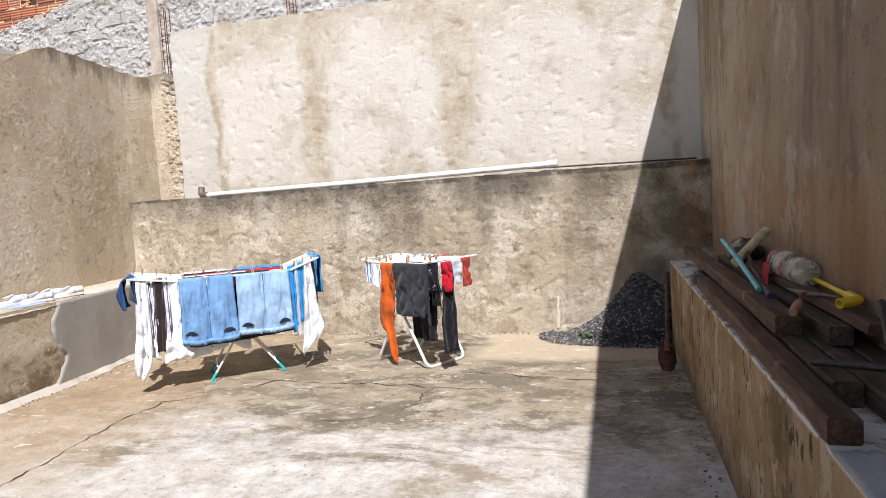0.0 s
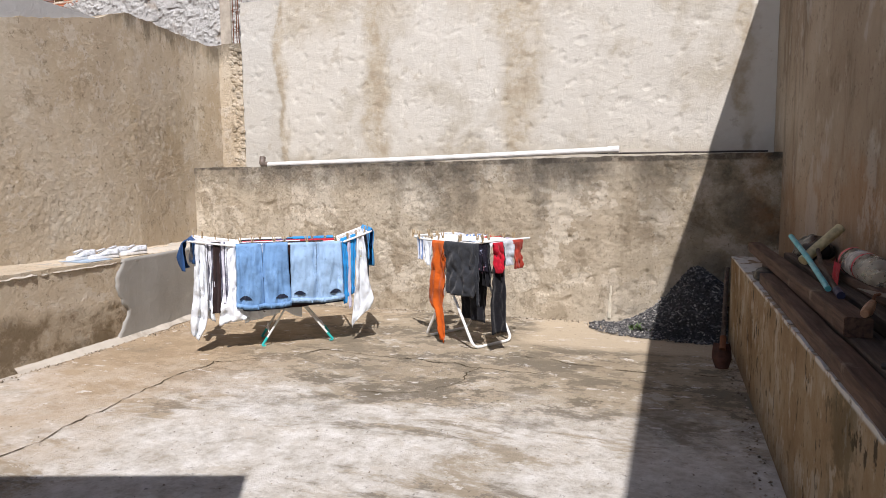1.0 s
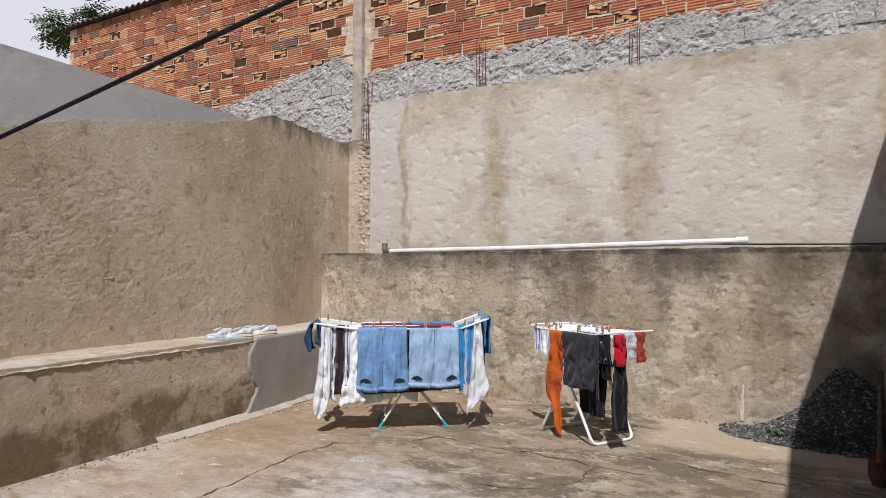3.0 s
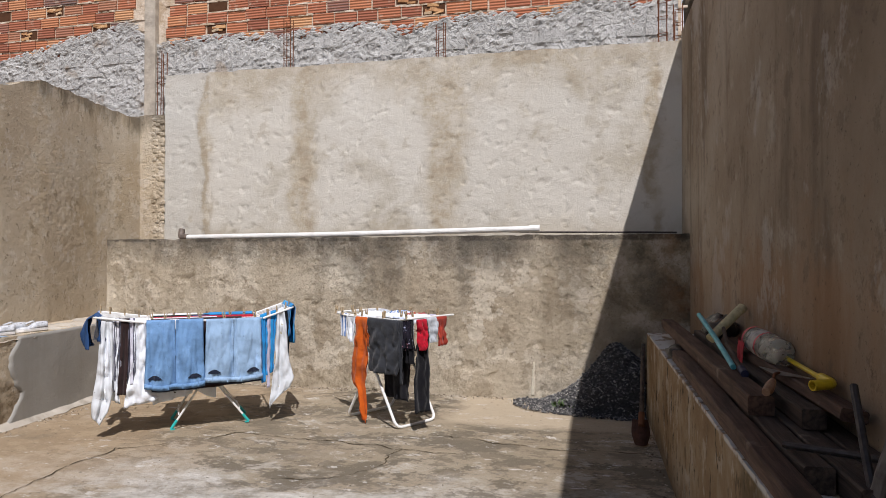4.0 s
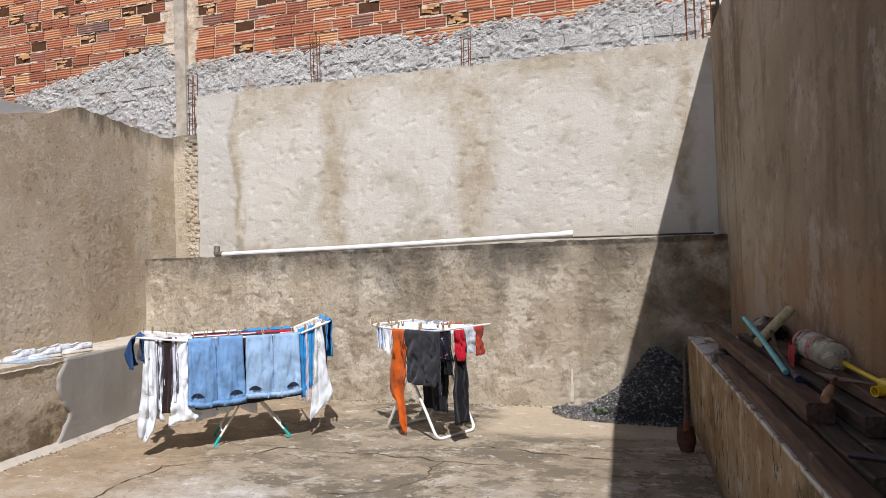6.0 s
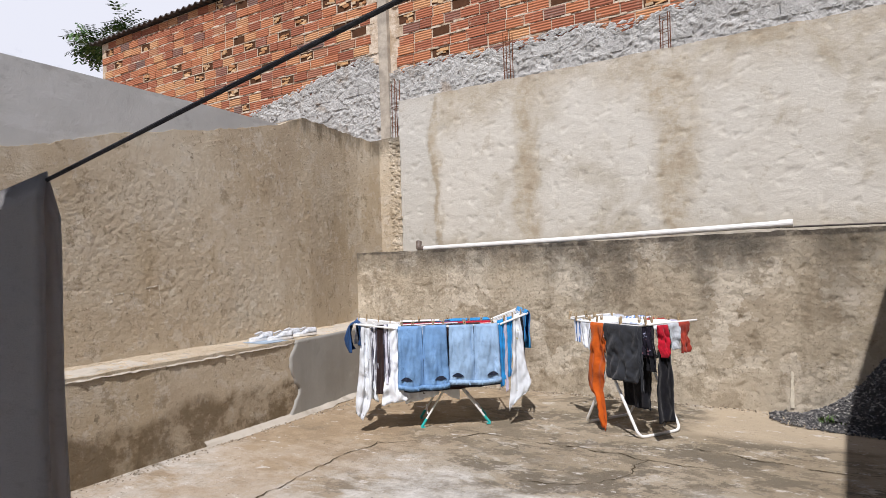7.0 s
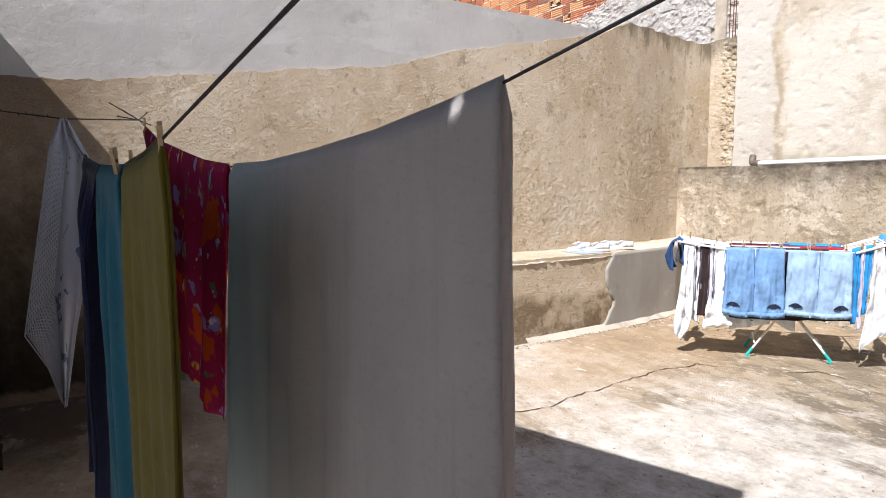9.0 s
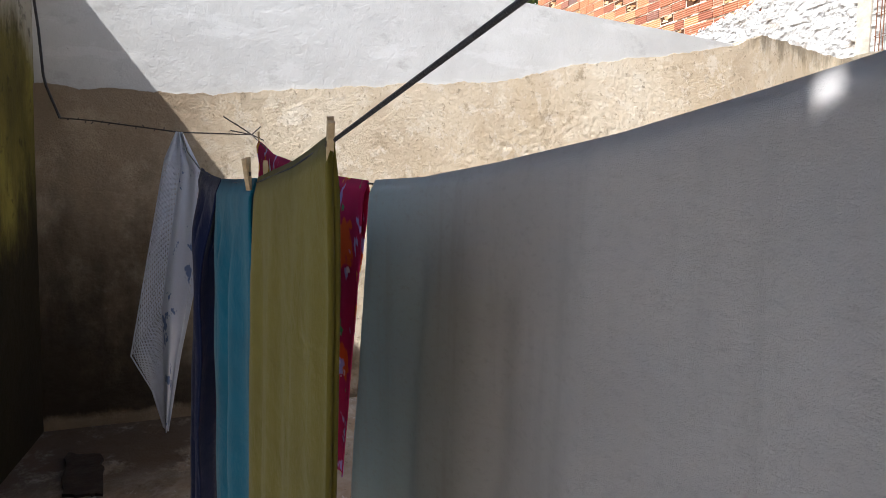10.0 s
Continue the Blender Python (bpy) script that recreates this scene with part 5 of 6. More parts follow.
# left wing of the jeans rack
STRIPE1 = stripe_mat("grey_striped_cloth", (0.66, 0.67, 0.72), (0.09, 0.09, 0.12), 190, T1)
hang(R1, T1, "shirt", [(0.965, -0.775, -0.700), (0.75, -0.790, -0.690), (0.55, -0.805, -0.695), (0.40, -0.825, -0.690), (0.25, -0.845, -0.725), (0.15, -0.845, -0.785)], WHITE_PRINT, "white printed shirt hanging by its hem from the wing", "shirt", y=-0.265, fold=0.014, seed=21, tilt=-0.01, slant=-0.06, crease=0.03)
hang(R1, T1, "shirt", [(0.96, -0.745, -0.68), (0.70, -0.75, -0.66), (0.50, -0.75, -0.67), (0.40, -0.76, -0.655), (0.29, -0.74, -0.64)], WHITE, "crumpled white shirt knotted behind the printed one", "shirt", y=-0.235, fold=0.02, waves=1.2, seed=29, slant=-0.05, crease=0.035)
hang(R1, T1, "blouse", [(0.955, -0.705, -0.625), (0.62, -0.705, -0.635), (0.37, -0.69, -0.64)], STRIPE1, "grey striped blouse hanging from the rack's wing", "blouse", y=-0.245, fold=0.012, waves=1.4, seed=22, crease=0.02)
hang(R1, T1, "trousers", [(0.955, -0.635, -0.580), (0.60, -0.645, -0.585), (0.345, -0.662, -0.598)], BROWN, "dark brown trousers folded over the rack's wing", "trousers", y=-0.262, fold=0.008, waves=1.0, seed=23, crease=0.012)
hang(R1, T1, "shirt", [(0.955, -0.585, -0.525), (0.60, -0.585, -0.53), (0.42, -0.59, -0.535)], stripe_mat("lilac_striped_cloth", (0.60, 0.60, 0.68), (0.12, 0.12, 0.16), 150, T1), "pale lilac striped shirt hanging from the wing", "shirt", y=-0.25, fold=0.010, seed=24, crease=0.015)
hang(R1, T1, "shirt", [(0.955, -0.535, -0.44), (0.70, -0.54, -0.42), (0.50, -0.575, -0.40), (0.38, -0.60, -0.38), (0.26, -0.615, -0.35)], WHITE, "plain white shirt hanging from the rack's wing", "shirt", y=-0.262, fold=0.016, waves=1.3, seed=25, slant=0.05, crease=0.03)
rack_cloth(R1, T1, "denim_shirt", (-0.835, -0.285, 0.985), (-0.835, 0.05, 0.985), 0.26, 0.2, NAVYD, "dark denim shirt over the rack's wing tip", "shirt", L, 0.025, 1.4, -0.1, 0, 0.01, 26, gap=0.04, swell=0.04)
rack_cloth(R1, T1, "towel", (-0.835, 0.06, 0.985), (-0.835, 0.27, 0.985), 0.22, 0.2, BLUEGREY, "small blue striped towel over the wing tip", "towel", L, 0.02, 1.4, 0, 0, 0.02, 27)
# right wing
for k, (a, b, e, f, mat, low, y, lab) in enumerate(((0.445, 0.490, 0.462, 0.492, BLUE, 0.36, -0.262, "bright blue shirt hanging beside the jeans"), (0.482, 0.520, 0.490, 0.512, BLUE, 0.42, -0.25, "bright blue shirt hanging in narrow folds"),
                                                    (0.505, 0.535, 0.505, 0.530, LILAC, 0.32, -0.262, "pale striped shirt hanging in narrow folds"), (0.530, 0.590, 0.528, 0.560, BLUE, 0.44, -0.25, "bright blue shirt hanging from the wing"))):
    hang(R1, T1, "shirt", [(0.955 + 0.3 * (a - 0.445), a, b), (low, e, f)], mat, lab, "shirt", y=y, fold=0.008, waves=1.2, seed=30 + k, crease=0.014, tilt=0.012)
hang(R1, T1, "shirt", [(1.005, 0.600, 0.645), (0.85, 0.585, 0.670), (0.62, 0.575, 0.685), (0.50, 0.565, 0.700), (0.36, 0.545, 0.735), (0.24, 0.53, 0.69), (0.19, 0.53, 0.60)], WHITE_PRINT, "white shirt with small dark print hanging from the wing", "shirt", y=-0.265, fold=0.012, waves=1.2, seed=36, tilt=0.015, slant=0.10, crease=0.03)
rack_cloth(R1, T1, "shirt", (0.728, -0.285, 1.03), (0.728, 0.24, 1.03), 0.36, 0.3, BLUE, "bright blue shirt over the rack's wing tip", "shirt", L, 0.02, 1.4, -0.05, 0, 0.02, 37, gap=0.02)
hang(R1, T1, "sock", [(0.99, 0.65, 0.71), (0.75, 0.66, 0.73), (0.54, 0.68, 0.725)], BLACK, "black socks hanging behind the white shirt", "sock", y=-0.05, fold=0.015, seed=38)
hang(R1, T1, "sheet", [(0.93, -0.45, -0.10), (0.40, -0.43, -0.09), (0.27, -0.40, -0.10)], WHITE, "white cloth hanging behind the jeans", "sheet", y=-0.222, fold=0.014, waves=2.2, seed=44, slant=0.07, crease=0.02, back=0.3)
# inner rails of the jeans rack: clothes partly added to deepen the shadow below
for k, (y, x0, x1, drop, mat, nm, lab) in enumerate(((-0.20, -0.42, 0.30, 0.60, BROWN, "trousers", "dark trousers folded over an inner rail"), (-0.12, -0.44, 0.10, 0.66, WHITE, "sheet", "white cloth folded over an inner rail"),
                                                    (-0.04, -0.40, 0.42, 0.52, RED, "shirt", "red shirt folded over an inner rail"), (0.04, -0.1, 0.44, 0.56, NAVYD, "jeans", "dark jeans folded over an inner rail"),
                                                    (0.12, -0.42, 0.05, 0.60, BLACK, "trousers", "black trousers folded over an inner rail"), (0.20, 0.0, 0.44, 0.55, BLUE, "shirt", "bright blue shirt folded over an inner rail"),
                                                    (0.28, -0.44, -0.05, 0.5, WHITE, "shirt", "white shirt folded over the rear rail"), (0.28, 0.05, 0.44, 0.5, BLUE, "shirt", "bright blue shirt folded over the rear rail"))):
    rack_cloth(R1, T1, nm, (x0, y, H), (x1, y, H), drop, drop * 0.9, mat, lab, nm, L, 0.012, 2.2, 0, 0, 0.03, 40 + k, gap=0.008)

# second rack
STRIPE2 = stripe_mat("blue_white_striped_cloth", (0.70, 0.73, 0.80), (0.10, 0.20, 0.45), 140, T2)
hang(R2, T2, "cloth", [(0.935, -0.435, -0.325), (0.73, -0.425, -0.34)], STRIPE2, "small blue and white striped cloth on the wing", "cloth", y=-0.25, fold=0.008, seed=50, back=0.15)
hang(R2, T2, "sock", [(0.925, -0.335, -0.20), (0.76, -0.33, -0.215), (0.69, -0.31, -0.235)], WHITE, "white sock pegged on the rack's wing", "sock", y=-0.255, fold=0.010, seed=51, back=0.15, slant=-0.04)
hang(R2, T2, "shirt", [(0.925, -0.165, -0.005), (0.80, -0.180, 0.002), (0.68, -0.200, 0.014), (0.52, -0.235, -0.005), (0.42, -0.255, -0.03), (0.34, -0.235, -0.055), (0.28, -0.165, -0.035), (0.15, -0.125, -0.02), (0.03, -0.085, -0.015)], ORANGE, "long orange shirt hanging from the rack's front", "shirt", y=-0.285, fold=0.014, waves=1.3, seed=52, crease=0.022, slant=-0.04)
hang(R2, T2, "trousers", [(0.925, -0.20, -0.06), (0.50, -0.23, -0.10), (0.31, -0.24, -0.15)], BLACK, "black leggings hanging behind the orange shirt", "trousers", y=-0.20, seed=62)
hang(R2, T2, "sweatpant", [(0.925, -0.005, 0.395), (0.72, 0.0, 0.405), (0.55, 0.012, 0.40), (0.465, 0.02, 0.375)], CHAR, "charcoal grey sweatpants folded over the front rail", "trousers", y=-0.275, fold=0.006, waves=1.0, seed=53, t=0.008, crease=0.026, back=0.4)
hang(R2, T2, "trousers", [(0.93, 0.385, 0.43), (0.62, 0.395, 0.435), (0.40, 0.405, 0.43)], CHAR, "narrow grey leg hanging beside the sweatpants", "trousers", y=-0.262, fold=0.008, seed=65)
hang(R2, T2, "blouse", [(0.935, 0.42, 0.51), (0.76, 0.43, 0.525), (0.70, 0.44, 0.53)], DARKPRINT, "dark printed blouse hanging in folds", "blouse", y=-0.25, fold=0.012, seed=54)
hang(R2, T2, "trousers", [(0.925, 0.06, 0.36), (0.50, 0.075, 0.415), (0.24, 0.105, 0.40)], BLACK, "long black trousers folded over an inner rail", "trousers", y=-0.16, fold=0.012, seed=55, crease=0.015)
hang(R2, T2, "trousers", [(0.93, -0.165, -0.07), (0.73, -0.19, -0.065), (0.48, -0.225, -0.06), (0.17, -0.22, -0.06)], BLACK, "long black trousers hanging at the rack's corner", "trousers", y=-0.225, fold=0.010, waves=1.0, seed=56, crease=0.015, end=0.525)
hang(R2, T2, "top", [(0.94, 0.44, 0.52), (0.75, 0.45, 0.54), (0.575, 0.45, 0.55)], BLACK, "black top hanging beside the trousers", "top", y=-0.235, fold=0.012, seed=57)
hang(R2, T2, "underwear", [(0.94, -0.22, -0.11), (0.84, -0.19, -0.10), (0.77, -0.20, -0.12), (0.685, -0.18, -0.12)], RED, "bright red garment bunched on the wing", "underwear", fold=0.012, seed=58, crease=0.04, back=0.1, end=0.55)
hang(R2, T2, "sock", [(0.945, -0.09, 0.03), (0.84, -0.07, 0.04), (0.735, -0.07, 0.05)], GREYW, "grey and white sock pegged on the wing", "sock", fold=0.010, seed=60, crease=0.03, back=0.12, end=0.53)
hang(R2, T2, "underwear", [(0.945, 0.02, 0.15), (0.84, 0.03, 0.145), (0.70, 0.04, 0.145)], RUSTRED, "rust red underwear pegged on the wing", "underwear", fold=0.012, seed=61, crease=0.04, back=0.12, end=0.53)
for k in range(9):
    y = -0.20 + 0.055 * k
    x0 = -0.30 + (k * 0.31) % 0.36
    mat = (WHITE, BLUEGREY, WHITE, RUSTRED, WHITE, GREYW, CHAR, WHITE, LILAC)[k]
    rack_cloth(R2, T2, "sock", (x0, y, H), (x0 + 0.24, y, H), 0.16, 0.15, mat, "small white or coloured sock folded over a rail", "sock", L, 0.014, 2, 0, 0, 0.03, 70 + k)
for k in range(7):
    side = 1 if k == 0 else -1
    wing_cloth(2, side, 0.1 + 0.12 * (k // 2), 0.4 + 0.12 * (k // 2), -0.15 + 0.06 * k, 0.17, 0.14, (WHITE, BLUEGREY, RUSTRED, WHITE, GREYW, WHITE, LILAC)[k], "sock", "small sock folded over the wing's rails", "sock", fold=0.014, waves=2, hem=0.03, seed=90 + k)

def laid(rack, turn, x0, x1, y0, y1, z, mat, label, seed):
    """A small garment lying in soft folds across the rails."""
    bm = bmesh.new()
    place = pose(*rack, 0, 0, turn)
    g = []
    for j in range(15):
        row = []
        for i in range(19):
            u, v = i / 18, j / 14
            x = x0 + (x1 - x0) * u + 0.02 * noise.noise(Vector((v * 4, seed, 1)))
            y = y0 + (y1 - y0) * v + 0.02 * noise.noise(Vector((u * 4, seed, 2)))
            rim = min(u, v, 1 - u, 1 - v)
            h = 0.024 * abs(noise.noise(Vector((u * 5 + seed, v * 5, seed)))) + 0.012 * noise.noise(Vector((u * 11, v * 9, seed)))
            row.append(bm.verts.new(place @ Vector((x, y, z + h - 0.05 * (1 - smoothstep(rim / 0.12))))))
        g.append(row)
    for a, b in zip(g, g[1:]):
        for i in range(18):
            bm.faces.new((a[i], a[i + 1], b[i + 1], b[i]))
    return hung("sock", bm, mat, label, "sock", L)


for k, (x0, x1, y0, y1, mat, lab) in enumerate(((-0.30, -0.08, -0.18, 0.02, WHITE, "white socks lying folded over the rails"), (-0.12, 0.10, 0.04, 0.22, STRIPE2, "striped socks lying folded over the rails"),
                                                (0.02, 0.22, -0.16, 0.02, WHITE, "white underwear lying folded over the rails"), (0.12, 0.30, 0.02, 0.18, RUSTRED, "rust red sock lying over the rails"),
                                                (0.24, 0.44, -0.12, 0.10, WHITE, "white socks lying over the wing rails"), (-0.42, -0.24, 0.0, 0.2, GREYW, "grey socks lying over the wing rails"))):
    laid(R2, T2, x0, x1, y0, y1, 0.945, mat, lab, 120 + k)

# pegs along the racks' edges
rnd = random.Random(9)
for rack, turn, half, y0 in ((R1, T1, 0.46, 0.28), (R2, T2, 0.31, 0.26)):
    for k in range(10):
        x = -half + 2 * half * (k + 0.5) / 10 + rnd.uniform(-0.02, 0.02)
        y = -y0 + rnd.choice((0.0, 0.08, 0.16, 0.32, 0.5))
        clothes_peg(on(rack, turn, (x, y, 0.94)), turn + rnd.uniform(-20, 20) + 90, rnd.uniform(-15, 15))
for rack, turn, n in ((R1, T1, 1), (R2, T2, 2)):
    for side in (-1, 1):
        for k in (0.15, 0.45, 0.75, 0.95):
            x, z = on_wing(side, k, n)
            clothes_peg(on(rack, turn, (x, -0.27 + rnd.choice((0, 0.16, 0.4)), z + 0.01)), turn + rnd.uniform(-20, 20), rnd.uniform(-15, 15))


# ---------------------------------------------------------------- along the back wall
pipe = thing("drain_pipe", "long white plastic drain pipe lying on the wall ledge", "pipe")
bm = bmesh.new()
tube(bm, [(-3.02, 7.56, 1.676), (-1.0, 7.535, 1.698), (1.14, 7.515, 1.742)], 0.030, 14)
part("pipe_body", bm, PVC, pipe)
bm = bmesh.new()
tube(bm, bend([(-2.98, 7.56, 1.678), (-3.07, 7.56, 1.676), (-3.085, 7.60, 1.77)], 0.04), 0.037, 14)
part("elbow", bm, simple("stained_plastic", (0.13, 0.10, 0.08), 0.6, 0, 0.4), pipe, "dirty dark elbow joint")
bm = bmesh.new()
tube(bm, [(1.05, 7.516, 1.740), (1.16, 7.515, 1.7425)], 0.037, 14)
part("socket", bm, PVC, pipe)
bm = bmesh.new()
tube(bm, [(0.05, 7.70, 1.735), (1.1, 7.66, 1.712), (2.2, 7.63, 1.70), (2.5, 7.62, 1.695)], 0.009, 8)
solo("steel_bar", bm, WIRE, "thin rusty steel bar lying on the wall ledge", "steel bar")
bm = bmesh.new()
for k, (z0, z1) in enumerate(((0.04, 0.13), (0.12, 0.22), (0.2, 0.30), (0.28, 0.375))):
    box(bm, (1.072 + 0.006 * k, 7.488, z0), (1.105 + 0.004 * (k % 2), 7.503, z1), None, 0.004)
solo("plaster_scar", bm, simple("pale_plaster", (0.66, 0.60, 0.48), 0.95, 0, 0.15, 20), "pale vertical plaster scar on the stained wall", "plaster", kind="structure")


def rebar(x, y, z0, z1, n):
    rnd = random.Random(int(x * 100))
    e = thing("rebar_bundle", "rusty reinforcing bars rising from the wall top", "rebar", "rebar bundles")
    for k in range(n):
        bm = bmesh.new()
        dx = (k % 2) * 0.085 + 0.012 * (k // 2)
        tube(bm, [(x + dx, y + 0.05 * (k // 2), z0), (x + dx + rnd.uniform(-.015, .015), y + 0.05 * (k // 2), z1 - rnd.uniform(0, 0.12))], 0.006, 6)
        part("bar", bm, RUST, e)
    for j in range(3):
        z = z0 + (z1 - z0) * (0.25 + 0.28 * j)
        bm = bmesh.new()
        tube(bm, [(x - .008, y - .01, z), (x + .10, y - .01, z + .01), (x + .10, y + .06, z), (x - .008, y + .06, z - .01), (x - .008, y - .01, z)], 0.0035, 5)
        part("stirrup", bm, RUST, e)


for x, z0, z1, n in ((-3.86, 3.25, 4.15, 4), (-2.05, 3.74, 4.42, 4), (-0.10, 3.74, 4.22, 4), (2.38, 3.70, 4.35, 4), (2.54, 3.70, 4.20, 4)):
    rebar(x, 8.16, z0, z1, n)

# ---------------------------------------------------------------- the gravel heap
HEAP = (1.96, 7.34)


def heap_height(x, y):
    r = math.hypot((x - HEAP[0]) / (0.90 if x < HEAP[0] else 0.8), (y - HEAP[1]) / 0.42)
    if r >= 1:
        return -0.035
    mound = 0.42 * math.exp(-((x - HEAP[0]) / 0.40) ** 2 * 1.1 - ((y - HEAP[1]) / 0.34) ** 2 * 0.8)
    return (mound + 0.17 * (1 - r)) * smoothstep((1 - r) / 0.22) * (1 + 0.14 * noise.noise(Vector((x * 4, y * 4, 0)))) + 0.012 * noise.noise(Vector((x * 14, y * 14, 2)))


m = Mat("dark_gravel", 0.9, spec=0.3)
m.colour(m.ramp(m.island, [(0.0, (0.03, 0.03, 0.032)), (0.45, (0.065, 0.063, 0.063)), (0.8, (0.155, 0.15, 0.145)), (1.0, (0.40, 0.38, 0.34))]))
GRAVEL = m.m
bm = bmesh.new()
n = 44
g = [[bm.verts.new((1.02 + 1.14 * i / n, 6.68 + 0.82 * j / n, heap_height(1.02 + 1.14 * i / n, 6.68 + 0.82 * j / n))) for i in range(n + 1)] for j in range(n + 1)]
for a, b in zip(g, g[1:]):
    for i in range(n):
        bm.faces.new((a[i], a[i + 1], b[i + 1], b[i]))
heap = thing("gravel_heap", "heap of dark crushed gravel in the shaded corner", "gravel", kind="stuff")
part("core", bm, simple("gravel_core", (0.06, 0.058, 0.058), 0.95, 0, 0.5, 60, 0.02), heap)
rnd = random.Random(77)
verts, faces = [], []
count = 0
while count < 7000:
    x, y = rnd.uniform(0.92, 2.16), rnd.uniform(6.62, 7.49)
    z = heap_height(x, y)
    if z < 0.0:
        r = math.hypot((x - HEAP[0]) / 1.08, (y - HEAP[1]) / 0.52)
        if r > 1.0 or rnd.random() > 0.35:
            continue
        z = 0.004
    s = rnd.uniform(0.005, 0.015) if rnd.random() < 0.96 else rnd.uniform(0.015, 0.026)
    b0 = len(verts)
    ax = [rnd.uniform(0.7, 1.9) * s, rnd.uniform(0.5, 1.0) * s, rnd.uniform(0.4, 0.9) * s]
    ca, sa = math.cos(rnd.uniform(0, 6.28)), math.sin(rnd.uniform(0, 6.28))
    for d in ((1, 0, 0), (-1, 0, 0), (0, 1, 0), (0, -1, 0), (0.2, 0.1, 1), (0, 0, -1)):
        px, py, pz = d[0] * ax[0], d[1] * ax[1], d[2] * ax[2]
        verts.append((x + px * ca - py * sa, y + px * sa + py * ca, z + pz + px * 0.3))
    for f in ((0, 2, 4), (2, 1, 4), (1, 3, 4), (3, 0, 4), (2, 0, 5), (1, 2, 5), (3, 1, 5), (0, 3, 5)):
        faces.append(tuple(b0 + k for k in f))
    count += 1
me = bpy.data.meshes.new("stones")
me.from_pydata(verts, [], faces)
me.materials.append(GRAVEL)
stones = new("stones", me)
stones.parent = heap
tagged(stones, kind="stuff")
LEAF = simple("weed_green", (0.07, 0.13, 0.03), 0.7, 0, 0.4)
bm = bmesh.new()
rnd = random.Random(5)
for k in range(40):
    a, l = rnd.uniform(0, 6.28), rnd.uniform(0.03, 0.08)
    o = Vector((1.42 + rnd.uniform(-.09, .09), 7.07 + rnd.uniform(-.05, .05), max(0.0, heap_height(1.42, 7.07)) + 0.005))
    t = o + Vector((math.cos(a) * l * 0.7, math.sin(a) * l * 0.7, l * 0.8))
    w = Vector((-math.sin(a), math.cos(a), 0)) * 0.008
    bm.faces.new([bm.verts.new(p) for p in (o, (o + t) / 2 + w, t, (o + t) / 2 - w)])
solo("weed", bm, LEAF, "small green weed growing at the gravel's edge", "weed")

# crumbs of render and grit along the foot of the walls and over the floor
rnd = random.Random(55)
verts, faces = [], []
for k in range(1500):
    u = rnd.random()
    if k < 600:
        x, y = rnd.uniform(-3.7, 1.0), 7.49 - abs(rnd.gauss(0, 0.05))
    elif k < 950:
        y = rnd.uniform(2.9, 7.0)
        x = -3.03 - 0.02 * (y - 2.9) - 0.28 * max(0, y - 6.0) ** 1.6 + abs(rnd.gauss(0, 0.05))
    elif k < 1150:
        x, y = 2.16 - abs(rnd.gauss(0, 0.06)), rnd.uniform(2.5, 6.6)
    else:
        x, y = rnd.uniform(-2.9, 1.9), rnd.uniform(2.4, 7.3)
    s = rnd.uniform(0.003, 0.010) if k < 1150 else rnd.uniform(0.003, 0.006)
    b0 = len(verts)
    z = 0.012 * (noise.noise(Vector((x, y, 0)) * 0.9) + 0.4 * noise.noise(Vector((x, y, 0)) * 3.1)) - 0.002
    for d in ((1.3, 0, 0), (-1, 0.2, 0), (0.1, 1.2, 0), (0, -1, 0.1), (0.2, 0.1, 0.9), (0, 0, -0.6)):
        verts.append((x + d[0] * s, y + d[1] * s, z + 0.4 * s + d[2] * s))
    faces += [tuple(b0 + q for q in f) for f in ((0, 2, 4), (2, 1, 4), (1, 3, 4), (3, 0, 4), (2, 0, 5), (1, 2, 5), (3, 1, 5), (0, 3, 5))]
me = bpy.data.meshes.new("grit")
me.from_pydata(verts, [], faces)
m = Mat("grit", 0.95)
m.colour(m.ramp(m.island, [(0.0, (0.09, 0.07, 0.05)), (0.5, (0.26, 0.21, 0.15)), (1.0, (0.55, 0.50, 0.42))]))
me.materials.append(m.m)
tagged(new("grit", me), "crumbs of render and grit along the walls", "grit", kind="stuff")

# ---------------------------------------------------------------- spade by the bench
spade = thing("spade", "rusty spade with wooden shaft leaning on the bench end", "spade")
bm = bmesh.new()
tube(bm, [(2.06, 6.10, 0.17), (2.09, 6.42, 0.46), (2.115, 6.66, 0.70)], 0.018, 10)
part("shaft", bm, WOOD_DARK, spade)
bm = bmesh.new()
g = []
for j in range(9):
    v = j / 8
    w = 0.065 * (1 - 0.25 * max(0, v - 0.6) / 0.4)
    row = []
    for i in range(7):
        s = i / 6 * 2 - 1
        c = Vector((2.055 + s * w * (0.75 + 0.5 * math.sin(math.pi * min(1, v * 0.75 + 0.1)) * 0.6), 6.02 + 0.09 * (1 - v) + 0.03 * s * s, 0.012 + 0.175 * (1 - v)))
        row.append(bm.verts.new(c))
    g.append(row)
for a, b in zip(g, g[1:]):
    for i in range(6):
        bm.faces.new((a[i], a[i + 1], b[i + 1], b[i]))
thicken(part("blade", bm, simple("rusted_blade", (0.085, 0.035, 0.02), 0.85, 0.2, 0.4, 18), spade, "rust-brown steel blade"), 0.006)
bm = bmesh.new()
tube(bm, [(2.058, 6.08, 0.15), (2.065, 6.16, 0.23)], 0.024, 10)
part("ferrule", bm, RUST, spade)


# ---------------------------------------------------------------- on the bench
before = set(bpy.data.objects)


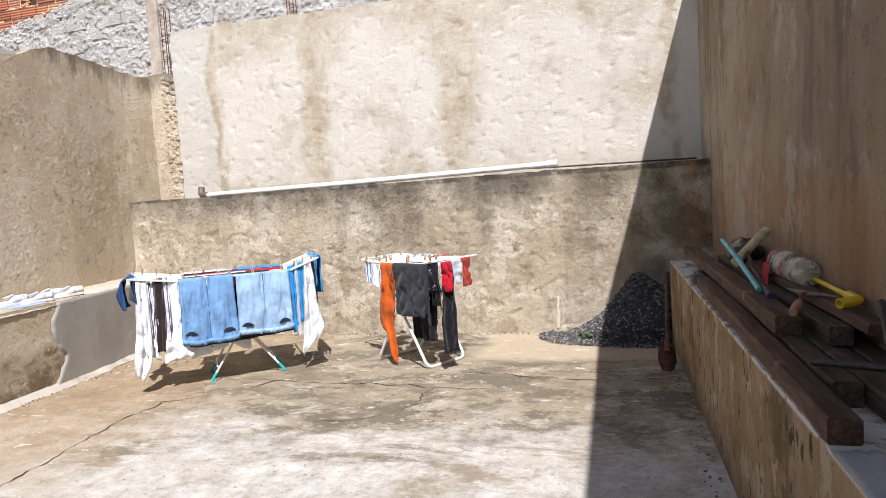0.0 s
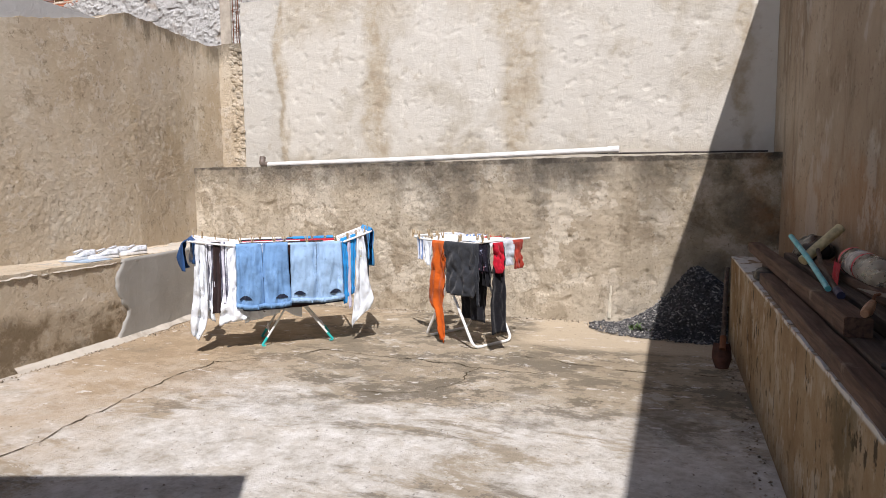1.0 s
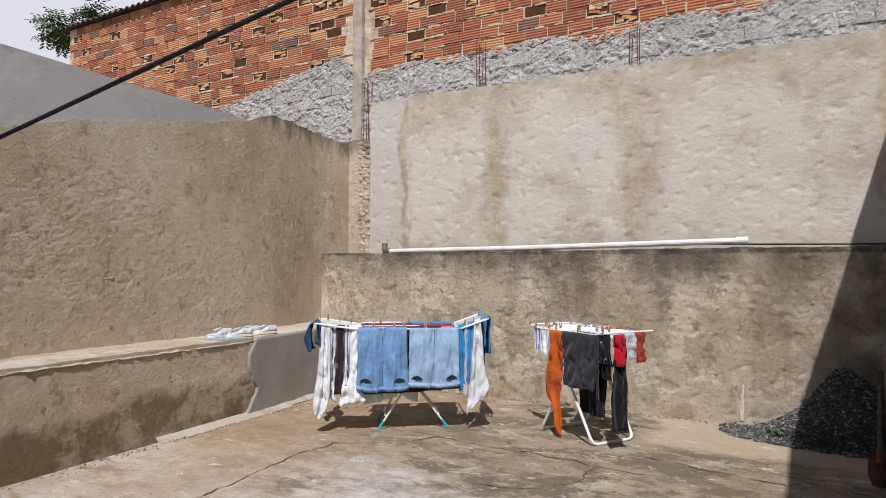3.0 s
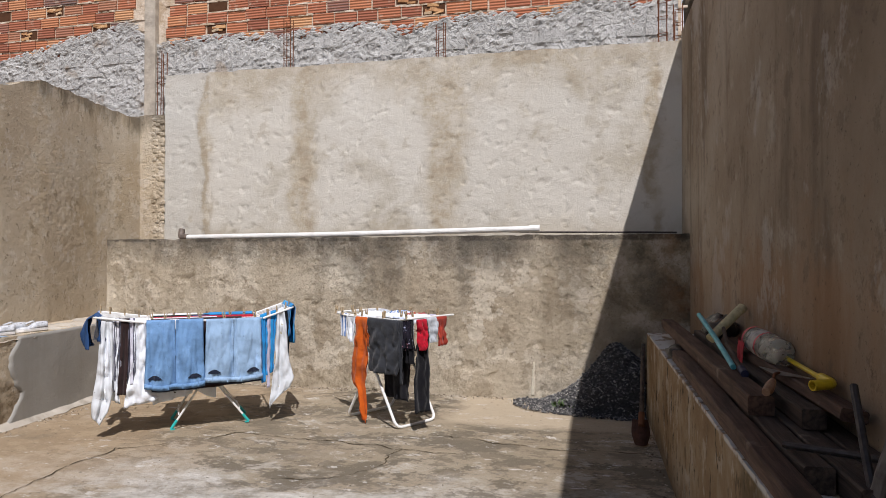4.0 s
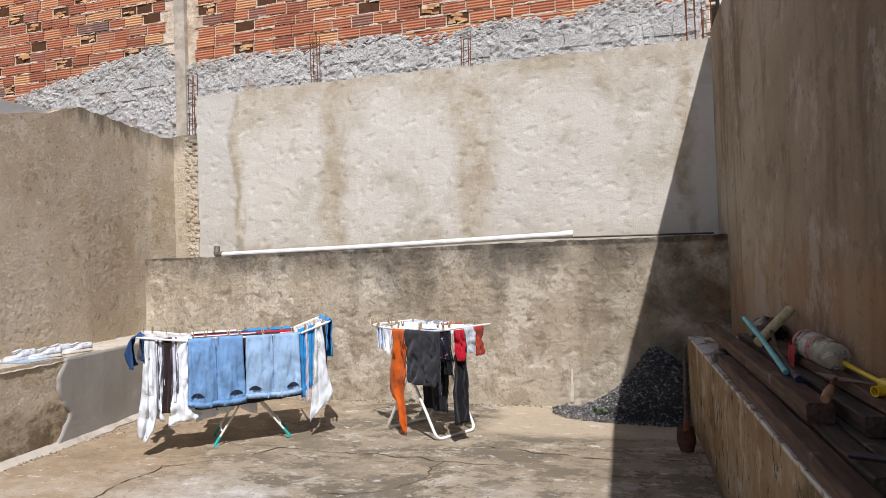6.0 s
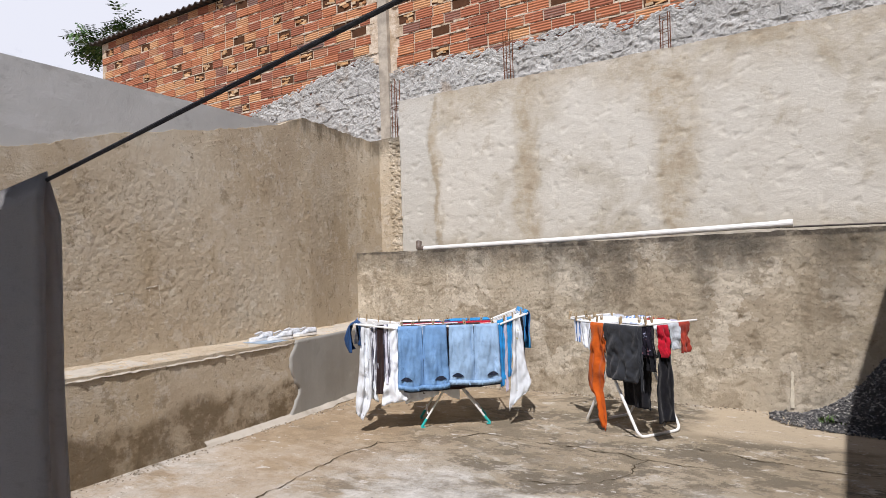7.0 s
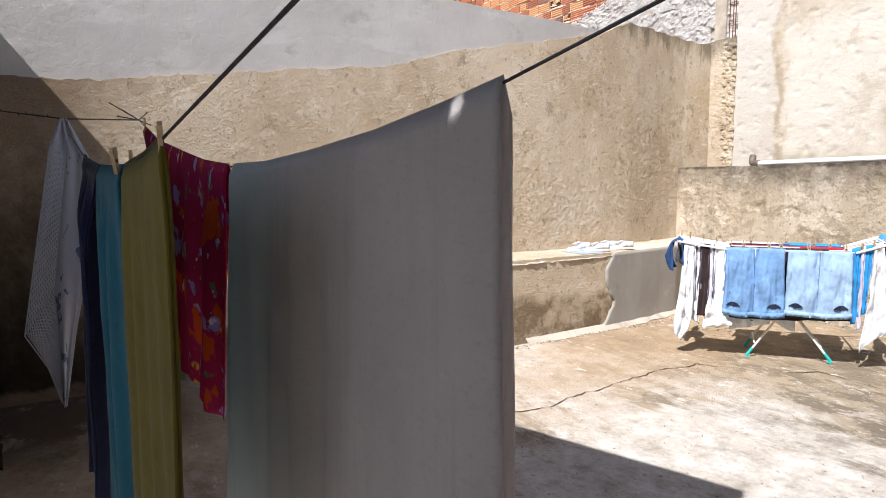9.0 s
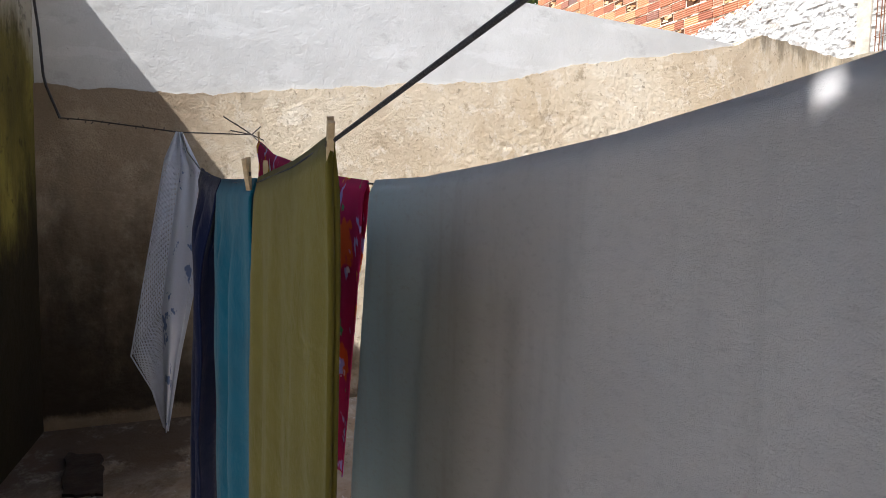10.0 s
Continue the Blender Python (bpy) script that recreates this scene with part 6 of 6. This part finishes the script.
def timber(a, b, w, h, mat, label, roll=0.0, seed=0):
    """A sawn timber from a to b (points on the middle of its underside)."""
    rnd = random.Random(seed)
    a, b = Vector(a), Vector(b)
    d = (b - a)
    ln = d.length
    ob_bm = bmesh.new()
    n = 10
    rings = []
    for k in range(n + 1):
        y = ln * k / n
        jx, jz = rnd.uniform(-.003, .003), rnd.uniform(-.003, .002)
        c = 0.006
        prof = [(-w / 2 + c, 0), (w / 2 - c, 0), (w / 2, c), (w / 2, h - c), (w / 2 - c, h), (-w / 2 + c, h), (-w / 2, h - c), (-w / 2, c)]
        rings.append([ob_bm.verts.new((x + jx, y, z + (jz if z > h / 2 else 0))) for x, z in prof])
    for p, q in zip(rings, rings[1:]):
        for k in range(8):
            ob_bm.faces.new((p[k], p[(k + 1) % 8], q[(k + 1) % 8], q[k]))
    ob_bm.faces.new(rings[0])
    ob_bm.faces.new(rings[-1][::-1])
    ob = solo("timber", ob_bm, mat, label, "timber", "timbers on the bench")
    flat = Vector((d.x, d.y, 0))
    ob.matrix_basis = Matrix.Translation(a) @ pose(0, 0, 0, math.degrees(math.atan2(d.z, flat.length)), roll, math.degrees(math.atan2(-d.x, d.y)))
    return ob


B = 0.727
timber((2.255, 2.56, B), (2.255, 5.25, B), 0.085, 0.072, WOOD_RED, "reddish sawn beam lying along the bench edge", 0, 1)
timber((2.352, 2.86, B), (2.345, 5.9, B), 0.085, 0.08, WOOD_DARK, "weathered brown beam with a rotten end", 0, 2)
timber((2.452, 2.70, B), (2.44, 5.6, B), 0.09, 0.078, WOOD_DARK, "dark weathered beam in the timber stack", 0, 3)
timber((2.555, 2.75, B), (2.55, 5.7, B), 0.09, 0.078, WOOD_DARK, "dark weathered beam against the wall", 0, 4)
timber((2.335, 3.46, 0.811), (2.315, 6.55, 0.805), 0.095, 0.075, WOOD_RED, "reddish plank end lying over the stack", 0, 5)
timber((2.47, 3.3, 0.808), (2.46, 5.8, 0.806), 0.08, 0.07, WOOD_DARK, "brown beam in the second layer", 0, 6)
timber((2.535, 3.12, 0.882), (2.50, 5.6, 0.879), 0.085, 0.045, WOOD_RED, "reddish plank lying on top of the stack", 8, 7)
timber((2.50, 2.74, B), (2.565, 2.64, 1.105), 0.16, 0.04, WOOD_GREY, "grey weathered board leaning against the wall", 0, 8)

bottle = thing("plastic_bottle", "large clear plastic bottle with red ribbons lying on planks", "bottle")
ax0, ax1 = Vector((2.525, 4.52, 0.99)), Vector((2.545, 3.98, 0.975))
prof = [(0.0, 0.016), (0.05, 0.02), (0.10, 0.035), (0.17, 0.062), (0.30, 0.066), (0.36, 0.060), (0.42, 0.067), (0.62, 0.067), (0.66, 0.061), (0.72, 0.067), (0.93, 0.066), (0.98, 0.058), (1.0, 0.035)]
bm = bmesh.new()
tube(bm, [ax0.lerp(ax1, k) for k, r in prof], 0.05, 22, True, [r for k, r in prof])
m = Mat("cloudy_plastic", 0.2, spec=0.5)
m.colour((0.50, 0.48, 0.43))
m.b.inputs["Transmission Weight"].default_value = 0.75
m.b.inputs["IOR"].default_value = 1.25
m.rough(m.span(m.noise(20, 4), 0.3, 0.7, 0.15, 0.45))
part("bottle_body", bm, m.m, bottle, "", True)
bm = bmesh.new()
tube(bm, [ax0.lerp(ax1, -0.03), ax0.lerp(ax1, 0.03)], 0.02, 14)
part("cap", bm, RED, bottle, "red cap")
for k0, k1 in ((0.20, 0.25), (0.60, 0.64)):
    bm = bmesh.new()
    tube(bm, [ax0.lerp(ax1, k0), ax0.lerp(ax1, k1)], 0.0695, 22, False)
    part("ribbon", bm, simple("pink_ribbon", (0.62, 0.10, 0.12), 0.6, 0, 0.2), bottle, "red ribbon band")
bm = bmesh.new()
tube(bm, [ax0.lerp(ax1, 0.40), ax0.lerp(ax1, 0.56)], 0.0685, 22, False)
part("paper_label", bm, simple("faded_label", (0.50, 0.46, 0.40), 0.8, 0, 0.4, 30), bottle, "faded paper label")
bm = drape([(2.46, 4.46, 0.985), (2.44, 4.38, 0.98), (2.45, 4.30, 0.975)], 0.10, 0.0, (-1, 0), 0.01, 2, 0.2, 0, 0.02, 3, 0.004, 10, 8)
thicken(part("ribbon_tail", bm, simple("red_ribbon", (0.55, 0.03, 0.05), 0.6), bottle, "loose red ribbon tail"), 0.002)

bm = bmesh.new()
tube(bm, [(2.335, 4.98, 1.06), (2.345, 4.5, 0.985), (2.345, 4.02, 0.903)], 0.0135, 10)
solo("plastic_tube", bm, simple("turquoise_plastic", (0.10, 0.42, 0.46), 0.45, 0, 0.2), "turquoise plastic tube lying over the planks", "tube")
roller = thing("mallet", "pale wooden mallet resting on the plank stack", "mallet")
bm = bmesh.new()
tube(bm, [(2.37, 4.80, 0.935), (2.465, 4.86, 1.02), (2.575, 4.93, 1.115)], 0.028, 14)
part("head", bm, simple("pale_wood", (0.50, 0.43, 0.24), 0.7, 0, 0.25, 30), roller)
bm = bmesh.new()
tube(bm, [(2.45, 4.84, 1.0), (2.39, 4.4, 0.955), (2.365, 3.92, 0.905)], 0.011, 10)
hd = part("handle", bm, WOOD_DARK, roller)
bm = bmesh.new()
tube(bm, [(2.366, 3.96, 0.909), (2.362, 3.86, 0.90)], 0.017, 10)
part("grip", bm, simple("dark_blue_rubber", (0.02, 0.022, 0.06), 0.6), hd, "dark blue rubber grip")
bm = bmesh.new()
bmesh.ops.create_icosphere(bm, subdivisions=3, radius=1.0)
for v in bm.verts:
    k = 1 + 0.35 * noise.noise(v.co * 2.3)
    v.co = Vector((v.co.x * 0.10 * k, v.co.y * 0.16 * k, v.co.z * 0.085 * k)) + Vector((2.49, 5.15, 0.965))
solo("plastic_bag", bm, simple("black_plastic", (0.012, 0.012, 0.014), 0.35, 0, 0.3), "crumpled black plastic bag on the timber stack", "bag", smooth=True)
bm = bmesh.new()
bmesh.ops.create_icosphere(bm, subdivisions=3, radius=1.0)
for v in bm.verts:
    k = 1 + 0.3 * noise.noise(v.co * 2.0 + Vector((4, 0, 0)))
    v.co = Vector((v.co.x * 0.07 * k, v.co.y * 0.13 * k, v.co.z * 0.045 * k)) + Vector((2.26, 5.42, 0.765))
solo("plastic_bag", bm, simple("black_bag", (0.014, 0.013, 0.013), 0.4), "small crumpled black bag at the beam's end", "bag", smooth=True)
yl = thing("yellow_pipe", "yellow plastic pipe with an open elbow on the stack", "pipe")
YEL = simple("yellow_plastic", (0.72, 0.50, 0.02), 0.4, 0, 0.12)
bm = bmesh.new()
tube(bm, [(2.575, 4.05, 0.952), (2.57, 3.52, 0.949)], 0.0105, 12)
part("pipe_body", bm, YEL, yl)
bm = bmesh.new()
tube(bm, bend([(2.57, 3.54, 0.952), (2.57, 3.42, 0.952), (2.49, 3.38, 0.950)], 0.03), 0.0175, 14, False)
thicken(part("elbow", bm, YEL, yl), 0.004)
tw = thing("trowel", "small trowel with a worn wooden handle", "trowel")
bm = bmesh.new()
vs = [bm.verts.new(p) for p in ((2.42, 3.86, 0.935), (2.50, 3.70, 0.938), (2.56, 3.60, 0.936), (2.44, 3.68, 0.934))]
bm.faces.new(vs)
thicken(part("blade", bm, simple("worn_steel", (0.30, 0.28, 0.26), 0.45, 0.8, 0.3), tw), 0.003)
bm = bmesh.new()
tube(bm, bend([(2.46, 3.70, 0.938), (2.425, 3.63, 0.945), (2.40, 3.56, 0.92)], 0.02), 0.006, 8)
part("tang", bm, RUST, tw)
bm = bmesh.new()
tube(bm, [(2.405, 3.575, 0.925), (2.385, 3.53, 0.915), (2.365, 3.48, 0.907), (2.35, 3.45, 0.903)], 0.018, 12, True, [0.013, 0.019, 0.020, 0.015])
part("handle", bm, simple("worn_handle", (0.36, 0.20, 0.11), 0.6, 0, 0.3), tw)
ir = thing("iron_lever", "rusty iron lever standing among the timbers", "lever")
bm = bmesh.new()
tube(bm, [(2.43, 2.66, B + 0.01), (2.45, 2.80, 0.88), (2.50, 3.02, 1.02)], 0.012, 8)
part("upright", bm, WIRE, ir)
bm = bmesh.new()
tube(bm, [(2.30, 3.02, 0.825), (2.45, 2.90, 0.84), (2.60, 2.74, 0.86)], 0.012, 8)
part("crossbar", bm, WIRE, ir)
bm = bmesh.new()
g = [[bm.verts.new((2.20 + 0.24 * i / 12, 2.06 + 0.44 * j / 16, B + 0.006 + 0.012 * abs(noise.noise(Vector((i * 0.5, j * 0.4, 2)))))) for i in range(13)] for j in range(17)]
for a, b in zip(g, g[1:]):
    for i in range(12):
        bm.faces.new((a[i], a[i + 1], b[i + 1], b[i]))
thicken(solo("plastic_sheet", bm, simple("white_sheet", (0.34, 0.35, 0.37), 0.5, 0, 0.2, 8), "crumpled white plastic sheet on the bench end", "plastic sheet", smooth=True), 0.003)


# the whole stack lies on the bench top, 12 cm along it
for ob in set(bpy.data.objects) - before:
    if ob.parent is None:
        ob.matrix_basis = Matrix.Translation((0, 0.12, 0.044)) @ ob.matrix_basis


# ---------------------------------------------------------------- shoes on the ledge
SHOE = simple("white_canvas", (0.56, 0.58, 0.61), 0.8, 0, 0.3, 40)
SOLE = simple("white_rubber", (0.78, 0.77, 0.75), 0.6, 0, 0.1, 30)
INSIDE = simple("grey_lining", (0.10, 0.105, 0.12), 0.9)


def shoe():
    e = thing("sneaker", "white canvas sneaker drying on the ledge", "shoe", "sneakers on the ledge")

    def outline(s, k):
        y = -0.135 + 0.27 * s
        w = 0.036 + 0.014 * smoothstep((s - 0.25) / 0.4) - 0.05 * smoothstep((s - 0.80) / 0.28) * smoothstep((s - 0.80) / 0.2)
        w *= math.sqrt(max(0.05, min(1, s / 0.07)))
        return y, max(0.006, w)

    bm = bmesh.new()
    loops = []
    for z, gr in ((0.0, 0.94), (0.006, 1.04), (0.024, 1.05), (0.028, 1.0)):
        pts = [(gr * outline(i / 16, 0)[1], outline(i / 16, 0)[0]) for i in range(17)]
        ring = pts + [(-x, y) for x, y in pts[::-1]]
        loops.append([bm.verts.new((x, y, z)) for x, y in ring])
    for a, b in zip(loops, loops[1:]):
        for k in range(len(a)):
            bm.faces.new((a[k], a[(k + 1) % len(a)], b[(k + 1) % len(a)], b[k]))
    bm.faces.new(loops[0][::-1])
    bm.faces.new(loops[-1])
    part("sole", bm, SOLE, e)
    bm = bmesh.new()
    rows = []
    for i in range(19):
        s = 0.01 + 0.97 * i / 18
        y, w = outline(s, 0)
        top = 0.085 if s < 0.35 else 0.085 - 0.045 * smoothstep((s - 0.35) / 0.4) - 0.012 * smoothstep((s - 0.85) / 0.15)
        open_w = 0.028 if s < 0.42 else 0.0
        row = []
        for j in range(13):
            a = math.pi * j / 12
            x = w * math.cos(a) * (1 - 0.12 * math.sin(a))
            z = 0.026 + (top - 0.026) * math.sin(a) ** 0.7
            if open_w and 4 <= j <= 8:
                z -= 0.045 * math.sin((j - 4) / 4 * math.pi)
            row.append(bm.verts.new((x, y, z)))
        rows.append(row)
    for a, b in zip(rows, rows[1:]):
        for j in range(12):
            bm.faces.new((a[j], a[j + 1], b[j + 1], b[j]))
    up = thicken(part("upper", bm, SHOE, e, "", True), 0.003)
    bm = bmesh.new()
    box(bm, (-0.018, -0.03, 0.070), (0.018, 0.05, 0.078), pose(0, 0, 0.012, -14, 0, 0), 0.003)
    part("tongue", bm, SHOE, e)
    for k in range(4):
        bm = bmesh.new()
        y = -0.005 + 0.02 * k
        z = 0.083 - 0.006 * k
        tube(bm, [(-0.024, y, z - 0.006), (0, y + 0.004, z), (0.024, y, z - 0.006)], 0.0028, 6)
        part("lace", bm, SOLE, e)
    bm = bmesh.new()
    bmesh.ops.create_circle(bm, cap_ends=True, segments=16, radius=0.027, matrix=Matrix.Translation((0, -0.075, 0.071)) @ Matrix.Diagonal((1, 1.5, 1, 1)))
    thicken(part("lining", bm, INSIDE, e, "grey lining"), 0.003)
    return e


first = shoe()
spots = [(-3.42, 5.24, 172), (-3.30, 5.38, 160), (-3.40, 5.60, 175), (-3.29, 5.72, 165)]
first.matrix_basis = pose(spots[0][0], spots[0][1], 0.776, 0, 0, spots[0][2])
for x, y, a in spots[1:]:
    copy_thing(first, pose(x, y, 0.774, 0, 0, a))
bm = bmesh.new()
box(bm, (-3.48, 5.06, 0.773), (-3.16, 5.36, 0.7775), None, 0.001)
solo("cloth_mat", bm, cloth_mat("pale_blue_rag", (0.33, 0.42, 0.52), 0.3), "pale blue rag under the white sneakers", "rag")

# faint chalk strokes on the left wall
bm = bmesh.new()
CH = [((3.74, 1.335), (3.745, 1.22)), ((3.86, 1.32), (3.85, 1.20)), ((3.86, 1.32), (3.96, 1.33)), ((3.96, 1.33), (3.97, 1.20)), ((3.85, 1.20), (3.97, 1.20)), ((4.05, 1.34), (4.06, 1.19)), ((4.20, 1.38), (4.21, 1.14)), ((4.16, 1.36), (4.30, 1.38)), ((4.30, 1.38), (4.31, 1.16))]
rnd = random.Random(3)
for (y0, z0), (y1, z1) in CH:
    for k in range(9):
        a, b = k / 9 + rnd.uniform(0, 0.03), (k + 1) / 9 - rnd.uniform(0, 0.05)
        w = rnd.uniform(0.003, 0.0065)
        pts = [(-3.657 - 0.016 * (y0 - 3.74), y0 + (y1 - y0) * t + rnd.uniform(-.006, .006), z0 + (z1 - z0) * t) for t in (a, b)]
        tube(bm, pts, w, 6)
solo("chalk_strokes", bm, simple("chalk", (0.62, 0.555, 0.45), 0.95, 0, 0.45, 45), "faint white chalk strokes on the render", "chalk marks", kind="structure")


# ---------------------------------------------------------------- trees behind the walls
def tree(at, height, crown, seed, n, label):
    rnd = random.Random(seed)
    e = thing("tree", label, "tree", "trees behind the walls", at=at)
    bm = bmesh.new()
    tube(bm, [(0, 0, -0.2), (0.1, 0.05, height * 0.4), (0.0, 0.1, height * 0.75), (0.15, 0, height)], 0.1, 8, True, [0.16, 0.12, 0.07, 0.02])
    tips = []
    for k in range(16):
        a, z = rnd.uniform(0, 6.28), height * rnd.uniform(0.5, 0.95)
        l = crown * rnd.uniform(0.5, 1.0)
        tip = Vector((math.cos(a) * l, math.sin(a) * l, z + rnd.uniform(-0.1, 0.6)))
        tube(bm, [(0.05, 0.05, z - 0.3), tip * 0.5 + Vector((0, 0, z * 0.5 - 0.05)), tip], 0.03, 5, True, [0.04, 0.022, 0.008])
        tips.append((Vector((0.05, 0.05, z - 0.3)), tip))
    part("trunk", bm, simple("bark_%d" % seed, (0.12, 0.09, 0.06), 0.95, 0, 0.3), e)
    verts, faces = [], []
    for _ in range(n):
        a, b = rnd.choice(tips)
        o = a.lerp(b, rnd.uniform(0.45, 1.05)) + Vector((rnd.gauss(0, .12), rnd.gauss(0, .12), rnd.gauss(0, .12)))
        d = Vector((rnd.uniform(-1, 1), rnd.uniform(-1, 1), rnd.uniform(-0.7, 0.25))).normalized()
        side = d.cross(Vector((0, 0, 1))).normalized()
        for j in range(6):
            for sg in (-1, 1):
                p = o + d * 0.075 * j
                t = p + (side * sg * 0.9 + d * 0.5).normalized() * rnd.uniform(0.10, 0.17) + Vector((0, 0, -0.02))
                w = d * 0.03
                k = len(verts)
                mid = (p + t) / 2
                verts += [p, mid + w, t, mid - w + Vector((0, 0, 0.006))]
                faces.append((k, k + 1, k + 2, k + 3))
    me = bpy.data.meshes.new("crown")
    me.from_pydata(verts, [], faces)
    m = Mat("leaf_%d" % seed, 0.6, spec=0.3)
    m.colour(m.ramp(m.island, [(0, (0.035, 0.075, 0.02)), (0.6, (0.06, 0.12, 0.03)), (1, (0.13, 0.19, 0.05))]))
    me.materials.append(m.m)
    ob = new("crown", me)
    ob.parent = e
    tagged(ob, kind="stuff")


tree((-13.2, 10.4, 0), 7.5, 1.8, 3, 800, "leafy green tree rising behind the brick house")
tree((3.15, 11.6, 0), 7.6, 1.7, 4, 620, "leafy green tree behind the shaded side wall")

# ---------------------------------------------------------------- the neighbour's bricks
def brick_mesh(length, notch):
    bm = bmesh.new()
    box(bm, (0, 0, 0), (length, 0.03, 0.130))
    return mesh_of("brick", bm, BRICK)


shapes = [brick_mesh(0.288, 0), brick_mesh(0.255, 0), brick_mesh(0.19, 0)]
rnd = random.Random(12)
verts, faces = [], []
near_count = 0
# broken bricks' recesses are flat plates, their inner shade given as dark colour
hollow = Mat("hollow_shade", 1.0, spec=0.0)
hollow.colour(hollow.mix((0.05, 0.025, 0.015), (0.12, 0.06, 0.035), hollow.noise(15, 4)))
holes, shards = bmesh.new(), bmesh.new()
beads = ([], [])


smeared = ([], [])
mortar_at = lambda x: top_at(x, MORTAR_TOP)


for row in range(20):
    z = 3.346 + row * 0.154
    x = -11.78 + rnd.uniform(0, 0.25)
    while x < 2.60:
        k = rnd.choices((0, 1, 2), (0.72, 0.16, 0.12))[0]
        ln = (0.288, 0.255, 0.19)[k]
        if x + ln > 2.66:
            break
        if z + 0.138 < mortar_at(x + ln / 2) - 0.05 and not (-4.31 < x + ln and x < -4.09) and rnd.random() < 0.6:
            b0, y = len(smeared[0]), 8.458 + rnd.uniform(-0.006, 0.012)
            smeared[0].extend((x + px * ln + rnd.uniform(-0.008, 0.008), y + py, z + pz + rnd.uniform(-0.008, 0.008)) for px in (0, 1) for py in (0, 0.03) for pz in (0, 0.136))
            smeared[1].extend(tuple(b0 + q for q in f) for f in ((0, 1, 3, 2), (4, 6, 7, 5), (0, 4, 5, 1), (2, 3, 7, 6), (1, 5, 7, 3), (0, 2, 6, 4)))
        if z + 0.138 < mortar_at(x + ln / 2) - 0.16 or -4.31 < x + ln and x < -4.09:
            x += ln + 0.016
            continue
        dice = rnd.random()
        y, dz = 8.495 + rnd.uniform(-0.012, 0.006), rnd.uniform(-0.008, 0.008)
        if dice < 0.12:
            box(holes, (x + 0.004, 8.5035, z + 0.004), (x + ln - 0.004, 8.512, z + 0.134))
            full = rnd.random()
            for j in range(0 if full < 0.2 else rnd.randint(3, 7)):
                w, h = rnd.uniform(0.05, 0.16), rnd.uniform(0.015, 0.05)
                cx, cz = x + rnd.uniform(w / 2, max(w / 2 + 0.001, ln - w / 2)), z + rnd.uniform(0.012, 0.118)
                box(shards, (-w / 2, 0, -h / 2), (w / 2, rnd.uniform(0.012, 0.03), h / 2), pose(cx, 8.488 + rnd.uniform(-0.004, 0.014), cz, rnd.uniform(-15, 15), rnd.uniform(-14, 14), rnd.uniform(-16, 16)))
        elif x > -4.1 and z < 5.6 and near_count < 290:
            ob = new("brick", shapes[k])
            ob.parent = neighbour
            ob.matrix_basis = pose(x, y, z + dz, 0, rnd.uniform(-1.0, 1.0), rnd.uniform(-1.2, 1.2))
            near_count += 1
        else:
            b0 = len(verts)
            verts += [(x + px * ln, y + py, z + dz + pz) for px in (0, 1) for py in (0, 0.03) for pz in (0, 0.130)]
            faces += [tuple(b0 + q for q in f) for f in ((0, 1, 3, 2), (4, 6, 7, 5), (0, 4, 5, 1), (2, 3, 7, 6), (1, 5, 7, 3), (0, 2, 6, 4))]
        x += ln + 0.018 + rnd.uniform(-0.006, 0.008)
me = bpy.data.meshes.new("bricks_far")
me.from_pydata(verts, [], faces)
me.materials.append(BRICKS)
far = new("bricks_far", me)
far.parent = neighbour
tagged(far, kind="stuff")
part("hollow_shade_plates", holes, hollow.m, neighbour, "flat dark plates painted as the shaded gaps of broken bricks")
shard = Mat("broken_brick", 0.95, spec=0.1)
shard.colour(shard.mix(shard.ramp(shard.island, [(0, (0.36, 0.17, 0.08)), (0.5, (0.55, 0.33, 0.16)), (1, (0.62, 0.48, 0.32))]), (0.18, 0.09, 0.05), shard.span(shard.noise(30, 5), 0.5, 0.7, 0, 0.6)))
part("brick_shards", shards, shard.m, neighbour, "jagged webs of broken hollow bricks")
for row in range(20):
    z = 3.346 + row * 0.154 - 0.012
    x = -11.7
    while x < 2.58:
        w = rnd.uniform(0.03, 0.13)
        if rnd.random() < 0.72 and not -4.33 < x < -4.05:
            b0, h, y = len(beads[0]), rnd.uniform(0.006, 0.017), 8.499 - rnd.uniform(0.0, 0.016)
            zc = z + rnd.uniform(-0.005, 0.005)
            beads[0].extend((x + px * w, y if py == 0 and px == 1 else 8.512 if py else y + 0.008, zc + pz * h * rnd.uniform(0.6, 1.2)) for px in (0, 1, 2) for py in (0, 1) for pz in (-1, 1))
            beads[1].extend(tuple(b0 + q for q in f) for f in ((0, 4, 5, 1), (4, 8, 9, 5), (1, 5, 7, 3), (5, 9, 11, 7), (0, 2, 6, 4), (4, 6, 10, 8)))
        x += w * 2
me = bpy.data.meshes.new("mortar_beads")
me.from_pydata(beads[0], [], beads[1])
me.materials.append(JOINT)
bd = new("mortar_beads", me)
bd.parent = neighbour
tagged(bd, "pale mortar squeezed out of the brick joints", kind="stuff")
me = bpy.data.meshes.new("smeared_blocks")
me.from_pydata(*[smeared[0], [], smeared[1]])
me.materials.append(MORTAR)
sm = new("smeared_blocks", me)
sm.parent = neighbour
tagged(sm, "courses of blocks smeared over with grey mortar", kind="stuff")
